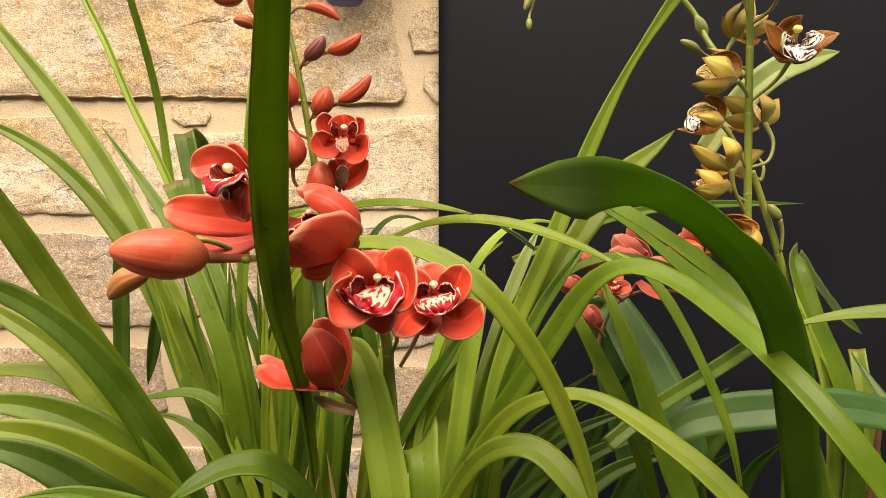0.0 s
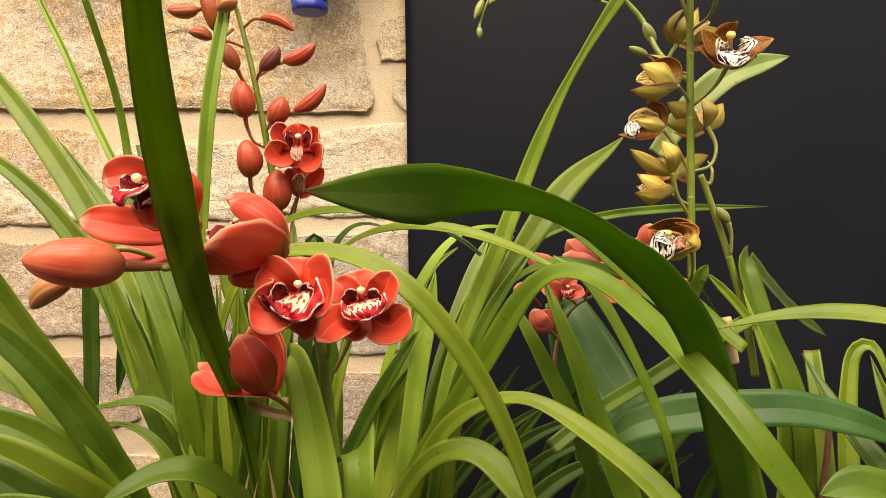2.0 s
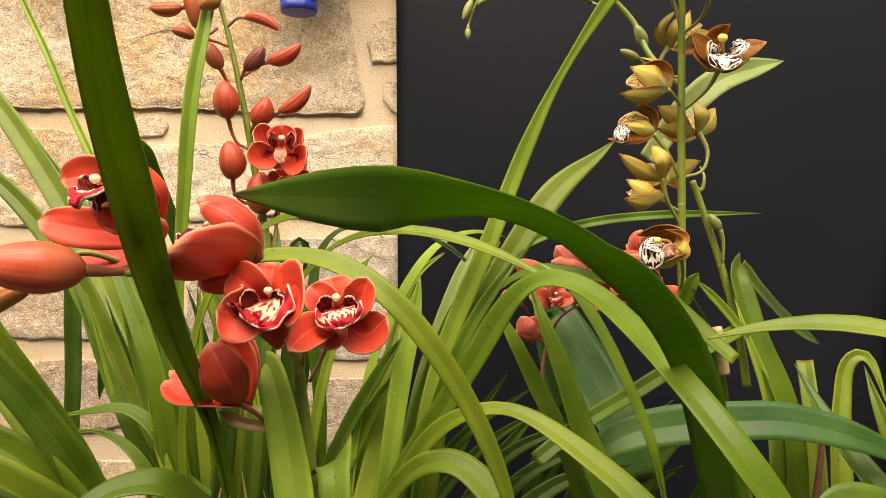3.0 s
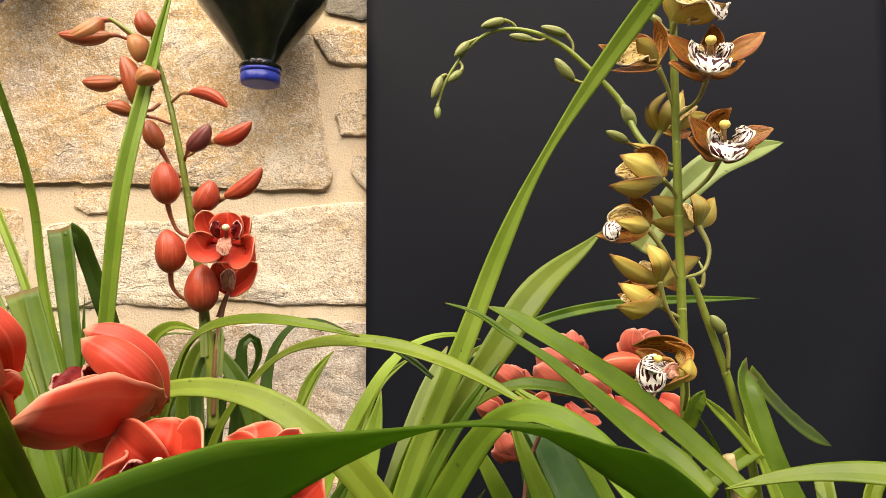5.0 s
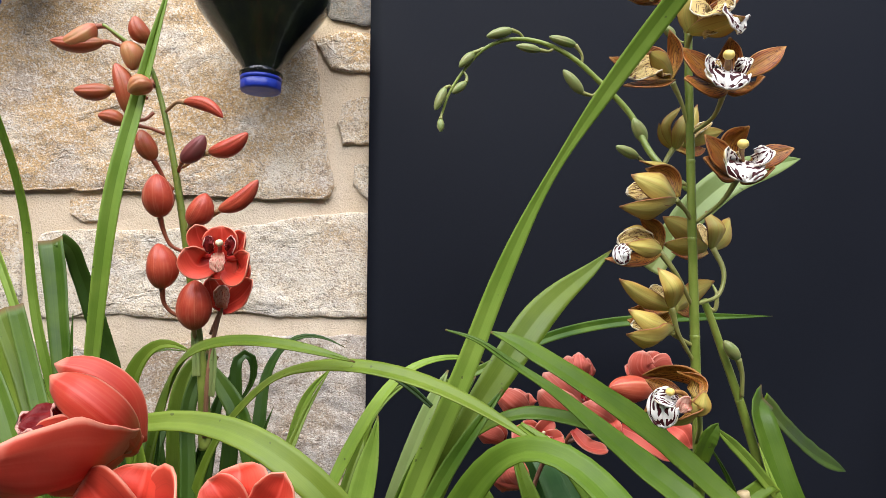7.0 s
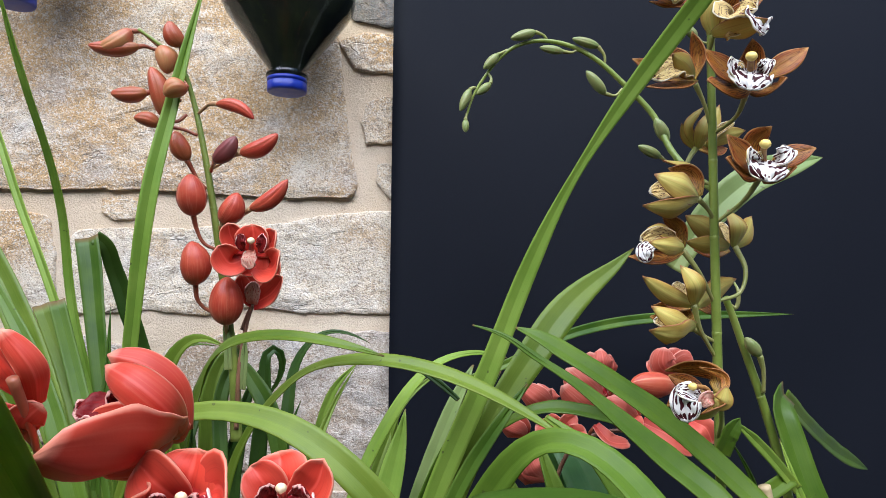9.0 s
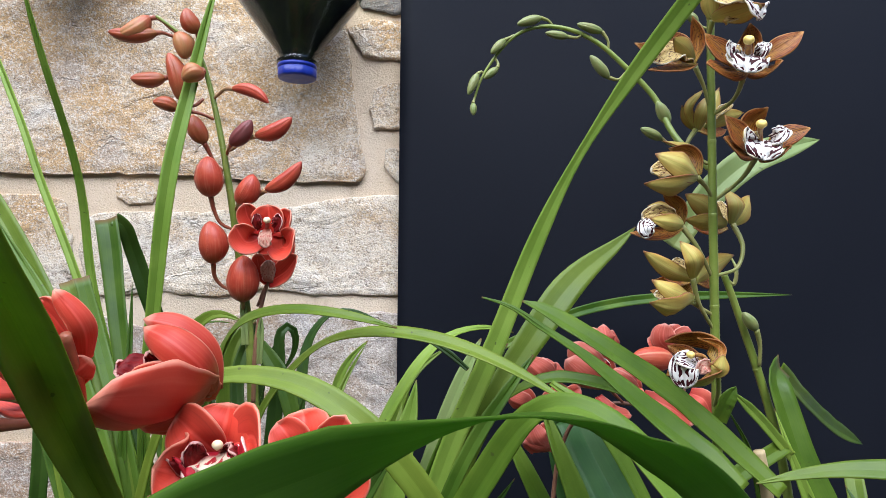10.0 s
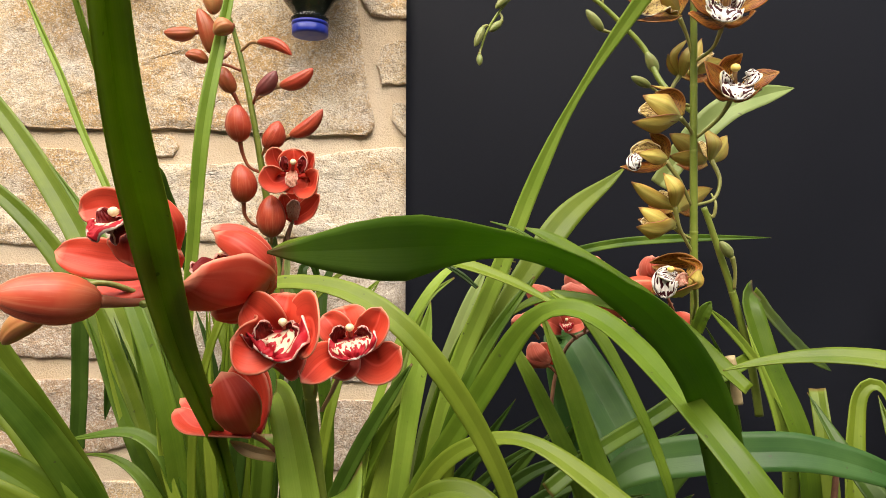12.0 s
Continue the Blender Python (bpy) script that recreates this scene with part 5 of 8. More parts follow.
stem(C, [(-0.1189, 0.6900, 0.6568), (-0.1227, 0.6900, 0.7223), (-0.1264, 0.6900, 0.7476), (-0.1326, 0.6900, 0.7884), (-0.1407, 0.6900, 0.8398), (-0.1487, 0.6900, 0.8865), (-0.1571, 0.6900, 0.9283), (-0.1677, 0.6900, 0.9704), (-0.1781, 0.6850, 1.0004), (-0.1908, 0.6800, 1.0117), (-0.2122, 0.6750, 1.0268)], [0.0055, 0.005, 0.0042, 0.0038, 0.0034, 0.003, 0.0026, 0.002, 0.0014], STEM, (0.55, 0.65, 0.75))
stem(C, [(-0.1176, 0.6850, 0.6679), (-0.1156, 0.6850, 0.7280), (-0.1105, 0.6900, 0.7682), (-0.1067, 0.6900, 0.7810)], [0.0022, 0.002, 0.0018], STEM_DARK, ())
leaf(C, "pale", 0.0070, [(-0.1257, 0.6840, 0.7205), (-0.1275, 0.6840, 0.7481), (-0.1294, 0.6820, 0.7684)], (0, -1, 0.1), base=1.0, name="sheath")
leaf(C, "pale", 0.0070, [(-0.1132, 0.6840, 0.7031), (-0.1118, 0.6840, 0.7281), (-0.1113, 0.6840, 0.7483)], (0, -1, 0.1), base=1.0, name="sheath")
# inner leaves of the budding orchid
leaf(C, "lime", 0.022, [(-0.1700, 0.6700, 0.2600), (-0.1655, 0.6600, 0.6619), (-0.1760, 0.6650, 0.6885), (-0.1763, 0.6680, 0.7136), (-0.1672, 0.6650, 0.7352), (-0.1543, 0.6600, 0.7489), (-0.1352, 0.6500, 0.7527), (-0.1167, 0.6400, 0.7465)], (-0.3, -0.85, 0.4), widths=[13.4, 17.8, 20.2, 22.3, 19.8, 12.0, 7.0, 2.0], fold=0.30)
leaf(C, "lime", 0.024, [(-0.1400, 0.7300, 0.2600), (-0.1566, 0.7300, 0.6546), (-0.1573, 0.7350, 0.6875), (-0.1530, 0.7400, 0.7148), (-0.1451, 0.7450, 0.7303), (-0.1346, 0.7500, 0.7407)], (0.2, -0.95, 0.2), widths=[16.1, 21.5, 23.8, 19.6, 11.2, 1.6], fold=0.35)
leaf(C, "green", 0.019, [(-0.1000, 0.7200, 0.2600), (-0.0889, 0.7200, 0.6469), (-0.1004, 0.7250, 0.6817), (-0.1166, 0.7300, 0.7043), (-0.1297, 0.7350, 0.7209), (-0.1380, 0.7400, 0.7320)], (0.3, -0.9, 0.2), widths=[11.7, 15.6, 19.4, 17.6, 9.4, 1.4], fold=0.35)
leaf(C, "lit_sheer", 0.011, [(-0.0600, 0.7400, 0.2600), (-0.0750, 0.8000, 0.6152), (-0.0662, 0.8000, 0.6413), (-0.0568, 0.8000, 0.6721), (-0.0483, 0.8000, 0.6896), (-0.0258, 0.8000, 0.7131)], (0, -0.95, 0.3), widths=[5.0, 6.7, 9.5, 10.7, 8.5, 1.1], fold=0.40)
# budding orchid: blooms and buds
blossom(C, "red", [(-0.1405, 0.6900, 0.8281), (-0.1267, 0.6850, 0.8206), (-0.1050, 0.6720, 0.8237)], [
    ("sepal", [(-0.1037, 0.6680, 0.8259), (-0.0992, 0.6600, 0.8389), (-0.0993, 0.6580, 0.8492)], 33.7, (0, -0.95, -0.15), 0.40),
    ("petal", [(-0.1085, 0.6680, 0.8269), (-0.1170, 0.6600, 0.8359), (-0.1193, 0.6520, 0.8495)], 23.4, (0.4, -0.9, 0.1), 0.40),
    ("petal", [(-0.0971, 0.6680, 0.8270), (-0.0844, 0.6600, 0.8324), (-0.0772, 0.6500, 0.8431)], 25.9, (-0.45, -0.85, 0.1), 0.40),
    ("sepal", [(-0.1065, 0.6680, 0.8211), (-0.1172, 0.6580, 0.8150), (-0.1261, 0.6480, 0.8295)], 30.8, (0.2, -0.9, 0.4), 0.40),
    ("sepal", [(-0.0978, 0.6680, 0.8188), (-0.0833, 0.6580, 0.8105), (-0.0721, 0.6450, 0.8256)], 33.1, (-0.3, -0.85, 0.4), 0.40),
    ("sepal", [(-0.1023, 0.6700, 0.8212), (-0.0977, 0.6620, 0.8124), (-0.0941, 0.6600, 0.8053)], 29.5, (0, -0.95, 0.3), 0.30),
    ("lip_back", [(-0.1003, 0.6570, 0.8264), (-0.0993, 0.6500, 0.8186), (-0.0995, 0.6500, 0.8102)], 13.0, (0, -0.97, 0.1), 0.25),
    ("lip_lobe", [(-0.1062, 0.6550, 0.8272), (-0.1068, 0.6480, 0.8334), (-0.1058, 0.6500, 0.8400)], 9.2, (0.5, -0.8, 0), 0.30),
    ("lip_lobe", [(-0.0931, 0.6550, 0.8273), (-0.0874, 0.6480, 0.8326), (-0.0905, 0.6500, 0.8392)], 14.1, (-0.5, -0.8, 0), 0.30)], column=[(-0.1023, 0.6650, 0.8268), (-0.0983, 0.6520, 0.8309), (-0.0967, 0.6450, 0.8342)], anther=0.0031)
blossom(C, "red", [(-0.1168, 0.6900, 0.7562), (-0.1108, 0.6900, 0.7711), (-0.1065, 0.6900, 0.7791)], [
    ("sepal", [(-0.1070, 0.6900, 0.7791), (-0.1125, 0.6800, 0.7921), (-0.1150, 0.6760, 0.8057)], 17.3, (0.5, -0.8, 0), 0.35),
    ("sepal", [(-0.1060, 0.6900, 0.7791), (-0.0876, 0.6800, 0.7898), (-0.0755, 0.6700, 0.8040)], 26.3, (-0.5, -0.8, 0.1), 0.40),
    ("petal", [(-0.1037, 0.6900, 0.7840), (-0.0908, 0.6900, 0.8021), (-0.0805, 0.6800, 0.8168)], 19.9, (-0.4, -0.85, 0), 0.30),
    ("sepal", [(-0.1076, 0.6950, 0.7809), (-0.1055, 0.6950, 0.7944), (-0.1033, 0.6900, 0.8094)], 30.5, (0, -1, 0), 0.30),
    ("lip_back", [(-0.1058, 0.6860, 0.7797), (-0.1042, 0.6800, 0.7897), (-0.1019, 0.6780, 0.7995)], 15.2, (0, -1, 0.1), 0.30)], mat=STEM_DARK)
bud(C, BUD_RED, (-0.1576, 0.6750, 0.8576), (-0.1596, 0.6700, 0.8946), 0.0262, [(-0.1405, 0.6900, 0.8281), (-0.1515, 0.6860, 0.8338), (-0.1567, 0.6820, 0.8459)])
bud(C, BUD_RED, (-0.1538, 0.6750, 0.7962), (-0.1563, 0.6700, 0.8348), 0.0269, [(-0.1379, 0.6900, 0.7704), (-0.1473, 0.6860, 0.7740), (-0.1538, 0.6820, 0.7820)], bend=0.05)
bud(C, BUD_RED, (-0.1259, 0.6750, 0.7611), (-0.1244, 0.6700, 0.8037), 0.0292, [(-0.1289, 0.6900, 0.7463), (-0.1286, 0.6860, 0.7525)], mat=PEDICEL_PALE)
bud(C, BUD_RED, (-0.1313, 0.6750, 0.8514), (-0.1163, 0.6700, 0.8779), 0.0218, [(-0.1391, 0.6900, 0.8467), (-0.1367, 0.6860, 0.8489)], bend=0.08, mat=PEDICEL_PALE)
bud(C, BUD_RED, (-0.1069, 0.6750, 0.8639), (-0.0727, 0.6700, 0.8901), 0.0154, [(-0.1401, 0.6900, 0.8487), (-0.1313, 0.6860, 0.8509), (-0.1178, 0.6820, 0.8587)], bend=0.10, mat=PEDICEL_PALE)
bud(C, BUD_MAUVE, (-0.1401, 0.6750, 0.9060), (-0.1196, 0.6700, 0.9284), 0.0164, [(-0.1485, 0.6900, 0.8996), (-0.1461, 0.6860, 0.9025)], bend=0.06)
bud(C, BUD_RED, (-0.1170, 0.6750, 0.9142), (-0.0823, 0.6700, 0.9308), 0.0157, [(-0.1496, 0.6900, 0.9021), (-0.1403, 0.6860, 0.9055), (-0.1291, 0.6820, 0.9120)], bend=0.10, mat=PEDICEL_PALE)
bud(C, BUD_RED, (-0.1397, 0.6750, 0.9592), (-0.1040, 0.6700, 0.9444), 0.0121, [(-0.1616, 0.6900, 0.9539), (-0.1566, 0.6860, 0.9560), (-0.1492, 0.6820, 0.9601)], bend=-0.12, mat=PEDICEL_PALE)
bud(C, BUD_BRONZE, (-0.1645, 0.6750, 0.9072), (-0.1747, 0.6700, 0.9326), 0.0173, [(-0.1521, 0.6900, 0.8839), (-0.1566, 0.6860, 0.8888), (-0.1617, 0.6820, 0.8991)], bend=-0.05)
bud(C, BUD_BRONZE, (-0.2024, 0.6750, 0.9683), (-0.2328, 0.6700, 0.9664), 0.0148, [(-0.1775, 0.6900, 0.9655), (-0.1869, 0.6860, 0.9693), (-0.1975, 0.6820, 0.9715)], bend=-0.05)
bud(C, BUD_BRONZE, (-0.1861, 0.6750, 0.9471), (-0.1979, 0.6700, 0.9907), 0.0190, [(-0.1721, 0.6900, 0.9528), (-0.1786, 0.6860, 0.9455), (-0.1843, 0.6820, 0.9444)], bend=0.06)
bud(C, BUD_BRONZE, (-0.1898, 0.6750, 0.9396), (-0.2113, 0.6700, 0.9450), 0.0134, [(-0.1615, 0.6900, 0.9335), (-0.1719, 0.6860, 0.9375), (-0.1841, 0.6820, 0.9394)], bend=0.08)
bud(C, BUD_PALE, (-0.1548, 0.6450, 0.9657), (-0.1726, 0.6400, 0.9573), 0.0173, [(-0.1718, 0.6900, 0.9758), (-0.1712, 0.6860, 0.9772)], bend=0.12)
bud(C, BUD_PALE, (-0.1912, 0.6750, 1.0106), (-0.1822, 0.6700, 0.9850), 0.0192, [(-0.1785, 0.6900, 0.9989), (-0.1830, 0.6860, 1.0052), (-0.1904, 0.6820, 1.0123)], bend=-0.10)
bud(C, BUD_BRONZE, (-0.1726, 0.6750, 1.0109), (-0.1833, 0.6700, 1.0324), 0.0170, [(-0.1765, 0.6900, 0.9979), (-0.1765, 0.6860, 1.0027), (-0.1755, 0.6820, 1.0089)], bend=-0.10)
bud(C, BUD_PALE, (-0.2181, 0.6750, 1.0253), (-0.2458, 0.6700, 1.0059), 0.0187, [(-0.1992, 0.6900, 1.0162), (-0.2060, 0.6860, 1.0217), (-0.2127, 0.6820, 1.0272)], bend=-0.12)
bud(C, BUD_BRONZE, (-0.2112, 0.6750, 1.0108), (-0.2546, 0.6700, 1.0098), 0.0146, [(-0.1981, 0.6900, 1.0126), (-0.2032, 0.6860, 1.0125), (-0.2083, 0.6820, 1.0135)], bend=-0.06)
leaf(B, "lime", 0.022, [(-0.2500, 0.5000, 0.2600), (-0.2213, 0.5300, 0.5394), (-0.2512, 0.5050, 0.6205), (-0.2787, 0.4900, 0.6727), (-0.2996, 0.4750, 0.7197), (-0.3184, 0.4600, 0.7632), (-0.3331, 0.4500, 0.8032)], (0.35, -0.85, 0.35), widths=[11.7, 15.6, 18.4, 21.4, 22.0, 19.0, 1.9], fold=0.40)
leaf(B, "green", 0.025, [(-0.2400, 0.4900, 0.2600), (-0.1882, 0.4850, 0.5267), (-0.2064, 0.4750, 0.5741), (-0.2291, 0.4600, 0.6239), (-0.2573, 0.4450, 0.6689), (-0.2811, 0.4350, 0.6920), (-0.3001, 0.4200, 0.7057), (-0.3211, 0.4100, 0.7139)], (0.3, -0.8, 0.5), widths=[18.8, 25.1, 25.1, 22.3, 18.6, 16.5, 14.0, 1.4], fold=0.40)
leaf(B, "lime", 0.0300, [(-0.2590, 0.5200, 0.2600), (-0.2480, 0.5800, 0.4882), (-0.2873, 0.5800, 0.5507), (-0.3362, 0.5800, 0.6177), (-0.3954, 0.5800, 0.6610), (-0.4447, 0.5800, 0.6889)], (0.2, -1, 0.6), base=0.7)
leaf(B, "lime", 0.0260, [(-0.2659, 0.5200, 0.2600), (-0.2618, 0.6000, 0.4792), (-0.3072, 0.6000, 0.5653), (-0.3534, 0.6000, 0.5999), (-0.4109, 0.6000, 0.6052), (-0.4636, 0.6000, 0.5999)], (0.1, -0.8, 0.8), base=0.7)
leaf(B, "green", 0.0340, [(-0.2356, 0.4650, 0.2600), (-0.2011, 0.4700, 0.5336), (-0.2282, 0.4600, 0.5796), (-0.2660, 0.4500, 0.6094), (-0.3022, 0.4400, 0.6216), (-0.3487, 0.4400, 0.6145)], (0.2, -1, 0.6), base=0.7)
leaf(B, "lime", 0.0400, [(-0.2333, 0.4550, 0.2600), (-0.1966, 0.4500, 0.5387), (-0.2213, 0.4300, 0.5753), (-0.2525, 0.4200, 0.6001), (-0.2858, 0.4100, 0.6128), (-0.3176, 0.4000, 0.6126)], (0.1, -1, 0.7), base=0.7)
leaf(B, "deep_shaded", 0.0340, [(-0.2371, 0.4500, 0.2600), (-0.2041, 0.4400, 0.5355), (-0.2240, 0.4200, 0.5642), (-0.2541, 0.4100, 0.5908), (-0.2828, 0.4000, 0.6054), (-0.3181, 0.4000, 0.6018)], (0.1, -1, 0.7), base=0.7)
leaf(B, "green", 0.0260, [(-0.2250, 0.4400, 0.2600), (-0.1799, 0.4200, 0.5452), (-0.2115, 0.4100, 0.5649), (-0.2379, 0.4000, 0.5767), (-0.2632, 0.3900, 0.5757)], (0.1, -0.8, 0.8), base=0.7)
leaf(B, "green", 0.0200, [(-0.0735, 0.4500, 0.5101), (-0.0850, 0.4200, 0.5566), (-0.0966, 0.4000, 0.5839), (-0.1090, 0.3880, 0.5986), (-0.1285, 0.3800, 0.5997), (-0.1449, 0.3700, 0.5930), (-0.1626, 0.3650, 0.5803)], (0.1, -0.6, 0.9), base=0.8)
leaf(Fn, "lit_sheer", 0.017, [(0.0200, 0.6000, 0.2600), (0.0678, 0.5720, 0.6650), (0.0763, 0.5700, 0.6849), (0.0936, 0.5660, 0.7246), (0.1090, 0.5640, 0.7639), (0.1233, 0.5620, 0.8032), (0.1321, 0.5600, 0.8229), (0.1404, 0.5580, 0.8425), (0.1499, 0.5560, 0.8620), (0.1608, 0.5530, 0.8814), (0.1719, 0.5480, 0.9001), (0.1837, 0.5420, 0.9182), (0.2080, 0.5300, 0.9533), (0.2317, 0.5150, 0.9853), (0.2476, 0.5000, 1.0077), (0.2603, 0.4850, 1.0299), (0.2676, 0.4750, 1.0464)], (-0.5, -0.85, 0.15), normal_end=(0.3, -0.9, 0.15), widths=[12.5, 16.7, 16.7, 16.0, 15.0, 14.1, 12.8, 10.4, 7.7, 5.9, 7.3, 11.5, 13.4, 14.4, 13.5, 8.1, 1.0], fold=0.22)
leaf(Fn, "lime", 0.027, [(0.0300, 0.6000, 0.2600), (0.0886, 0.5850, 0.6731), (0.1050, 0.5900, 0.7023), (0.1220, 0.5950, 0.7273), (0.1394, 0.6000, 0.7518), (0.1581, 0.6100, 0.7767), (0.1825, 0.6220, 0.7985), (0.2083, 0.6350, 0.8155), (0.2251, 0.6420, 0.8307)], (0.05, -0.9, 0.4), widths=[12.4, 16.6, 19.1, 22.4, 25.1, 26.6, 20.0, 9.4, 0.9], fold=0.18)
leaf(Fn, "green", 0.021, [(0.0200, 0.5900, 0.2600), (0.0077, 0.5450, 0.5089), (0.0310, 0.5350, 0.5590), (0.0619, 0.5200, 0.6107), (0.0889, 0.5080, 0.6574), (0.1093, 0.4920, 0.6951), (0.1226, 0.4780, 0.7104), (0.1356, 0.4660, 0.7159), (0.1551, 0.4520, 0.7071), (0.1680, 0.4150, 0.6936), (0.1763, 0.3850, 0.6808), (0.1821, 0.3500, 0.6686), (0.1925, 0.3300, 0.6528), (0.2043, 0.3200, 0.6343), (0.2185, 0.3150, 0.6135), (0.2353, 0.3100, 0.5876)], (-0.35, -0.75, 0.55), normal_end=(0.1, -0.7, 0.7), widths=[14.2, 18.9, 20.2, 20.3, 20.7, 19.9, 18.8, 15.2, 17.2, 17.8, 18.2, 18.2, 18.3, 19.6, 19.9, 11.0], fold=0.30)
leaf(Fn, "lime", 0.021, [(0.0200, 0.5800, 0.2600), (0.0202, 0.5300, 0.5285), (0.0394, 0.5200, 0.5720), (0.0576, 0.5100, 0.5947), (0.0794, 0.5000, 0.6082), (0.1003, 0.4900, 0.6143), (0.1196, 0.4750, 0.6128), (0.1385, 0.4650, 0.6019), (0.1594, 0.4500, 0.5888), (0.1803, 0.4400, 0.5733), (0.2003, 0.4300, 0.5532), (0.2194, 0.4200, 0.5272)], (-0.2, -0.75, 0.6), normal_end=(0.1, -0.65, 0.75), widths=[10.9, 14.6, 16.2, 16.0, 12.8, 10.9, 13.0, 16.2, 18.5, 20.2, 21.1, 12.7], fold=0.25)
leaf(Fn, "lime", 0.024, [(0.0100, 0.5500, 0.2600), (0.0069, 0.5200, 0.5211), (0.0280, 0.5150, 0.5531), (0.0530, 0.5050, 0.5693), (0.0725, 0.4950, 0.5692), (0.0890, 0.4850, 0.5562), (0.1049, 0.4750, 0.5379), (0.1209, 0.4700, 0.5103)], (-0.1, -0.75, 0.65), normal_end=(0.2, -0.7, 0.65), widths=[10.4, 13.8, 16.3, 20.2, 22.2, 23.7, 21.2, 11.3], fold=0.25)
leaf(Fn, "green", 0.017, [(0.1065, 0.5500, 0.6729), (0.1178, 0.5450, 0.6520), (0.1337, 0.5400, 0.6195), (0.1517, 0.5350, 0.5827), (0.1648, 0.5300, 0.5464), (0.1766, 0.5300, 0.5035)], (0.2, -0.9, 0.35), widths=[7.7, 12.5, 15.7, 17.1, 16.1, 12.4], fold=0.40)
leaf(Fn, "green", 0.025, [(0.1292, 0.5350, 0.6981), (0.1382, 0.5250, 0.6715), (0.1510, 0.5200, 0.6379), (0.1637, 0.5150, 0.5979), (0.1762, 0.5100, 0.5630), (0.1907, 0.5050, 0.5240), (0.2006, 0.5000, 0.4946)], (0.25, -0.9, 0.3), widths=[3.9, 12.3, 17.0, 20.6, 24.2, 25.0, 18.4], fold=0.40)
leaf(Fn, "green", 0.012, [(0.1281, 0.4900, 0.7206), (0.1453, 0.4800, 0.7094), (0.1629, 0.4750, 0.6869), (0.1783, 0.4700, 0.6586), (0.1934, 0.4650, 0.6246), (0.2042, 0.4600, 0.5932), (0.2139, 0.4600, 0.5520)], (0.4, -0.75, 0.5), widths=[4.6, 9.9, 12.0, 11.8, 10.7, 9.6, 4.4], fold=0.40)
leaf(Fn, "blue", 0.054, [(0.2500, 0.6600, 0.2600), (0.1895, 0.7200, 0.6472), (0.2040, 0.7000, 0.6149), (0.2235, 0.6800, 0.5767), (0.2389, 0.6600, 0.5407), (0.2535, 0.6500, 0.4944)], (0.1, -0.9, 0.4), widths=[31.2, 41.5, 51.5, 53.8, 47.5, 40.0], fold=0.30)
leaf(Fn, "green", 0.020, [(0.2934, 0.5300, 0.6401), (0.2728, 0.5400, 0.6606), (0.2426, 0.5480, 0.6884), (0.2168, 0.5500, 0.7096), (0.1863, 0.5500, 0.7306), (0.1446, 0.5520, 0.7567), (0.1313, 0.5530, 0.7641), (0.1172, 0.5550, 0.7693)], (0.1, -0.7, 0.7), widths=[13.3, 18.4, 20.1, 20.5, 19.4, 15.6, 10.7, 1.5], fold=0.30)
leaf(Fn, "green", 0.020, [(0.2495, 0.4900, 0.6554), (0.2307, 0.5000, 0.6730), (0.2062, 0.5070, 0.6922), (0.1795, 0.5100, 0.7144), (0.1522, 0.5120, 0.7366), (0.1244, 0.5130, 0.7543), (0.1035, 0.5140, 0.7680), (0.0853, 0.5150, 0.7734)], (0.1, -0.7, 0.7), widths=[11.7, 20.1, 19.9, 14.4, 7.7, 6.0, 3.9, 0.9], fold=0.30)
leaf(Fn, "green", 0.013, [(0.1085, 0.5800, 0.6944), (0.1241, 0.5750, 0.7054), (0.1434, 0.5700, 0.7115), (0.1663, 0.5650, 0.7103), (0.1926, 0.5600, 0.7037), (0.2144, 0.5550, 0.6946)], (0, -0.6, 0.8), widths=[4.9, 9.7, 12.3, 12.8, 10.8, 3.9], fold=0.30)
leaf(Fn, "lit_sheer", 0.020, [(-0.0200, 0.5800, 0.2600), (0.0230, 0.5800, 0.6234), (0.0273, 0.5850, 0.6484), (0.0314, 0.5900, 0.6677), (0.0357, 0.5950, 0.6867), (0.0380, 0.6000, 0.7038)], (-0.1, -0.95, 0.25), widths=[14.3, 19.0, 20.1, 17.2, 10.3, 0.6], fold=0.40)
leaf(Fn, "lit_sheer", 0.012, [(-0.0300, 0.6200, 0.2600), (-0.0003, 0.6000, 0.6404), (0.0091, 0.6050, 0.6635), (0.0250, 0.6100, 0.6929), (0.0423, 0.6150, 0.7196), (0.0575, 0.6200, 0.7350), (0.0782, 0.6300, 0.7422), (0.1011, 0.6400, 0.7435), (0.1203, 0.6500, 0.7374)], (-0.4, -0.7, 0.6), normal_end=(0, -0.5, 0.85), widths=[6.8, 9.0, 10.6, 11.8, 11.0, 8.4, 7.0, 6.0, 1.8], fold=0.35)
leaf(Fn, "pale", 0.014, [(0.0000, 0.6200, 0.2600), (0.0476, 0.6000, 0.6363), (0.0596, 0.6050, 0.6677), (0.0720, 0.6100, 0.6981), (0.0826, 0.6150, 0.7206), (0.0905, 0.6200, 0.7351)], (-0.4, -0.9, 0.2), widths=[9.5, 12.7, 14.1, 13.0, 9.7, 1.3], fold=0.40)
leaf(Fn, "deep_shaded", 0.005, [(0.0495, 0.5600, 0.7393), (0.0644, 0.5550, 0.7301), (0.0775, 0.5500, 0.7197)], (-0.2, -0.6, 0.75), widths=[3.6, 5.5, 3.4], fold=0.30)
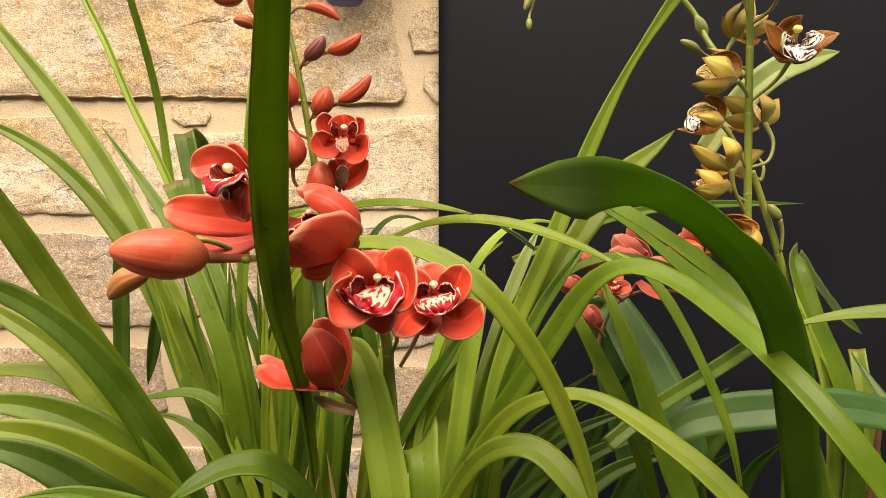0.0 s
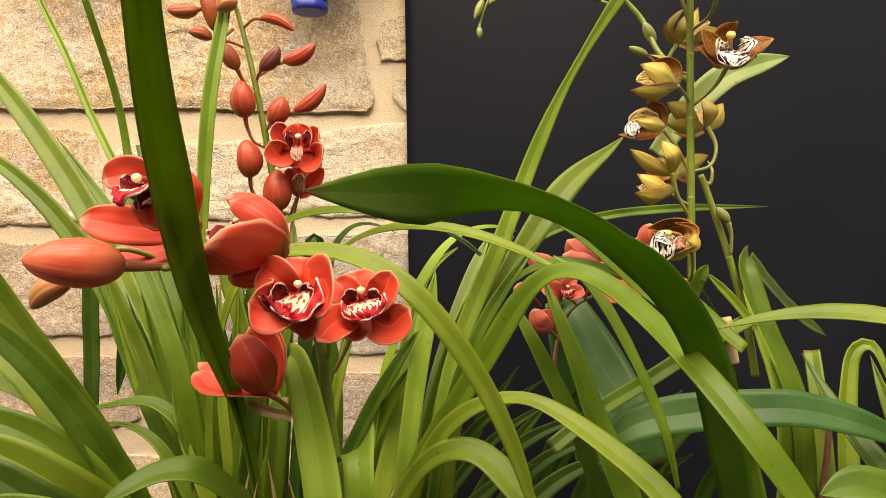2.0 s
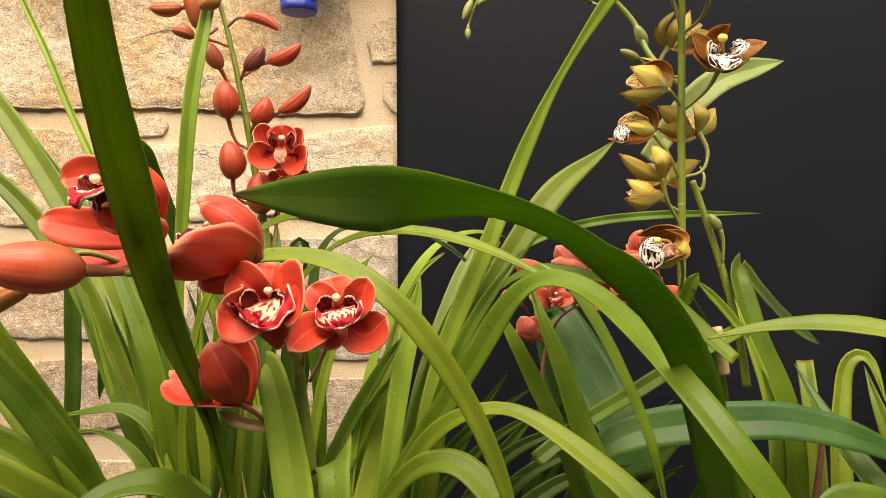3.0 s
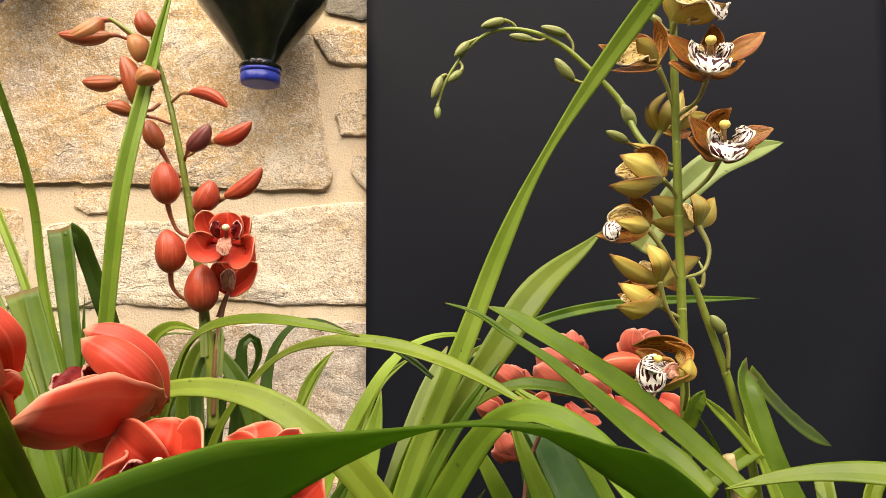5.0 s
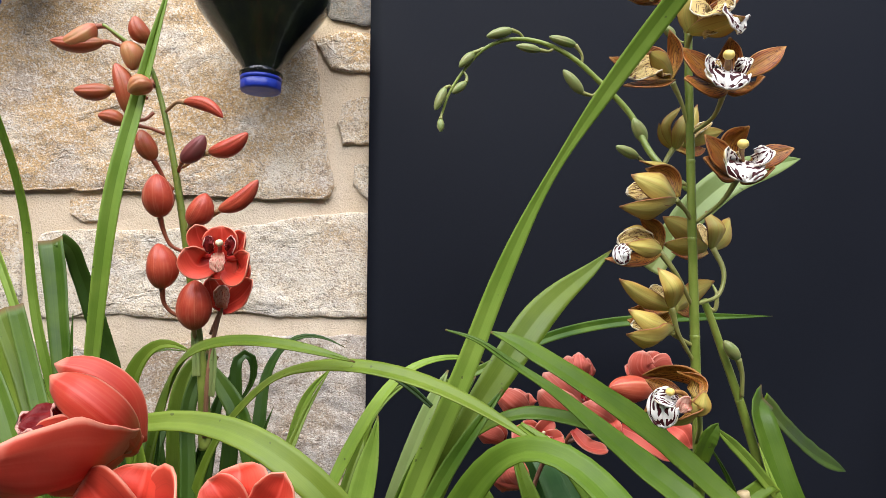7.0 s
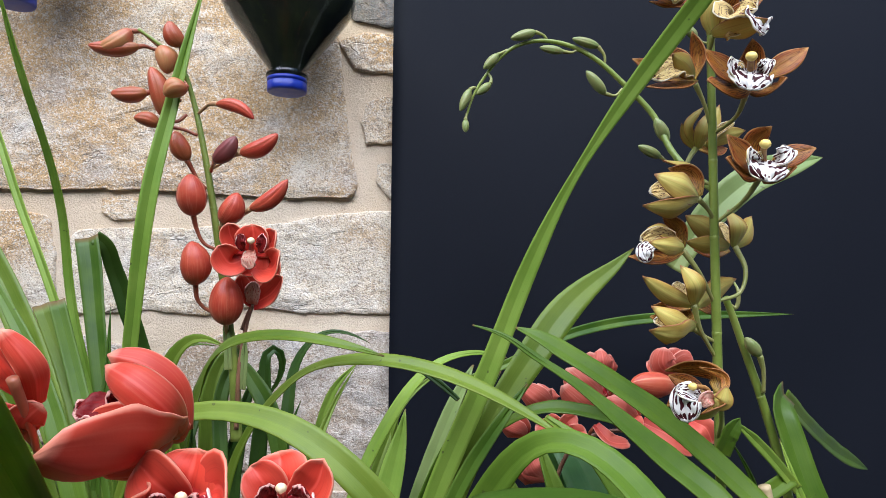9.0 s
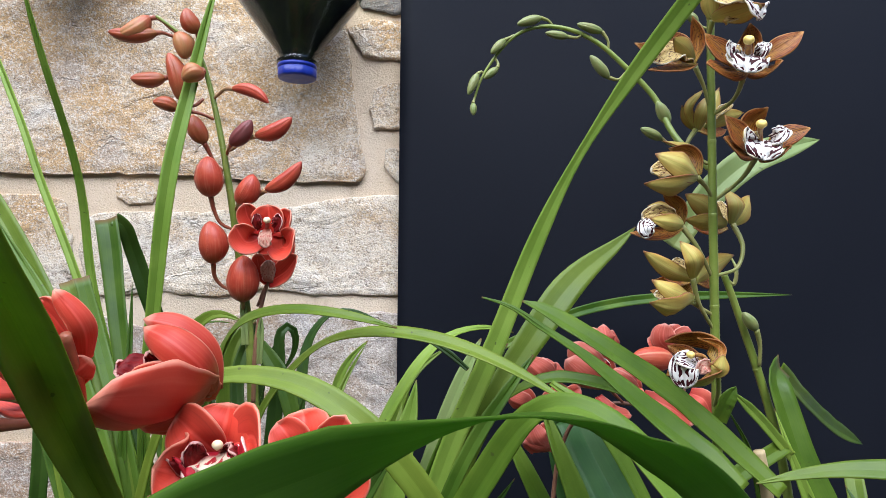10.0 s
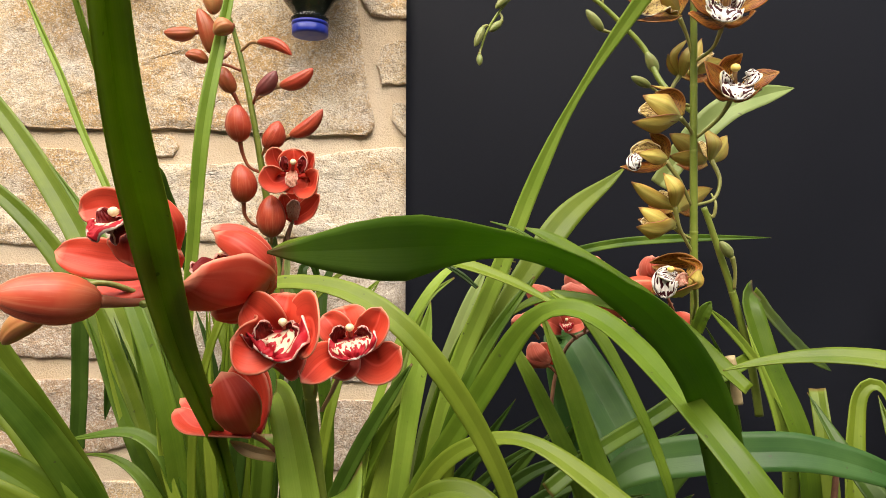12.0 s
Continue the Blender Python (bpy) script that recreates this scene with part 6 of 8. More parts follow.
leaf(Fn, "green", 0.014, [(0.0100, 0.6000, 0.2600), (0.0547, 0.5800, 0.6429), (0.0664, 0.5800, 0.6685), (0.0823, 0.5800, 0.6963), (0.0985, 0.5850, 0.7214), (0.1090, 0.5900, 0.7350)], (0.3, -0.9, 0.25), widths=[10.0, 13.3, 14.0, 12.4, 9.4, 3.2], fold=0.45)
leaf(Fn, "green", 0.013, [(0.0200, 0.6000, 0.2600), (0.0746, 0.5600, 0.6496), (0.0879, 0.5600, 0.6742), (0.1032, 0.5600, 0.6970), (0.1183, 0.5650, 0.7171), (0.1275, 0.5700, 0.7280)], (-0.3, -0.9, 0.3), widths=[8.8, 11.8, 12.5, 10.3, 6.7, 1.5], fold=0.45)
leaf(Fn, "lime", 0.023, [(0.0000, 0.6000, 0.2600), (-0.0173, 0.5750, 0.4853), (-0.0031, 0.5900, 0.5367), (0.0112, 0.6100, 0.6001), (0.0208, 0.6300, 0.6506), (0.0287, 0.6500, 0.6871)], (-0.3, -0.9, 0.2), widths=[14.9, 19.8, 23.3, 21.9, 14.0, 2.2], fold=0.40)
leaf(Fn, "lime", 0.015, [(-0.0100, 0.6200, 0.2600), (-0.0260, 0.6000, 0.4737), (-0.0049, 0.6200, 0.5756), (0.0145, 0.6400, 0.6490), (0.0343, 0.6500, 0.7030), (0.0605, 0.6600, 0.7217)], (-0.3, -0.9, 0.3), widths=[10.2, 13.6, 15.0, 12.1, 7.9, 1.7], fold=0.40)
leaf(Fn, "green", 0.018, [(0.0200, 0.6200, 0.2600), (0.0138, 0.6000, 0.4846), (0.0353, 0.6100, 0.5459), (0.0574, 0.6200, 0.6086), (0.0799, 0.6300, 0.6671), (0.0975, 0.6400, 0.7048)], (0.3, -0.9, 0.2), widths=[13.6, 18.1, 18.3, 16.3, 11.0, 2.2], fold=0.45)
leaf(Fn, "deep_shaded", 0.016, [(-0.0400, 0.6200, 0.2600), (-0.0722, 0.6100, 0.4691), (-0.0443, 0.6000, 0.5331), (-0.0148, 0.5850, 0.5907), (0.0080, 0.5750, 0.6290), (0.0228, 0.5700, 0.6526)], (-0.4, -0.85, 0.3), widths=[9.3, 12.3, 16.4, 15.8, 11.3, 2.0], fold=0.45)
leaf(Fn, "green", 0.016, [(-0.0200, 0.6200, 0.2600), (-0.0498, 0.6000, 0.4737), (-0.0256, 0.5950, 0.5403), (-0.0046, 0.5900, 0.5841), (0.0143, 0.5850, 0.6165)], (-0.4, -0.85, 0.3), widths=[9.0, 12.1, 16.1, 13.7, 2.6], fold=0.40)
# Leaves in the shadow behind the fan, filled in with a darker colour.
leaf(E, "deep_shaded", 0.0150, [(0.1400, 0.7050, 0.2600), (0.0240, 0.6600, 0.4390), (0.0711, 0.6600, 0.5287), (0.1490, 0.6400, 0.5929)], (0, -0.9, 0.5), base=0.8)
leaf(E, "deep_shaded", 0.0140, [(0.1400, 0.7150, 0.2600), (0.0352, 0.6800, 0.4295), (0.0955, 0.6800, 0.5143), (0.1752, 0.6600, 0.5733)], (0, -0.9, 0.5), base=0.8)
leaf(E, "deep_shaded", 0.0180, [(0.1400, 0.7250, 0.2600), (0.0718, 0.7000, 0.4199), (0.1214, 0.7000, 0.4979), (0.2147, 0.6800, 0.5497)], (0, -0.9, 0.5), base=0.8)
leaf(E, "deep_shaded", 0.0180, [(0.1457, 0.6900, 0.2600), (0.0913, 0.6200, 0.4572), (0.1405, 0.6200, 0.5152), (0.2166, 0.6000, 0.5516)], (0, -0.9, 0.5), base=0.8)
leaf(E, "deep_shaded", 0.0200, [(0.1556, 0.6900, 0.2600), (0.1112, 0.6000, 0.4664), (0.1640, 0.6000, 0.5118), (0.2316, 0.5800, 0.5373)], (0, -0.9, 0.5), base=0.8)
leaf(E, "deep_shaded", 0.0180, [(0.1400, 0.6900, 0.2600), (0.0585, 0.6200, 0.4575), (0.1024, 0.6200, 0.4989), (0.1324, 0.6000, 0.5201)], (0, -0.9, 0.5), base=0.8)
leaf(E, "deep_shaded", 0.0200, [(0.1878, 0.7050, 0.2600), (0.1755, 0.6600, 0.4378), (0.2217, 0.6600, 0.5202), (0.2834, 0.6400, 0.5778)], (0, -0.9, 0.5), base=0.8)
leaf(E, "deep_shaded", 0.0240, [(0.2168, 0.7050, 0.2600), (0.2337, 0.6600, 0.4374), (0.2796, 0.6600, 0.5198), (0.3338, 0.6400, 0.5774)], (0, -0.9, 0.5), base=0.8)
leaf(E, "deep_shaded", 0.0180, [(0.1744, 0.7350, 0.2600), (0.1487, 0.7200, 0.4099), (0.1740, 0.7200, 0.5160), (0.2132, 0.7000, 0.5933)], (0, -0.9, 0.5), base=0.8)
leaf(E, "green", 0.0150, [(0.3319, 0.6000, 0.6553), (0.2713, 0.5700, 0.6340), (0.2173, 0.5450, 0.6112), (0.1668, 0.5200, 0.5913), (0.1292, 0.5050, 0.5684)], (0, -0.9, 0.5), base=0.9, blunt=True)
stem(E, [(0.1614, 0.6900, 0.5770), (0.1688, 0.6900, 0.6255), (0.1829, 0.6850, 0.6561), (0.2152, 0.6850, 0.6698), (0.2516, 0.6900, 0.6673), (0.2935, 0.7150, 0.6770), (0.2981, 0.7200, 0.6916)], [0.0021, 0.0019, 0.0014], STEM_DARK, (0.4, 0.6))
# low red orchid: blooms and buds
blossom(E, "salmon", [(0.2175, 0.6900, 0.6820), (0.2166, 0.6900, 0.6993), (0.2114, 0.6850, 0.7149)], [
    ("sepal", [(0.2097, 0.6820, 0.7144), (0.1967, 0.6720, 0.7288), (0.1954, 0.6750, 0.7406)], 21.0, (0.3, 0.8, 0), 0.50),
    ("sepal", [(0.2107, 0.6820, 0.7153), (0.2060, 0.6700, 0.7339), (0.2059, 0.6780, 0.7432)], 20.7, (0, 0.9, 0), 0.50),
    ("petal", [(0.2129, 0.6850, 0.7139), (0.2172, 0.6800, 0.7279), (0.2155, 0.6850, 0.7376)], 20.6, (-0.5, 0.7, 0), 0.40)])
blossom(E, "salmon", [(0.2239, 0.6800, 0.6719), (0.2152, 0.6750, 0.6802), (0.2063, 0.6680, 0.6898)], [
    ("sepal", [(0.2066, 0.6650, 0.6913), (0.1807, 0.6480, 0.7157), (0.1712, 0.6550, 0.7286)], 32.0, (0.2, 0.9, 0), 0.50),
    ("sepal", [(0.2049, 0.6620, 0.6891), (0.1801, 0.6450, 0.7016), (0.1661, 0.6500, 0.7145)], 32.9, (0, 0.9, 0.4), 0.50),
    ("petal", [(0.2089, 0.6750, 0.6899), (0.2031, 0.6750, 0.7067), (0.1860, 0.6750, 0.7236)], 28.9, (-0.2, -0.8, -0.2), 0.40),
    ("petal", [(0.2072, 0.6720, 0.6890), (0.1958, 0.6750, 0.7009), (0.1811, 0.6750, 0.7115)], 24.3, (0, -0.8, 0.5), 0.30),
    ("lip", [(0.1984, 0.6650, 0.6979), (0.1988, 0.6600, 0.7069), (0.2031, 0.6580, 0.7142)], 20.1, (0.3, -0.8, 0.3), 0.30)])
blossom(E, "salmon", [(0.1794, 0.6850, 0.6814), (0.1697, 0.6800, 0.6863), (0.1606, 0.6720, 0.6917)], [
    ("sepal", [(0.1590, 0.6680, 0.6916), (0.1443, 0.6550, 0.7024), (0.1321, 0.6600, 0.7118)], 26.2, (0.1, 0.9, 0.3), 0.50),
    ("sepal", [(0.1603, 0.6700, 0.6931), (0.1509, 0.6580, 0.7070), (0.1480, 0.6650, 0.7139)], 20.0, (0, 0.9, 0), 0.50),
    ("petal", [(0.1616, 0.6720, 0.6927), (0.1614, 0.6650, 0.7026), (0.1612, 0.6700, 0.7093)], 17.2, (-0.3, 0.9, 0), 0.40)])
blossom(E, "salmon", [(0.2455, 0.6700, 0.6719), (0.2382, 0.6650, 0.6777), (0.2305, 0.6580, 0.6844)], [
    ("sepal", [(0.2297, 0.6550, 0.6850), (0.2131, 0.6420, 0.6959), (0.2007, 0.6480, 0.7039)], 20.1, (0, 0.9, 0.3), 0.45),
    ("sepal", [(0.2305, 0.6580, 0.6863), (0.2184, 0.6480, 0.6993), (0.2082, 0.6520, 0.7059)], 15.2, (0.1, 0.9, 0), 0.45),
    ("petal", [(0.2311, 0.6600, 0.6849), (0.2269, 0.6550, 0.6938), (0.2245, 0.6600, 0.6999)], 13.7, (-0.2, -0.9, 0.1), 0.30),
    ("sepal", [(0.2278, 0.6550, 0.6892), (0.2286, 0.6480, 0.6861), (0.2295, 0.6480, 0.6801)], 11.9, (0, -0.9, 0.2), 0.30)])
blossom(E, "salmon", [(0.2954, 0.7200, 0.6890), (0.2922, 0.7150, 0.7029), (0.2860, 0.7060, 0.7181)], [
    ("sepal", [(0.2836, 0.7020, 0.7187), (0.2647, 0.6900, 0.7303), (0.2664, 0.6900, 0.7438)], 26.9, (0.3, 0.9, 0), 0.50),
    ("sepal", [(0.2860, 0.7060, 0.7202), (0.2784, 0.7000, 0.7332), (0.2759, 0.7000, 0.7423)], 28.5, (0, 0.9, -0.1), 0.50),
    ("petal", [(0.2885, 0.7100, 0.7186), (0.2871, 0.7000, 0.7281), (0.2971, 0.7020, 0.7300)], 26.6, (-0.3, 0.8, 0.3), 0.40),
    ("petal", [(0.2850, 0.7120, 0.7173), (0.2676, 0.7150, 0.7210), (0.2576, 0.7150, 0.7272)], 18.3, (0.2, -0.9, 0.2), 0.30)])
bud(E, BUD_OPENING, (0.2714, 0.6850, 0.7102), (0.2302, 0.6700, 0.7143), 0.0229, [(0.2970, 0.7100, 0.6832), (0.2867, 0.7000, 0.6977)])
blossom(E, "salmon", [(0.1901, 0.6600, 0.6671), (0.1914, 0.6550, 0.6752), (0.1959, 0.6520, 0.6810)], [
    ("sepal", [(0.1945, 0.6500, 0.6823), (0.2038, 0.6420, 0.6715), (0.2221, 0.6450, 0.6676)], 15.9, (0.1, -0.6, 0.8), 0.40)])
blossom(E, "salmon", [(0.2362, 0.6800, 0.6720), (0.2382, 0.6750, 0.6765), (0.2413, 0.6720, 0.6795)], [
    ("sepal", [(0.2397, 0.6700, 0.6809), (0.2615, 0.6600, 0.6709), (0.2822, 0.6620, 0.6564)], 20.2, (0, -0.9, 0.4), 0.30),
    ("petal", [(0.2821, 0.6700, 0.6829), (0.2903, 0.6600, 0.6789), (0.2977, 0.6620, 0.6649)], 19.4, (-0.2, -0.9, 0.2), 0.30)])
blossom(E, "salmon", [(0.1849, 0.6700, 0.6599), (0.1762, 0.6620, 0.6666), (0.1679, 0.6550, 0.6729)], [
    ("sepal", [(0.1659, 0.6520, 0.6708), (0.1533, 0.6420, 0.6795), (0.1436, 0.6450, 0.6824)], 20.7, (0, -0.9, 0.3), 0.35),
    ("petal", [(0.1664, 0.6550, 0.6752), (0.1709, 0.6480, 0.6846), (0.1787, 0.6500, 0.6906)], 15.3, (0, -0.9, 0.2), 0.35),
    ("petal", [(0.1655, 0.6550, 0.6766), (0.1582, 0.6500, 0.6841), (0.1538, 0.6520, 0.6892)], 16.9, (0, -0.9, 0.1), 0.35),
    ("sepal", [(0.1697, 0.6520, 0.6727), (0.1771, 0.6420, 0.6768), (0.1856, 0.6450, 0.6789)], 17.2, (0, -0.9, 0.4), 0.40),
    ("lip", [(0.1681, 0.6480, 0.6772), (0.1691, 0.6380, 0.6769), (0.1709, 0.6380, 0.6724)], 13.5, (0, -0.8, 0.6), 0.20)], column=[(0.1684, 0.6500, 0.6759), (0.1679, 0.6420, 0.6804), (0.1682, 0.6380, 0.6831)], anther=0.0015)
blossom(E, "salmon", [(0.1470, 0.6750, 0.6586), (0.1425, 0.6700, 0.6646), (0.1374, 0.6640, 0.6698)], [
    ("sepal", [(0.1370, 0.6600, 0.6707), (0.1256, 0.6500, 0.6767), (0.1165, 0.6520, 0.6808)], 21.3, (0, 0.9, 0.3), 0.45),
    ("petal", [(0.1374, 0.6640, 0.6707), (0.1332, 0.6600, 0.6809), (0.1286, 0.6620, 0.6861)], 15.2, (0, -0.9, 0.1), 0.40)])
blossom(E, "salmon", [(0.1640, 0.6600, 0.6253), (0.1586, 0.6560, 0.6312), (0.1526, 0.6500, 0.6367)], [
    ("sepal", [(0.1523, 0.6480, 0.6373), (0.1397, 0.6360, 0.6484), (0.1347, 0.6400, 0.6607)], 22.8, (0.1, 0.9, 0.1), 0.50),
    ("sepal", [(0.1526, 0.6500, 0.6358), (0.1393, 0.6400, 0.6397), (0.1277, 0.6420, 0.6444)], 23.0, (0, 0.8, 0.5), 0.45),
    ("petal", [(0.1541, 0.6540, 0.6364), (0.1498, 0.6500, 0.6489), (0.1464, 0.6520, 0.6589)], 18.4, (-0.2, -0.9, 0), 0.40)])
leaf(H, "thin", 0.0360, [(0.2339, 0.4300, 0.2600), (0.2525, 0.4450, 0.5330), (0.2260, 0.4080, 0.6025), (0.2021, 0.3750, 0.6611), (0.1733, 0.3350, 0.6977), (0.1417, 0.2980, 0.7258), (0.1109, 0.2700, 0.7449), (0.0832, 0.2380, 0.7554), (0.0581, 0.2040, 0.7574), (0.0402, 0.1790, 0.7570), (0.0258, 0.1570, 0.7565), (0.0143, 0.1400, 0.7564)], (-0.3, -1, 0.25), normals=[(-0.3, -1, 0.25), (-0.3, -1, 0.25), (-0.3, -1, 0.2), (-0.3, -1, 0.1), (-0.3, -0.95, -0.1), (-0.25, -0.85, -0.45), (-0.2, -0.3, -0.93), (-0.2, -0.4, -0.88), (-0.2, -0.85, -0.48), (-0.2, -0.97, -0.15), (-0.1, -1, 0.0), (0, -1, 0.0)], widths=[14, 22, 24, 24, 20.5, 18.5, 22, 21, 20, 19.5, 14.5, 0.5], fold=0.12)
leaf(H, "blue", 0.034, [(0.1802, 0.5400, 0.5579), (0.2039, 0.5370, 0.5760), (0.2455, 0.5350, 0.5854), (0.2901, 0.5300, 0.5903), (0.3365, 0.5300, 0.5904), (0.3739, 0.5300, 0.5827), (0.4114, 0.5300, 0.5692), (0.4540, 0.5300, 0.5443)], (0, -0.85, 0.5), widths=[16.7, 29.4, 33.9, 32.8, 32.1, 28.1, 20.6, 3.0], fold=0.20)
leaf(H, "lime", 0.016, [(0.3640, 0.4100, 0.6769), (0.3377, 0.4200, 0.6828), (0.3115, 0.4300, 0.6852), (0.2869, 0.4400, 0.6832), (0.2595, 0.4470, 0.6777), (0.2383, 0.4500, 0.6718)], (0, -0.7, 0.7), widths=[13.0, 15.9, 14.2, 10.6, 6.0, 0.8], fold=0.20)
leaf(H, "green", 0.0200, [(0.2461, 0.4400, 0.2600), (0.2623, 0.4400, 0.5363), (0.2539, 0.4400, 0.5799), (0.2335, 0.4300, 0.6297), (0.2257, 0.4300, 0.6526)], (-0.34, -0.94, -0.07), base=0.8, normal_end=(-0.27, -0.96, -0.09))
stem(D, [(0.2615, 0.5600, 0.6437), (0.2611, 0.5600, 0.6861), (0.2600, 0.5600, 0.7604), (0.2590, 0.5600, 0.8399), (0.2584, 0.5600, 0.9208), (0.2581, 0.5600, 0.9784), (0.2605, 0.5600, 1.0200), (0.2670, 0.5600, 1.0621)], [0.0036, 0.0034, 0.0032, 0.003, 0.0028, 0.0026], STEM, (0.3, 0.46, 0.6))
stem(D, [(0.3507, 0.6300, 0.5929), (0.3435, 0.6300, 0.6373), (0.3257, 0.6300, 0.7046), (0.3105, 0.6300, 0.7499), (0.3004, 0.6300, 0.7795), (0.2959, 0.6300, 0.7910)], [0.004, 0.0038, 0.0036, 0.0032, 0.0028], STEM, (0.6,))
stem(D, [(0.2972, 0.6300, 0.7864), (0.3041, 0.6300, 0.7818), (0.3071, 0.6300, 0.7933), (0.3070, 0.6400, 0.8048)], [0.002, 0.0016, 0.0008], PEDICEL, (), name='tendril')
bud(D, BUD_GREEN, (0.3191, 0.6200, 0.7441), (0.3076, 0.6200, 0.7589), 0.01, (0.3236, 0.6250, 0.7144), mat=PEDICEL, sag=-0.004)
stem(D, [(0.2754, 0.6000, 0.8741), (0.2642, 0.6300, 0.8972), (0.2546, 0.6400, 0.9156), (0.2475, 0.6500, 0.9420), (0.2187, 0.6500, 0.9735), (0.1922, 0.6500, 0.9967), (0.1656, 0.6500, 1.0082), (0.1414, 0.6500, 1.0098), (0.1220, 0.6500, 1.0027), (0.1028, 0.6500, 0.9819), (0.0894, 0.6500, 0.9599), (0.0837, 0.6500, 0.9404)], [0.003, 0.0028, 0.0026, 0.0022, 0.0018, 0.0014, 0.001], STEM, ())
bud(D, BUD_GREEN, (0.2563, 0.6480, 0.9222), (0.2450, 0.6450, 0.9417), 0.0112, (0.2598, 0.6500, 0.9144), mat=PEDICEL, sag=0.001, pr=0.0011)
bud(D, BUD_GREEN, (0.2503, 0.6480, 0.9091), (0.2303, 0.6450, 0.9179), 0.0088, (0.2615, 0.6500, 0.9033), mat=PEDICEL, sag=0.001, pr=0.0011)
bud(D, BUD_GREEN, (0.2036, 0.6480, 0.9629), (0.1862, 0.6450, 0.9822), 0.0096, (0.2186, 0.6500, 0.9686), mat=PEDICEL, sag=0.001, pr=0.0011)
bud(D, BUD_GREEN, (0.1981, 0.6480, 1.0044), (0.1744, 0.6450, 1.0103), 0.008, (0.2033, 0.6500, 0.9890), mat=PEDICEL, sag=0.001, pr=0.0011)
bud(D, BUD_GREEN, (0.1676, 0.6480, 0.9996), (0.1465, 0.6450, 1.0021), 0.0072, (0.1801, 0.6500, 1.0025), mat=PEDICEL, sag=0.001, pr=0.0011)
bud(D, BUD_GREEN, (0.1436, 0.6480, 1.0169), (0.1217, 0.6450, 1.0096), 0.0088, (0.1535, 0.6500, 1.0110), mat=PEDICEL, sag=0.001, pr=0.0011)
bud(D, BUD_GREEN, (0.1113, 0.6480, 0.9969), (0.0988, 0.6450, 0.9831), 0.008, (0.1196, 0.6500, 1.0017), mat=PEDICEL, sag=0.001, pr=0.0011)
bud(D, BUD_GREEN, (0.1051, 0.6480, 0.9716), (0.0931, 0.6450, 0.9608), 0.0072, (0.1028, 0.6500, 0.9809), mat=PEDICEL, sag=0.001, pr=0.0011)
bud(D, BUD_GREEN, (0.0874, 0.6480, 0.9665), (0.0789, 0.6450, 0.9463), 0.008, (0.0932, 0.6500, 0.9672), mat=PEDICEL, sag=0.001, pr=0.0011)
bud(D, BUD_GREEN, (0.0837, 0.6480, 0.9399), (0.0837, 0.6450, 0.9281), 0.0064, (0.0847, 0.6500, 0.9453), mat=PEDICEL, sag=0.001, pr=0.0011)
bud(D, BUD_GREEN, (0.2820, 0.6480, 1.0129), (0.2713, 0.6450, 1.0214), 0.008, (0.2925, 0.6500, 1.0089), mat=PEDICEL, sag=0.001, pr=0.0011)
# brown orchid: blooms on the tall spike
blossom(D, "brown", [(0.2588, 0.5600, 0.9086), (0.2693, 0.5470, 0.9175), (0.2710, 0.5320, 0.9320)], [
    ("sepal", [(0.2717, 0.5300, 0.9382), (0.2740, 0.5320, 0.9531), (0.2712, 0.5240, 0.9650)], 19.8, (0, -0.95, -0.15), 0.30),
    ("petal", [(0.2664, 0.5300, 0.9382), (0.2530, 0.5260, 0.9450), (0.2421, 0.5300, 0.9595)], 22.0, (0.2, -0.9, 0.35), 0.25),
    ("petal", [(0.2777, 0.5300, 0.9399), (0.2897, 0.5220, 0.9465), (0.3060, 0.5200, 0.9576)], 16.8, (-0.2, -0.9, 0.4), 0.25),
    ("sepal", [(0.2699, 0.5320, 0.9350), (0.2526, 0.5220, 0.9306), (0.2358, 0.5120, 0.9328)], 26.0, (0.1, -0.75, 0.65), 0.20),
    ("sepal", [(0.2744, 0.5320, 0.9343), (0.2809, 0.5200, 0.9293), (0.2855, 0.5080, 0.9336)], 25.1, (-0.1, -0.75, 0.65), 0.20),
    ("lip", [(0.2680, 0.5220, 0.9431), (0.2605, 0.5060, 0.9312), (0.2591, 0.5040, 0.9241)], 28.6, (0, -0.8, 0.6), 0.12),
    ("lip_lobe", [(0.2591, 0.5180, 0.9372), (0.2521, 0.5110, 0.9407), (0.2533, 0.5120, 0.9469)], 17.5, (0.5, -0.85, 0), 0.45),
    ("lip_lobe", [(0.2731, 0.5180, 0.9389), (0.2735, 0.5110, 0.9417), (0.2766, 0.5120, 0.9469)], 10.4, (-0.5, -0.85, 0), 0.45)], column=[(0.2702, 0.5260, 0.9385), (0.2657, 0.5160, 0.9433), (0.2609, 0.5040, 0.9460)], anther=0.0035)
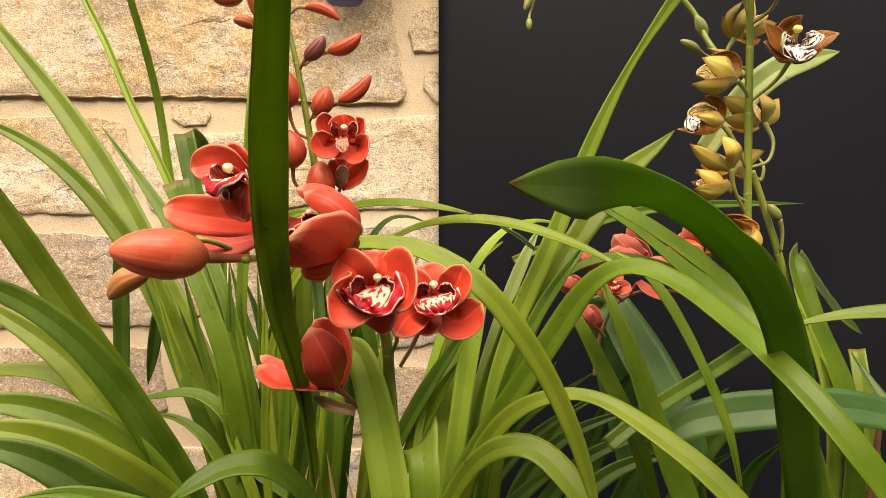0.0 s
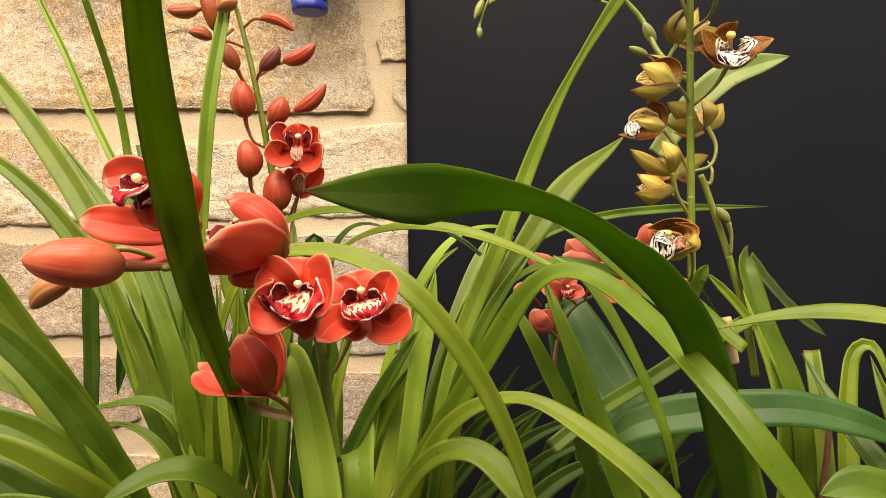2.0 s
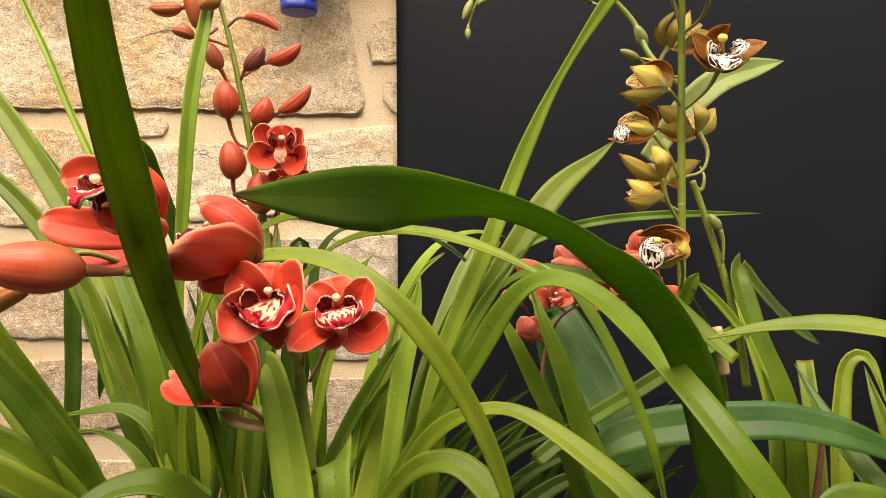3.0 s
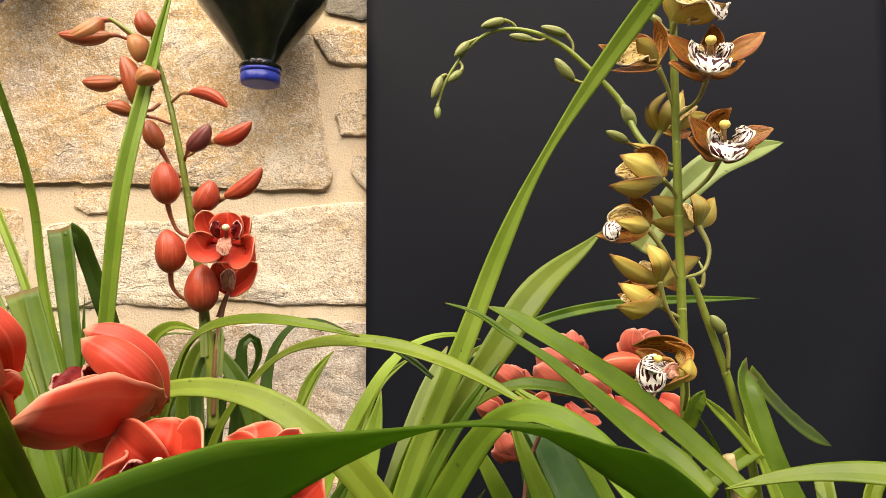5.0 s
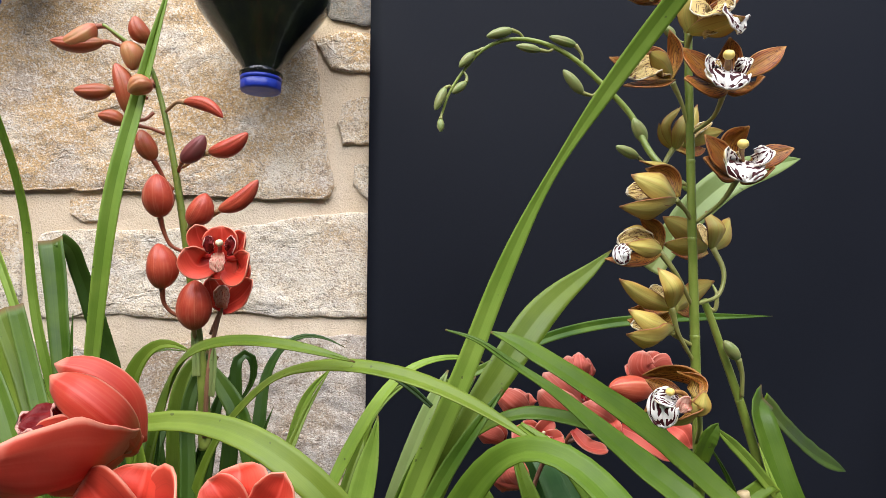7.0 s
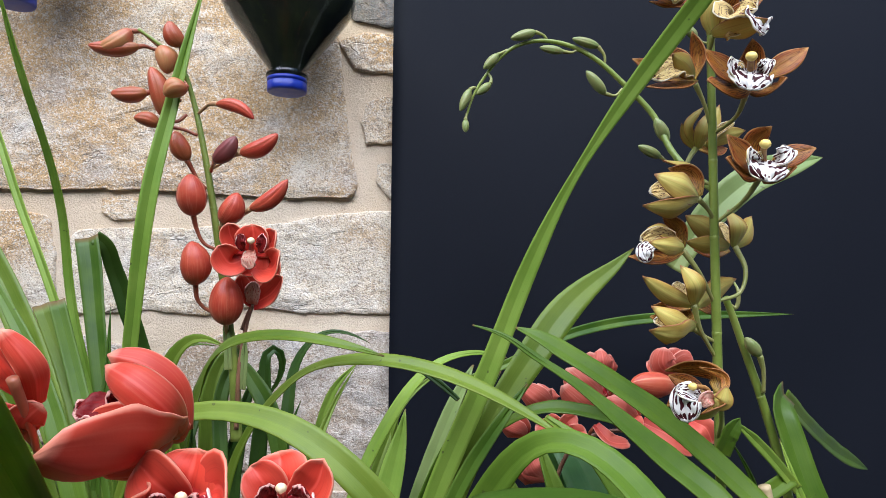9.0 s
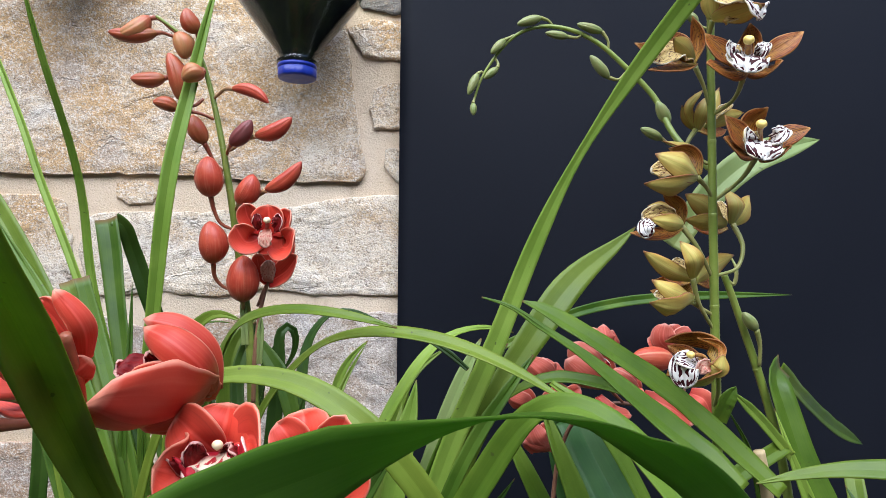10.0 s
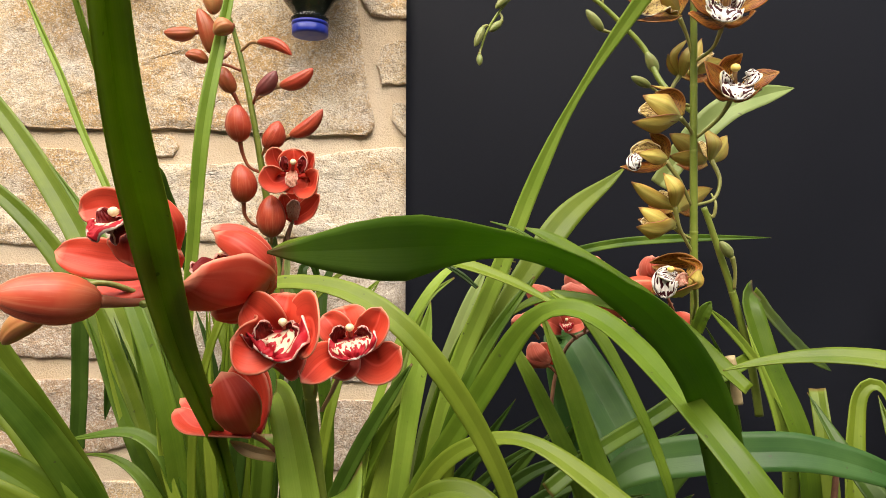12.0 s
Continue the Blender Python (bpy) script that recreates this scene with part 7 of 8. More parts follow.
blossom(D, "brown", [(0.2611, 0.5600, 0.8454), (0.2754, 0.5450, 0.8611), (0.2804, 0.5340, 0.8748)], [
    ("sepal", [(0.2777, 0.5330, 0.8791), (0.2738, 0.5330, 0.8950), (0.2834, 0.5250, 0.9064)], 19.1, (0.25, -0.95, -0.1), 0.30),
    ("petal", [(0.2767, 0.5310, 0.8757), (0.2641, 0.5260, 0.8870), (0.2530, 0.5240, 0.9002)], 22.4, (0.4, -0.85, 0.25), 0.25),
    ("petal", [(0.2864, 0.5320, 0.8798), (0.2976, 0.5250, 0.8868), (0.3109, 0.5220, 0.8912)], 16.4, (-0.2, -0.9, 0.4), 0.25),
    ("sepal", [(0.2772, 0.5320, 0.8744), (0.2608, 0.5240, 0.8766), (0.2482, 0.5140, 0.8826)], 21.4, (0.2, -0.75, 0.6), 0.20),
    ("sepal", [(0.2832, 0.5320, 0.8737), (0.2876, 0.5200, 0.8711), (0.2905, 0.5080, 0.8759)], 26.0, (-0.1, -0.75, 0.65), 0.20),
    ("lip", [(0.2784, 0.5240, 0.8835), (0.2715, 0.5080, 0.8732), (0.2707, 0.5060, 0.8661)], 27.6, (0, -0.8, 0.6), 0.12),
    ("lip_lobe", [(0.2701, 0.5200, 0.8782), (0.2628, 0.5120, 0.8824), (0.2648, 0.5130, 0.8884)], 16.6, (0.5, -0.85, 0), 0.45),
    ("lip_lobe", [(0.2834, 0.5200, 0.8820), (0.2847, 0.5110, 0.8839), (0.2896, 0.5120, 0.8885)], 13.6, (-0.4, -0.85, 0.2), 0.45)], column=[(0.2782, 0.5260, 0.8801), (0.2731, 0.5160, 0.8862), (0.2693, 0.5050, 0.8900)], anther=0.0034)
blossom(D, "brown", [(0.2565, 0.5600, 0.9167), (0.2526, 0.5600, 0.9312), (0.2464, 0.5600, 0.9457)], [
    ("sepal", [(0.2452, 0.5600, 0.9474), (0.2517, 0.5660, 0.9667), (0.2474, 0.5670, 0.9865)], 15.1, (-0.8, -0.5, 0), 0.30),
    ("petal", [(0.2426, 0.5520, 0.9480), (0.2304, 0.5400, 0.9541), (0.2211, 0.5350, 0.9580)], 17.2, (-0.3, 0.9, 0.2), 0.50),
    ("petal", [(0.2450, 0.5650, 0.9506), (0.2380, 0.5700, 0.9671), (0.2281, 0.5750, 0.9763)], 15.6, (-0.3, -0.9, 0), 0.30),
    ("sepal", [(0.2441, 0.5560, 0.9461), (0.2240, 0.5420, 0.9375), (0.2040, 0.5360, 0.9353)], 19.6, (-0.1, -0.5, 0.85), 0.30),
    ("sepal", [(0.2469, 0.5700, 0.9522), (0.2254, 0.5760, 0.9606), (0.2064, 0.5780, 0.9694)], 17.0, (0, -0.9, 0.3), 0.20),
    ("lip_side", [(0.2394, 0.5520, 0.9487), (0.2230, 0.5410, 0.9504), (0.2081, 0.5380, 0.9414)], 22.4, (-0.1, -0.8, 0.5), 0.30)])
blossom(D, "brown", [(0.2569, 0.5600, 0.9516), (0.2555, 0.5580, 0.9639), (0.2549, 0.5480, 0.9763)], [
    ("sepal", [(0.2540, 0.5460, 0.9755), (0.2622, 0.5220, 0.9701), (0.2726, 0.5060, 0.9711)], 20.2, (0.1, 0.7, 0.7), 0.50),
    ("petal", [(0.2540, 0.5460, 0.9763), (0.2495, 0.5400, 0.9889), (0.2540, 0.5300, 1.0016)], 16.1, (0.6, 0.75, 0), 0.50),
    ("sepal", [(0.2598, 0.5560, 0.9828), (0.2695, 0.5600, 1.0060), (0.2795, 0.5520, 1.0197)], 23.6, (0.5, -0.75, 0), 0.30),
    ("petal", [(0.2638, 0.5560, 0.9829), (0.2845, 0.5600, 1.0013), (0.2957, 0.5560, 1.0079)], 15.0, (0.1, -0.9, 0.3), 0.30),
    ("lip_side", [(0.2571, 0.5400, 0.9764), (0.2594, 0.5220, 0.9821), (0.2688, 0.5120, 0.9802)], 32.3, (0.2, -0.85, 0.3), 0.30),
    ("lip", [(0.2651, 0.5160, 0.9789), (0.2675, 0.5080, 0.9704), (0.2723, 0.5100, 0.9625)], 21.6, (0.5, -0.8, 0.2), 0.20)])
blossom(D, "brown", [(0.2599, 0.5600, 0.8717), (0.2412, 0.5680, 0.8800), (0.2464, 0.5750, 0.8920), (0.2558, 0.5820, 0.9044)], [
    ("sepal", [(0.2552, 0.5850, 0.9033), (0.2463, 0.5800, 0.9114), (0.2421, 0.5760, 0.9205)], 7.2, (0.3, 0.9, 0), 0.35),
    ("petal", [(0.2550, 0.5820, 0.9035), (0.2467, 0.5750, 0.9186), (0.2589, 0.5760, 0.9329)], 7.4, (0.4, 0.8, 0), 0.40),
    ("sepal", [(0.2559, 0.5800, 0.9023), (0.2562, 0.5720, 0.9122), (0.2630, 0.5760, 0.9283)], 13.2, (0, 0.9, 0.1), 0.50),
    ("petal", [(0.2640, 0.5900, 0.9062), (0.2753, 0.5960, 0.9268), (0.2806, 0.6000, 0.9411)], 12.0, (0, 0.9, 0), 0.40),
    ("sepal", [(0.2666, 0.5900, 0.9071), (0.2813, 0.5900, 0.9141), (0.2987, 0.5960, 0.9201)], 13.0, (0, 0.9, 0.3), 0.35),
    ("sepal", [(0.2582, 0.5860, 0.9036), (0.2683, 0.5900, 0.9028), (0.2863, 0.6000, 0.9068)], 13.1, (0, -0.8, 0.5), 0.30),
    ("lip_side", [(0.2646, 0.5850, 0.9085), (0.2763, 0.5840, 0.9195), (0.2853, 0.5850, 0.9237)], 7.0, (0, -0.9, 0.2), 0.20)])
blossom(D, "brown", [(0.2595, 0.5600, 0.8453), (0.2533, 0.5560, 0.8536), (0.2439, 0.5500, 0.8606)], [
    ("petal", [(0.2424, 0.5460, 0.8609), (0.2245, 0.5280, 0.8672), (0.2069, 0.5300, 0.8741)], 22.9, (0, 0.92, -0.2), 0.55),
    ("sepal", [(0.2493, 0.5620, 0.8630), (0.2507, 0.5660, 0.8838), (0.2231, 0.5620, 0.8897)], 15.7, (-0.6, 0.3, -0.7), 0.30),
    ("petal", [(0.2470, 0.5560, 0.8630), (0.2432, 0.5600, 0.8787), (0.2264, 0.5600, 0.8837)], 14.6, (-0.4, -0.8, -0.2), 0.30),
    ("sepal", [(0.2416, 0.5460, 0.8585), (0.2176, 0.5280, 0.8501), (0.1990, 0.5300, 0.8531)], 18.9, (0, 0.75, 0.65), 0.50),
    ("lip_side", [(0.2416, 0.5500, 0.8614), (0.2236, 0.5430, 0.8641), (0.2072, 0.5420, 0.8638)], 18.3, (0, -0.8, 0.5), 0.30)])
blossom(D, "brown", [(0.2580, 0.5600, 0.7885), (0.2433, 0.5500, 0.8102), (0.2326, 0.5500, 0.8248)], [
    ("sepal", [(0.2362, 0.5600, 0.8269), (0.2339, 0.5600, 0.8403), (0.2221, 0.5600, 0.8498)], 14.1, (-0.8, -0.55, 0), 0.30),
    ("petal", [(0.2309, 0.5560, 0.8313), (0.2187, 0.5500, 0.8386), (0.2078, 0.5500, 0.8393)], 13.5, (0, 0.8, -0.5), 0.40),
    ("petal", [(0.2320, 0.5460, 0.8261), (0.2151, 0.5300, 0.8266), (0.2029, 0.5300, 0.8287)], 14.0, (0, 0.95, 0.1), 0.55),
    ("sepal", [(0.2318, 0.5500, 0.8240), (0.2123, 0.5450, 0.8183), (0.1935, 0.5450, 0.8193)], 15.7, (-0.1, -0.6, 0.8), 0.25),
    ("lip_side", [(0.2324, 0.5560, 0.8274), (0.2165, 0.5480, 0.8338), (0.2017, 0.5450, 0.8304)], 14.8, (-0.1, -0.9, 0.2), 0.30),
    ("lip", [(0.2078, 0.5400, 0.8279), (0.2014, 0.5340, 0.8223), (0.2039, 0.5350, 0.8156)], 11.9, (-0.4, -0.85, 0.2), 0.20)])
blossom(D, "brown", [(0.2620, 0.5600, 0.7893), (0.2798, 0.5660, 0.7956), (0.2856, 0.5700, 0.8117), (0.2803, 0.5750, 0.8289)], [
    ("petal", [(0.2733, 0.5800, 0.8316), (0.2570, 0.5740, 0.8434), (0.2439, 0.5750, 0.8515)], 17.7, (0, 0.92, 0.2), 0.45),
    ("sepal", [(0.2775, 0.5800, 0.8283), (0.2565, 0.5690, 0.8292), (0.2418, 0.5700, 0.8315)], 16.8, (0, 0.8, 0.5), 0.45),
    ("sepal", [(0.2826, 0.5900, 0.8272), (0.2711, 0.5900, 0.8246), (0.2554, 0.5900, 0.8270)], 10.4, (0, -0.8, 0.5), 0.30),
    ("sepal", [(0.2807, 0.5760, 0.8289), (0.2815, 0.5690, 0.8427), (0.2775, 0.5800, 0.8565)], 17.7, (-0.3, 0.92, 0.1), 0.45),
    ("petal", [(0.2855, 0.5850, 0.8303), (0.2955, 0.5880, 0.8403), (0.3019, 0.5950, 0.8533)], 20.4, (-0.5, 0.75, 0), 0.40),
    ("lip_side", [(0.2843, 0.5900, 0.8314), (0.2819, 0.5940, 0.8402), (0.2794, 0.6000, 0.8488)], 8.8, (0, -0.9, 0.2), 0.30)])
blossom(D, "brown", [(0.2590, 0.5600, 0.7494), (0.2528, 0.5560, 0.7576), (0.2444, 0.5500, 0.7696), (0.2384, 0.5450, 0.7865)], [
    ("petal", [(0.2380, 0.5460, 0.7865), (0.2168, 0.5340, 0.7934), (0.1986, 0.5300, 0.8059)], 14.3, (0.1, 0.92, 0.35), 0.50),
    ("sepal", [(0.2377, 0.5420, 0.7874), (0.2337, 0.5290, 0.8010), (0.2256, 0.5350, 0.8135)], 14.6, (0, 0.95, 0.15), 0.50),
    ("petal", [(0.2468, 0.5600, 0.7860), (0.2646, 0.5740, 0.7954), (0.2851, 0.5850, 0.8053)], 20.3, (0, 0.92, 0.3), 0.45),
    ("sepal", [(0.2436, 0.5620, 0.7852), (0.2347, 0.5660, 0.7857), (0.2232, 0.5700, 0.7919)], 12.0, (0, -0.8, 0.5), 0.30),
    ("sepal", [(0.2476, 0.5620, 0.7844), (0.2583, 0.5700, 0.7833), (0.2686, 0.5760, 0.7880)], 10.8, (0, -0.8, 0.5), 0.30),
    ("lip_side", [(0.2453, 0.5600, 0.7884), (0.2403, 0.5680, 0.7953), (0.2347, 0.5750, 0.8016)], 9.4, (0, -0.9, 0.2), 0.30)])
blossom(D, "brown", [(0.2584, 0.5600, 0.7603), (0.2482, 0.5560, 0.7653), (0.2401, 0.5510, 0.7702)], [
    ("petal", [(0.2405, 0.5500, 0.7711), (0.2193, 0.5330, 0.7780), (0.2059, 0.5350, 0.7860)], 16.4, (0, 0.95, -0.15), 0.55),
    ("petal", [(0.2454, 0.5650, 0.7716), (0.2360, 0.5700, 0.7832), (0.2183, 0.5700, 0.7855)], 13.3, (0, -0.8, -0.4), 0.30),
    ("sepal", [(0.2390, 0.5460, 0.7713), (0.2175, 0.5280, 0.7660), (0.2028, 0.5300, 0.7701)], 23.2, (0, 0.75, 0.6), 0.55),
    ("sepal", [(0.2442, 0.5620, 0.7710), (0.2319, 0.5700, 0.7720), (0.2158, 0.5700, 0.7775)], 13.9, (0, -0.9, 0.2), 0.30),
    ("lip_side", [(0.2395, 0.5600, 0.7719), (0.2227, 0.5520, 0.7731), (0.2120, 0.5500, 0.7755)], 10.7, (0, -0.8, 0.4), 0.30)])
blossom(D, "brown", [(0.2594, 0.5600, 0.6931), (0.2561, 0.5450, 0.7070), (0.2473, 0.5250, 0.7256)], [
    ("sepal", [(0.2502, 0.5300, 0.7290), (0.2492, 0.5380, 0.7416), (0.2356, 0.5480, 0.7443), (0.2204, 0.5520, 0.7410)], 18.4, (-0.2, -0.7, -0.7), 0.30),
    ("petal", [(0.2467, 0.5200, 0.7286), (0.2517, 0.5280, 0.7401), (0.2379, 0.5360, 0.7455)], 6.3, (-0.6, -0.75, -0.2), 0.30),
    ("petal", [(0.2370, 0.5120, 0.7300), (0.2400, 0.5040, 0.7280), (0.2430, 0.5050, 0.7380)], 14.0, (-0.1, 0.9, 0.2), 0.30),
    ("sepal", [(0.2444, 0.5180, 0.7261), (0.2331, 0.5080, 0.7177), (0.2249, 0.5140, 0.7158)], 23.1, (-0.2, 0.5, 0.85), 0.50),
    ("sepal", [(0.2438, 0.5450, 0.7241), (0.2303, 0.5500, 0.7217), (0.2223, 0.5550, 0.7162)], 12.3, (0, -0.9, 0.2), 0.30),
    ("petal", [(0.2437, 0.5400, 0.7250), (0.2355, 0.5480, 0.7319), (0.2223, 0.5520, 0.7380)], 13.3, (0, -0.9, 0.2), 0.30),
    ("lip", [(0.2308, 0.5140, 0.7310), (0.2176, 0.5050, 0.7298), (0.2188, 0.5050, 0.7156)], 19.3, (-0.5, -0.85, 0.2), 0.15),
    ("lip_lobe", [(0.2293, 0.5120, 0.7293), (0.2183, 0.5050, 0.7339), (0.2118, 0.5060, 0.7351)], 13.0, (-0.2, -0.8, 0.5), 0.30),
    ("lip_back", [(0.2354, 0.5080, 0.7293), (0.2289, 0.5020, 0.7297), (0.2271, 0.5030, 0.7255)], 9.8, (-0.1, -0.95, 0.2), 0.30)], column=[(0.2370, 0.5120, 0.7293), (0.2298, 0.5060, 0.7365), (0.2207, 0.5020, 0.7378)], anther=0.0026)
blossom(D, "brown", [(0.2577, 0.5600, 0.9770), (0.2510, 0.5600, 0.9974), (0.2373, 0.5600, 1.0087)], [
    ("sepal", [(0.2374, 0.5600, 1.0095), (0.2226, 0.5500, 0.9983), (0.2101, 0.5480, 1.0004)], 20.7, (0, -0.6, 0.8), 0.30),
    ("petal", [(0.2366, 0.5600, 1.0112), (0.2228, 0.5600, 1.0217), (0.2122, 0.5650, 1.0323)], 18.1, (0, -0.9, 0.2), 0.30),
    ("sepal", [(0.2374, 0.5600, 1.0112), (0.2351, 0.5600, 1.0302), (0.2312, 0.5600, 1.0446)], 14.4, (-0.3, -0.9, 0), 0.30),
    ("lip_side", [(0.2332, 0.5550, 1.0088), (0.2178, 0.5450, 1.0064), (0.2071, 0.5420, 1.0088)], 28.5, (0, -0.8, 0.5), 0.30)])
# The pale colour carries the light on this leaf's underside.
leaf(D, "pale", 0.0300, [(0.2669, 0.6700, 0.8149), (0.3028, 0.6700, 0.8647), (0.3386, 0.6700, 0.8950), (0.3797, 0.6800, 0.9098), (0.4125, 0.6900, 0.9182)], (-0.2, -1, 0.3), base=0.7)
leaf(D, "green", 0.0130, [(0.0859, 0.8000, 0.6930), (0.1414, 0.8200, 0.7142), (0.2021, 0.8500, 0.7393), (0.2747, 0.8800, 0.7549), (0.3565, 0.9000, 0.7620), (0.4426, 0.9200, 0.7639), (0.5115, 0.9300, 0.7643)], (0, -1, 0.3), base=0.7)
leaf(D, "green", 0.0260, [(0.3528, 0.6200, 0.2600), (0.3655, 0.6000, 0.6043), (0.3503, 0.6100, 0.6433), (0.3431, 0.6200, 0.6798), (0.3388, 0.6300, 0.7090), (0.3495, 0.6400, 0.7119)], (0.2, -1, 0.1), blunt=True, base=0.9)
leaf(D, "green", 0.0190, [(0.3494, 0.6400, 0.7073), (0.3893, 0.6800, 0.6782), (0.4607, 0.7600, 0.6360), (0.5556, 0.8600, 0.5904)], (0.2, -1, 0.4), base=0.9)
leaf(D, "lit_sheer", 0.0160, [(0.3463, 0.6200, 0.2600), (0.3525, 0.6000, 0.6044), (0.3363, 0.6000, 0.6464), (0.3282, 0.6100, 0.6821)], (0, -1, 0.2), base=1.0, name='sheath')
leaf(D, "lit_sheer", 0.0090, [(0.3363, 0.6000, 0.6464), (0.3062, 0.5900, 0.6785), (0.2811, 0.5800, 0.7006)], (0, -1, 0.2), base=1.0, name='sheath')
leaf(D, "green", 0.0120, [(0.2602, 0.5550, 0.6835), (0.2651, 0.5500, 0.7000), (0.2711, 0.5500, 0.7094)], (0, -1, 0.2), base=1.0, name='sheath')
leaf(D, "green", 0.0095, [(0.3316, 0.6300, 0.2600), (0.3231, 0.6200, 0.5970), (0.3063, 0.6100, 0.6522), (0.2850, 0.6000, 0.6847)], (-0.28, -0.92, -0.25), base=1.0, normal_end=(-0.09, -0.93, -0.35))
leaf(G, "lime", 0.0190, [(0.4599, 0.5800, 0.2600), (0.4198, 0.6200, 0.4548), (0.4258, 0.6400, 0.5142), (0.4293, 0.6600, 0.5715), (0.4340, 0.6800, 0.6081)], (-0.48, -0.82, 0.32), blunt=True, base=0.9, normal_end=(-0.47, -0.75, 0.47))
leaf(G, "deep_shaded", 0.0280, [(0.4716, 0.5300, 0.2600), (0.4432, 0.5200, 0.4968), (0.4230, 0.5400, 0.5262), (0.4033, 0.5700, 0.5651), (0.3905, 0.6200, 0.6178)], (0.2, -1, 0.3), base=0.8)
leaf(G, "lime", 0.0240, [(0.4583, 0.5600, 0.2600), (0.4166, 0.5800, 0.4683), (0.4235, 0.6000, 0.5287), (0.4361, 0.6200, 0.5874), (0.4498, 0.6300, 0.6226), (0.4634, 0.6300, 0.6280), (0.4682, 0.6200, 0.6091), (0.4729, 0.6100, 0.5789)], (0.1, -1, 0.2), base=0.9)
leaf(G, "lime", 0.0220, [(0.5073, 0.5700, 0.2600), (0.5146, 0.6000, 0.4418), (0.4948, 0.6200, 0.5209), (0.4823, 0.6400, 0.5764), (0.4834, 0.6600, 0.6060)], (-0.51, -0.86, 0.09), base=0.8, normal_end=(-0.55, -0.68, 0.48))
leaf(G, "green", 0.0300, [(0.3901, 0.4200, 0.5449), (0.3526, 0.4200, 0.5604), (0.3152, 0.4200, 0.5712), (0.2931, 0.4200, 0.5646)], (0, -0.7, 0.7))
put(new("dry_stem", tube("dry_stem", [(0.3973, 0.6000, 0.4643), (0.4028, 0.6000, 0.5074), (0.4071, 0.6000, 0.5555)], [0.0035, 0.003, 0.0026], STICK)), G)
put(new("cut_stem", tube("cut_stem", [(0.2938, 0.5500, 0.6243), (0.2905, 0.5500, 0.6469), (0.2870, 0.5500, 0.6638)], [0.0045, 0.004, 0.004], SHEATH)), D)
stem(A, [(-0.0288, 0.4600, 0.5290), (-0.0334, 0.4500, 0.5862), (-0.0363, 0.4400, 0.6328), (-0.0376, 0.4250, 0.6705), (-0.0431, 0.4100, 0.6948), (-0.0592, 0.4050, 0.7132), (-0.0819, 0.4000, 0.7208), (-0.1056, 0.3900, 0.7234), (-0.1049, 0.3450, 0.7255)], [0.0048, 0.0044, 0.0042, 0.0036, 0.003, 0.0024, 0.002], STEM, (0.45, 0.55))
# red orchid: blooms and buds
blossom(A, "red", [(-0.0564, 0.4300, 0.6204), (-0.0629, 0.4200, 0.6316), (-0.0690, 0.4120, 0.6390)], [
    ("sepal", [(-0.0690, 0.4120, 0.6386), (-0.0695, 0.3840, 0.6648), (-0.0802, 0.3900, 0.6813)], 31.2, (-0.5, 0.85, 0.15), 0.50),
    ("sepal", [(-0.0690, 0.4120, 0.6379), (-0.0881, 0.4080, 0.6423), (-0.1067, 0.4150, 0.6428), (-0.1210, 0.4250, 0.6505)], 19.5, (-0.1, -0.35, 0.9), 0.30),
    ("petal", [(-0.0724, 0.4150, 0.6389), (-0.0974, 0.4250, 0.6440), (-0.1133, 0.4350, 0.6481), (-0.1242, 0.4400, 0.6536)], 12.8, (-0.1, -0.5, 0.8), 0.20),
    ("petal", [(-0.0738, 0.4200, 0.6376), (-0.0899, 0.4250, 0.6465), (-0.1010, 0.4250, 0.6664)], 19.7, (0.3, -0.9, 0.3), 0.30),
    ("sepal", [(-0.0716, 0.4250, 0.6363), (-0.0721, 0.4250, 0.6651), (-0.0837, 0.4250, 0.6805)], 33.1, (-0.4, -0.85, 0.1), 0.35),
    ("petal", [(-0.0681, 0.4300, 0.6376), (-0.0654, 0.4300, 0.6603), (-0.0735, 0.4350, 0.6849)], 15.4, (-0.5, -0.8, 0), 0.20),
    ("lip", [(-0.0741, 0.4150, 0.6415), (-0.0894, 0.4180, 0.6519), (-0.1000, 0.4200, 0.6652)], 18.6, (-0.3, 0.6, 0.4), 0.30)])
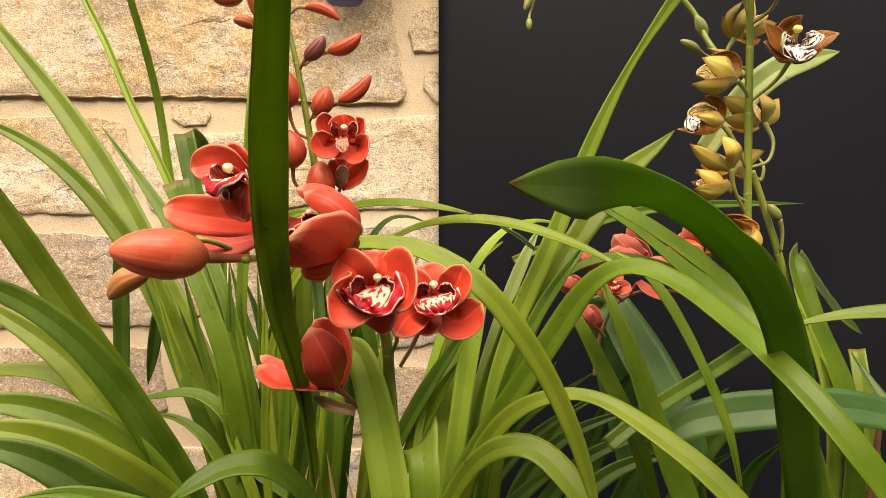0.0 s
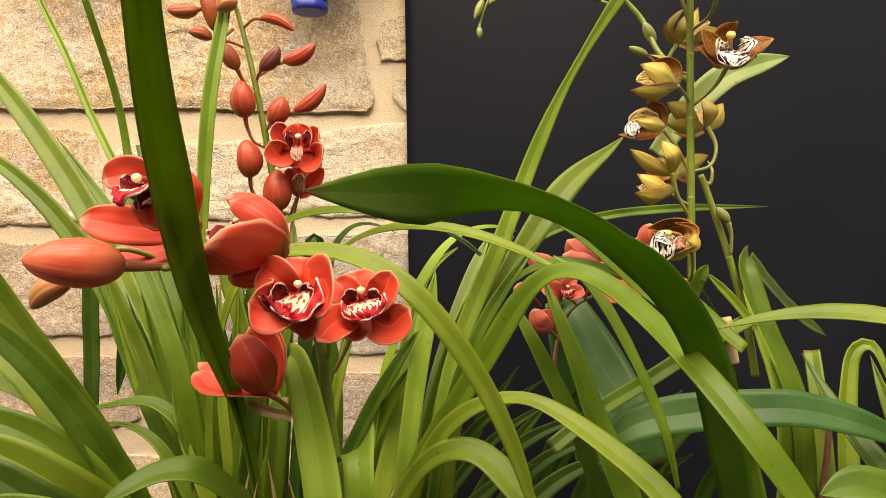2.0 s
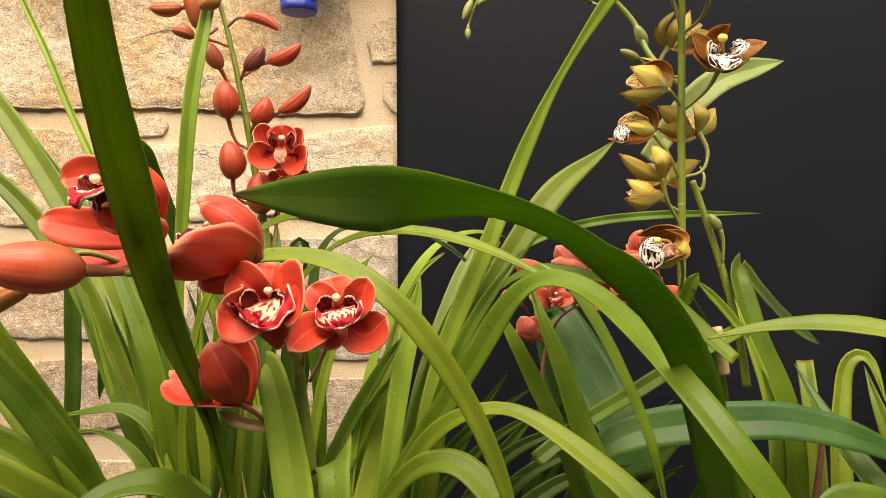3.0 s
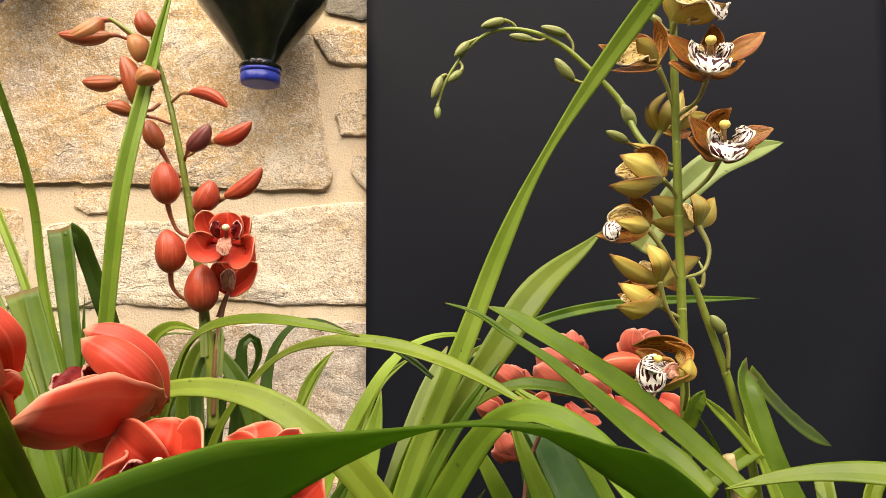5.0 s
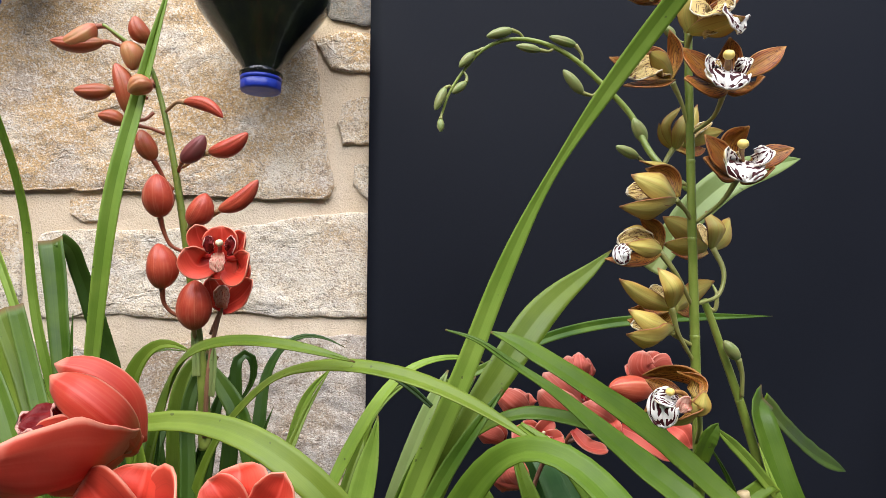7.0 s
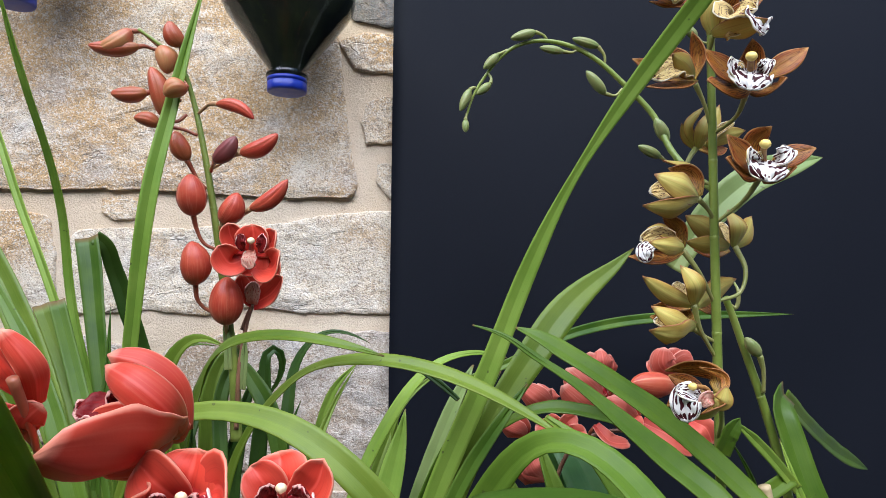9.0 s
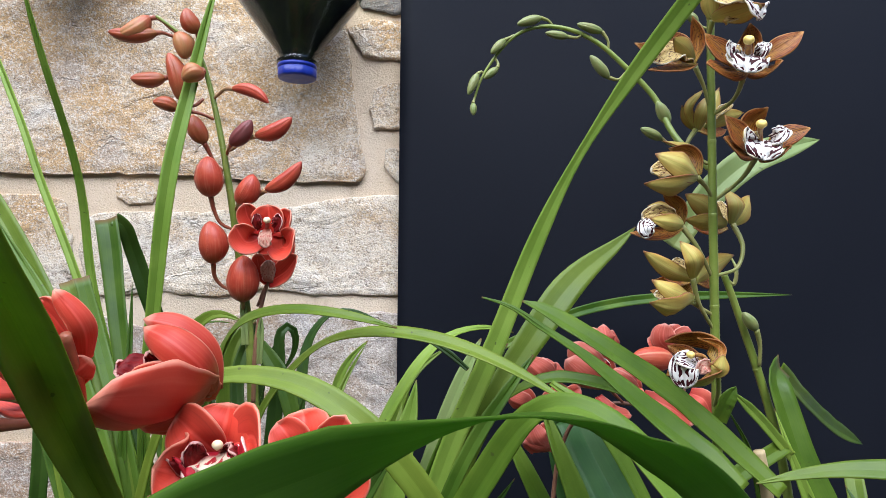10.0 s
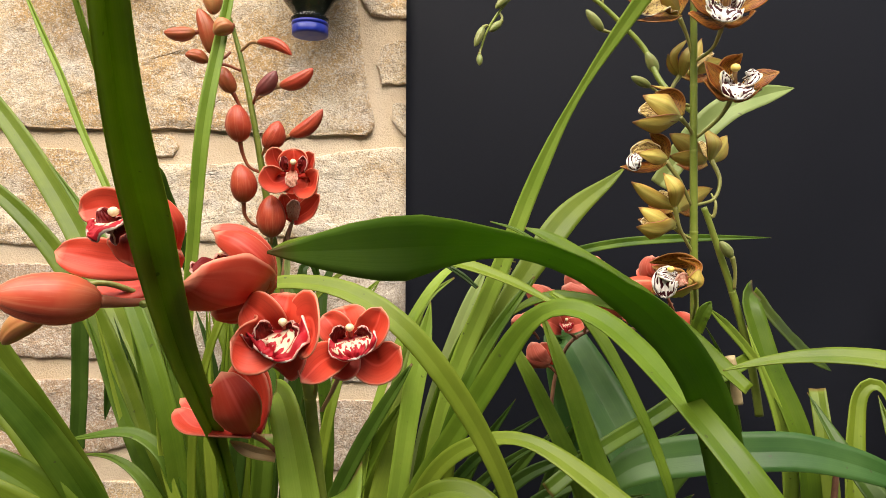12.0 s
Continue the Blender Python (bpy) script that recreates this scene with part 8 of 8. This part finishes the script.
blossom(A, "red", [(-0.0342, 0.4350, 0.6564), (-0.0292, 0.4100, 0.6732), (-0.0422, 0.3820, 0.7025)], [
    ("sepal", [(-0.0422, 0.3780, 0.7056), (-0.0386, 0.3720, 0.7199), (-0.0374, 0.3760, 0.7290)], 36.9, (-0.2, -0.95, -0.1), 0.30),
    ("petal", [(-0.0422, 0.3740, 0.7067), (-0.0502, 0.3660, 0.7173), (-0.0604, 0.3720, 0.7239)], 26.3, (-0.15, -0.95, 0.15), 0.30),
    ("sepal", [(-0.0427, 0.3760, 0.7042), (-0.0531, 0.3640, 0.7010), (-0.0634, 0.3560, 0.7052)], 35.6, (-0.25, -0.9, 0.3), 0.34),
    ("sepal", [(-0.0420, 0.3770, 0.7041), (-0.0435, 0.3720, 0.6950), (-0.0463, 0.3760, 0.6875)], 40.6, (0, -0.9, 0.35), 0.34),
    ("petal", [(-0.0381, 0.3720, 0.7079), (-0.0228, 0.3640, 0.7166), (-0.0191, 0.3540, 0.7082), (-0.0246, 0.3500, 0.6965)], 34.3, (-0.75, -0.6, 0.1), 0.30),
    ("lip", [(-0.0392, 0.3660, 0.7095), (-0.0401, 0.3540, 0.7047), (-0.0440, 0.3520, 0.6976)], 39.0, (-0.25, -0.7, 0.65), 0.10),
    ("lip_lobe", [(-0.0346, 0.3660, 0.7022), (-0.0286, 0.3580, 0.7094), (-0.0305, 0.3560, 0.7158)], 19.7, (-0.8, -0.5, 0.1), 0.30),
    ("lip_lobe", [(-0.0441, 0.3660, 0.7038), (-0.0478, 0.3600, 0.7093), (-0.0465, 0.3580, 0.7158)], 11.2, (0.6, -0.7, 0.1), 0.30)], column=[(-0.0377, 0.3700, 0.7049), (-0.0363, 0.3620, 0.7118), (-0.0358, 0.3560, 0.7152)], anther=0.0023, mat=PEDICEL)
blossom(A, "red", [(-0.0279, 0.4250, 0.6498), (-0.0202, 0.4200, 0.6639), (-0.0082, 0.4150, 0.6910)], [
    ("sepal", [(-0.0080, 0.4140, 0.6940), (-0.0104, 0.4120, 0.7069), (-0.0130, 0.4180, 0.7172)], 32.4, (0, -0.95, -0.1), 0.30),
    ("petal", [(-0.0106, 0.4120, 0.6943), (-0.0176, 0.4080, 0.7056), (-0.0243, 0.4100, 0.7125)], 22.1, (0.2, -0.95, 0.1), 0.30),
    ("petal", [(-0.0034, 0.4120, 0.6943), (0.0092, 0.4020, 0.7078), (0.0123, 0.4000, 0.7187)], 25.1, (-0.35, -0.9, 0.1), 0.50),
    ("sepal", [(-0.0052, 0.4140, 0.6897), (0.0100, 0.4050, 0.6827), (0.0239, 0.4000, 0.6950)], 27.6, (-0.1, -0.9, 0.4), 0.35),
    ("sepal", [(-0.0107, 0.4120, 0.6900), (-0.0200, 0.3900, 0.6888), (-0.0271, 0.3620, 0.6817)], 23.7, (0.25, -0.9, 0.3), 0.34),
    ("sepal", [(-0.0099, 0.4140, 0.6904), (-0.0122, 0.4050, 0.6829), (-0.0160, 0.4000, 0.6760)], 24.3, (0.1, -0.9, 0.3), 0.30),
    ("lip", [(-0.0063, 0.4020, 0.6998), (-0.0023, 0.3880, 0.6957), (-0.0001, 0.3860, 0.6903)], 29.6, (0, -0.72, 0.68), 0.12),
    ("lip_lobe", [(-0.0129, 0.4040, 0.6954), (-0.0140, 0.3980, 0.7024), (-0.0115, 0.3960, 0.7082)], 11.6, (0.6, -0.75, 0), 0.30),
    ("lip_lobe", [(-0.0003, 0.4040, 0.6953), (0.0033, 0.3980, 0.7023), (0.0016, 0.3960, 0.7081)], 14.5, (-0.6, -0.75, 0), 0.30)], column=[(-0.0074, 0.4100, 0.6946), (-0.0063, 0.4000, 0.7029), (-0.0057, 0.3940, 0.7073)], anther=0.0025, mat=PEDICEL_PALE)
blossom(A, "red", [(-0.0588, 0.4150, 0.7239), (-0.0568, 0.4050, 0.7273), (-0.0575, 0.4000, 0.7289)], [
    ("sepal", [(-0.0577, 0.3980, 0.7277), (-0.0668, 0.3500, 0.7267), (-0.0794, 0.3300, 0.7366)], 55.1, (0, 0.92, 0.3), 0.55),
    ("sepal", [(-0.0539, 0.4020, 0.7290), (-0.0535, 0.3740, 0.7486), (-0.0638, 0.3720, 0.7576), (-0.0816, 0.3840, 0.7625)], 20.8, (-0.3, 0.88, -0.35), 0.50),
    ("sepal", [(-0.0572, 0.4120, 0.7277), (-0.0608, 0.4040, 0.7510), (-0.0730, 0.4000, 0.7617), (-0.0901, 0.4020, 0.7651)], 17.2, (-0.3, 0.9, -0.3), 0.40),
    ("petal", [(-0.0554, 0.4060, 0.7254), (-0.0702, 0.3900, 0.7303), (-0.0933, 0.3920, 0.7338)], 32.7, (0, 0.8, 0.55), 0.45),
    ("petal", [(-0.0597, 0.4080, 0.7271), (-0.0755, 0.4080, 0.7336), (-0.0964, 0.4050, 0.7409)], 28.2, (0.1, -0.8, 0.6), 0.30),
    ("petal", [(-0.0588, 0.4020, 0.7268), (-0.0702, 0.3900, 0.7187), (-0.0838, 0.3850, 0.7158)], 31.4, (0, 0.75, 0.6), 0.40),
    ("lip_lobe", [(-0.0722, 0.4020, 0.7337), (-0.0853, 0.3950, 0.7415), (-0.0974, 0.3880, 0.7405)], 28.0, (-0.1, -0.45, 0.9), 0.20),
    ("lip_lobe", [(-0.0644, 0.4000, 0.7318), (-0.0764, 0.3950, 0.7433), (-0.0830, 0.3900, 0.7502)], 13.6, (-0.3, -0.8, 0.2), 0.30)], column=[(-0.0678, 0.4000, 0.7346), (-0.0763, 0.3950, 0.7468), (-0.0800, 0.3900, 0.7508)], anther=0.0017)
blossom(A, "red", [(-0.1012, 0.3700, 0.7264), (-0.0924, 0.3500, 0.7434), (-0.0905, 0.3350, 0.7639)], [
    ("petal", [(-0.0983, 0.3250, 0.7685), (-0.1103, 0.3180, 0.7735), (-0.1210, 0.3150, 0.7712)], 20.5, (-0.1, -0.95, 0.2), 0.35),
    ("sepal", [(-0.0970, 0.3280, 0.7692), (-0.1021, 0.3250, 0.7760), (-0.1076, 0.3250, 0.7824)], 18.6, (-0.3, -0.9, -0.1), 0.30),
    ("sepal", [(-0.0967, 0.3250, 0.7668), (-0.0974, 0.3150, 0.7571), (-0.0985, 0.3180, 0.7462)], 23.8, (-0.5, -0.85, 0.1), 0.35),
    ("sepal", [(-0.0911, 0.3520, 0.7516), (-0.0855, 0.3380, 0.7674), (-0.0956, 0.3350, 0.7817)], 11.7, (-0.6, 0.75, 0.1), 0.50),
    ("petal", [(-0.0952, 0.3580, 0.7502), (-0.1008, 0.3500, 0.7647), (-0.1111, 0.3500, 0.7772)], 23.5, (-0.5, -0.8, 0), 0.30),
    ("lip", [(-0.0986, 0.3150, 0.7663), (-0.1029, 0.3020, 0.7646), (-0.1090, 0.3000, 0.7604)], 22.0, (-0.3, -0.55, 0.75), 0.15),
    ("lip_lobe", [(-0.0982, 0.3180, 0.7659), (-0.1030, 0.3080, 0.7659), (-0.1074, 0.3080, 0.7728)], 8.8, (0.2, -0.9, 0.1), 0.30),
    ("lip_lobe", [(-0.0986, 0.3220, 0.7656), (-0.0999, 0.3120, 0.7616), (-0.1008, 0.3050, 0.7627)], 12.8, (-0.3, -0.9, 0.1), 0.30)], column=[(-0.0975, 0.3220, 0.7667), (-0.0989, 0.3120, 0.7710), (-0.0998, 0.3050, 0.7713)], anther=0.0024)
blossom(A, "red", [(-0.1045, 0.3750, 0.7261), (-0.1006, 0.3650, 0.7337), (-0.0987, 0.3550, 0.7409)], [
    ("sepal", [(-0.0990, 0.3520, 0.7446), (-0.1196, 0.3350, 0.7481), (-0.1407, 0.3290, 0.7526)], 23.5, (0, -0.9, 0.42), 0.25),
    ("petal", [(-0.1014, 0.3600, 0.7370), (-0.1180, 0.3600, 0.7333), (-0.1364, 0.3620, 0.7370)], 21.9, (0, -0.8, 0.6), 0.25),
    ("sepal", [(-0.0996, 0.3580, 0.7402), (-0.0905, 0.3450, 0.7480), (-0.0851, 0.3450, 0.7525)], 15.0, (-0.3, 0.8, 0.2), 0.30)])
bud(A, BUD_OPENING, (-0.1199, 0.3330, 0.7279), (-0.1572, 0.3070, 0.7328), 0.0253, [(-0.1048, 0.3520, 0.7261), (-0.1122, 0.3420, 0.7264)], pr=0.0021)
bud(A, BUD_PALE, (-0.1561, 0.3450, 0.7190), (-0.1774, 0.3450, 0.7046), 0.0133, [(-0.1078, 0.3620, 0.7269), (-0.1313, 0.3500, 0.7359)], bend=0.12, mat=PEDICEL)
leaf(A, "dry", 0.008, [(-0.0583, 0.4300, 0.6185), (-0.0737, 0.4250, 0.6239), (-0.0850, 0.4200, 0.6318)], (0, -1, 0.3), base=0.9, name="bract")
leaf(A, "dry", 0.0070, [(-0.0832, 0.4475, 0.2600), (-0.1063, 0.4550, 0.5281), (-0.1000, 0.4550, 0.5508), (-0.0945, 0.4550, 0.5753)], (0, -1, 0.1), base=1.0, name='sheath')
leaf(A, "dry", 0.0060, [(-0.0674, 0.4500, 0.2600), (-0.0749, 0.4600, 0.5257), (-0.0788, 0.4600, 0.5486), (-0.0834, 0.4600, 0.5796)], (0, -1, 0.1), base=1.0, name='sheath')
leaf(A, "dry", 0.0060, [(-0.0600, 0.4550, 0.2600), (-0.0599, 0.4700, 0.5208), (-0.0672, 0.4700, 0.5442), (-0.0712, 0.4700, 0.5611)], (0, -1, 0.1), base=1.0, name='sheath')
leaf(A, "dry", 0.0050, [(-0.0736, 0.4400, 0.2600), (-0.0872, 0.4400, 0.5355), (-0.0886, 0.4400, 0.5573), (-0.0845, 0.4400, 0.5712)], (0, -1, 0.1), base=1.0, name='sheath')
# Filler leaves added in dark colour to deepen the shade between the plants.
leaf(E, "deep_shaded", 0.0180, [(0.1400, 0.7650, 0.2600), (0.0456, 0.7800, 0.3697), (0.0795, 0.7800, 0.4855), (0.1334, 0.7600, 0.5766)], (0, -0.9, 0.5), base=0.9)
leaf(E, "deep_shaded", 0.0200, [(0.1411, 0.7750, 0.2600), (0.0821, 0.8000, 0.3599), (0.1238, 0.8000, 0.4573), (0.1748, 0.7800, 0.5306)], (0, -0.9, 0.5), base=0.9)
leaf(E, "deep_shaded", 0.0220, [(0.1760, 0.7550, 0.2600), (0.1520, 0.7600, 0.3794), (0.1846, 0.7600, 0.4651), (0.2244, 0.7400, 0.5287)], (0, -0.9, 0.5), base=0.9)
leaf(E, "deep_shaded", 0.0220, [(0.2035, 0.7450, 0.2600), (0.2070, 0.7400, 0.3892), (0.2255, 0.7400, 0.4593), (0.2503, 0.7200, 0.5091)], (0, -0.9, 0.5), base=0.9)
leaf(E, "deep_shaded", 0.0180, [(0.1400, 0.7450, 0.2600), (-0.0157, 0.7400, 0.3892), (0.0104, 0.7400, 0.4726), (0.0543, 0.7200, 0.5347)], (0, -0.9, 0.5), base=0.9)
leaf(E, "deep_shaded", 0.0180, [(0.2453, 0.7350, 0.2600), (0.2906, 0.7200, 0.3989), (0.2828, 0.7200, 0.4672), (0.2649, 0.7000, 0.5158)], (0, -0.9, 0.5), base=0.9)
leaf(E, "deep_shaded", 0.0220, [(0.2227, 0.7250, 0.2600), (0.2453, 0.7000, 0.4087), (0.2752, 0.7000, 0.4624), (0.3086, 0.6800, 0.4981)], (0, -0.9, 0.5), base=0.9)
leaf(E, "deep_shaded", 0.0200, [(0.2600, 0.7450, 0.2600), (0.3314, 0.7400, 0.3892), (0.3560, 0.7400, 0.4527), (0.3834, 0.7200, 0.4962)], (0, -0.9, 0.5), base=0.9)
leaf(E, "deep_shaded", 0.0200, [(0.2600, 0.7250, 0.2600), (0.3817, 0.7000, 0.4087), (0.3863, 0.7000, 0.4624), (0.3924, 0.6800, 0.4981)], (0, -0.9, 0.5), base=0.9)
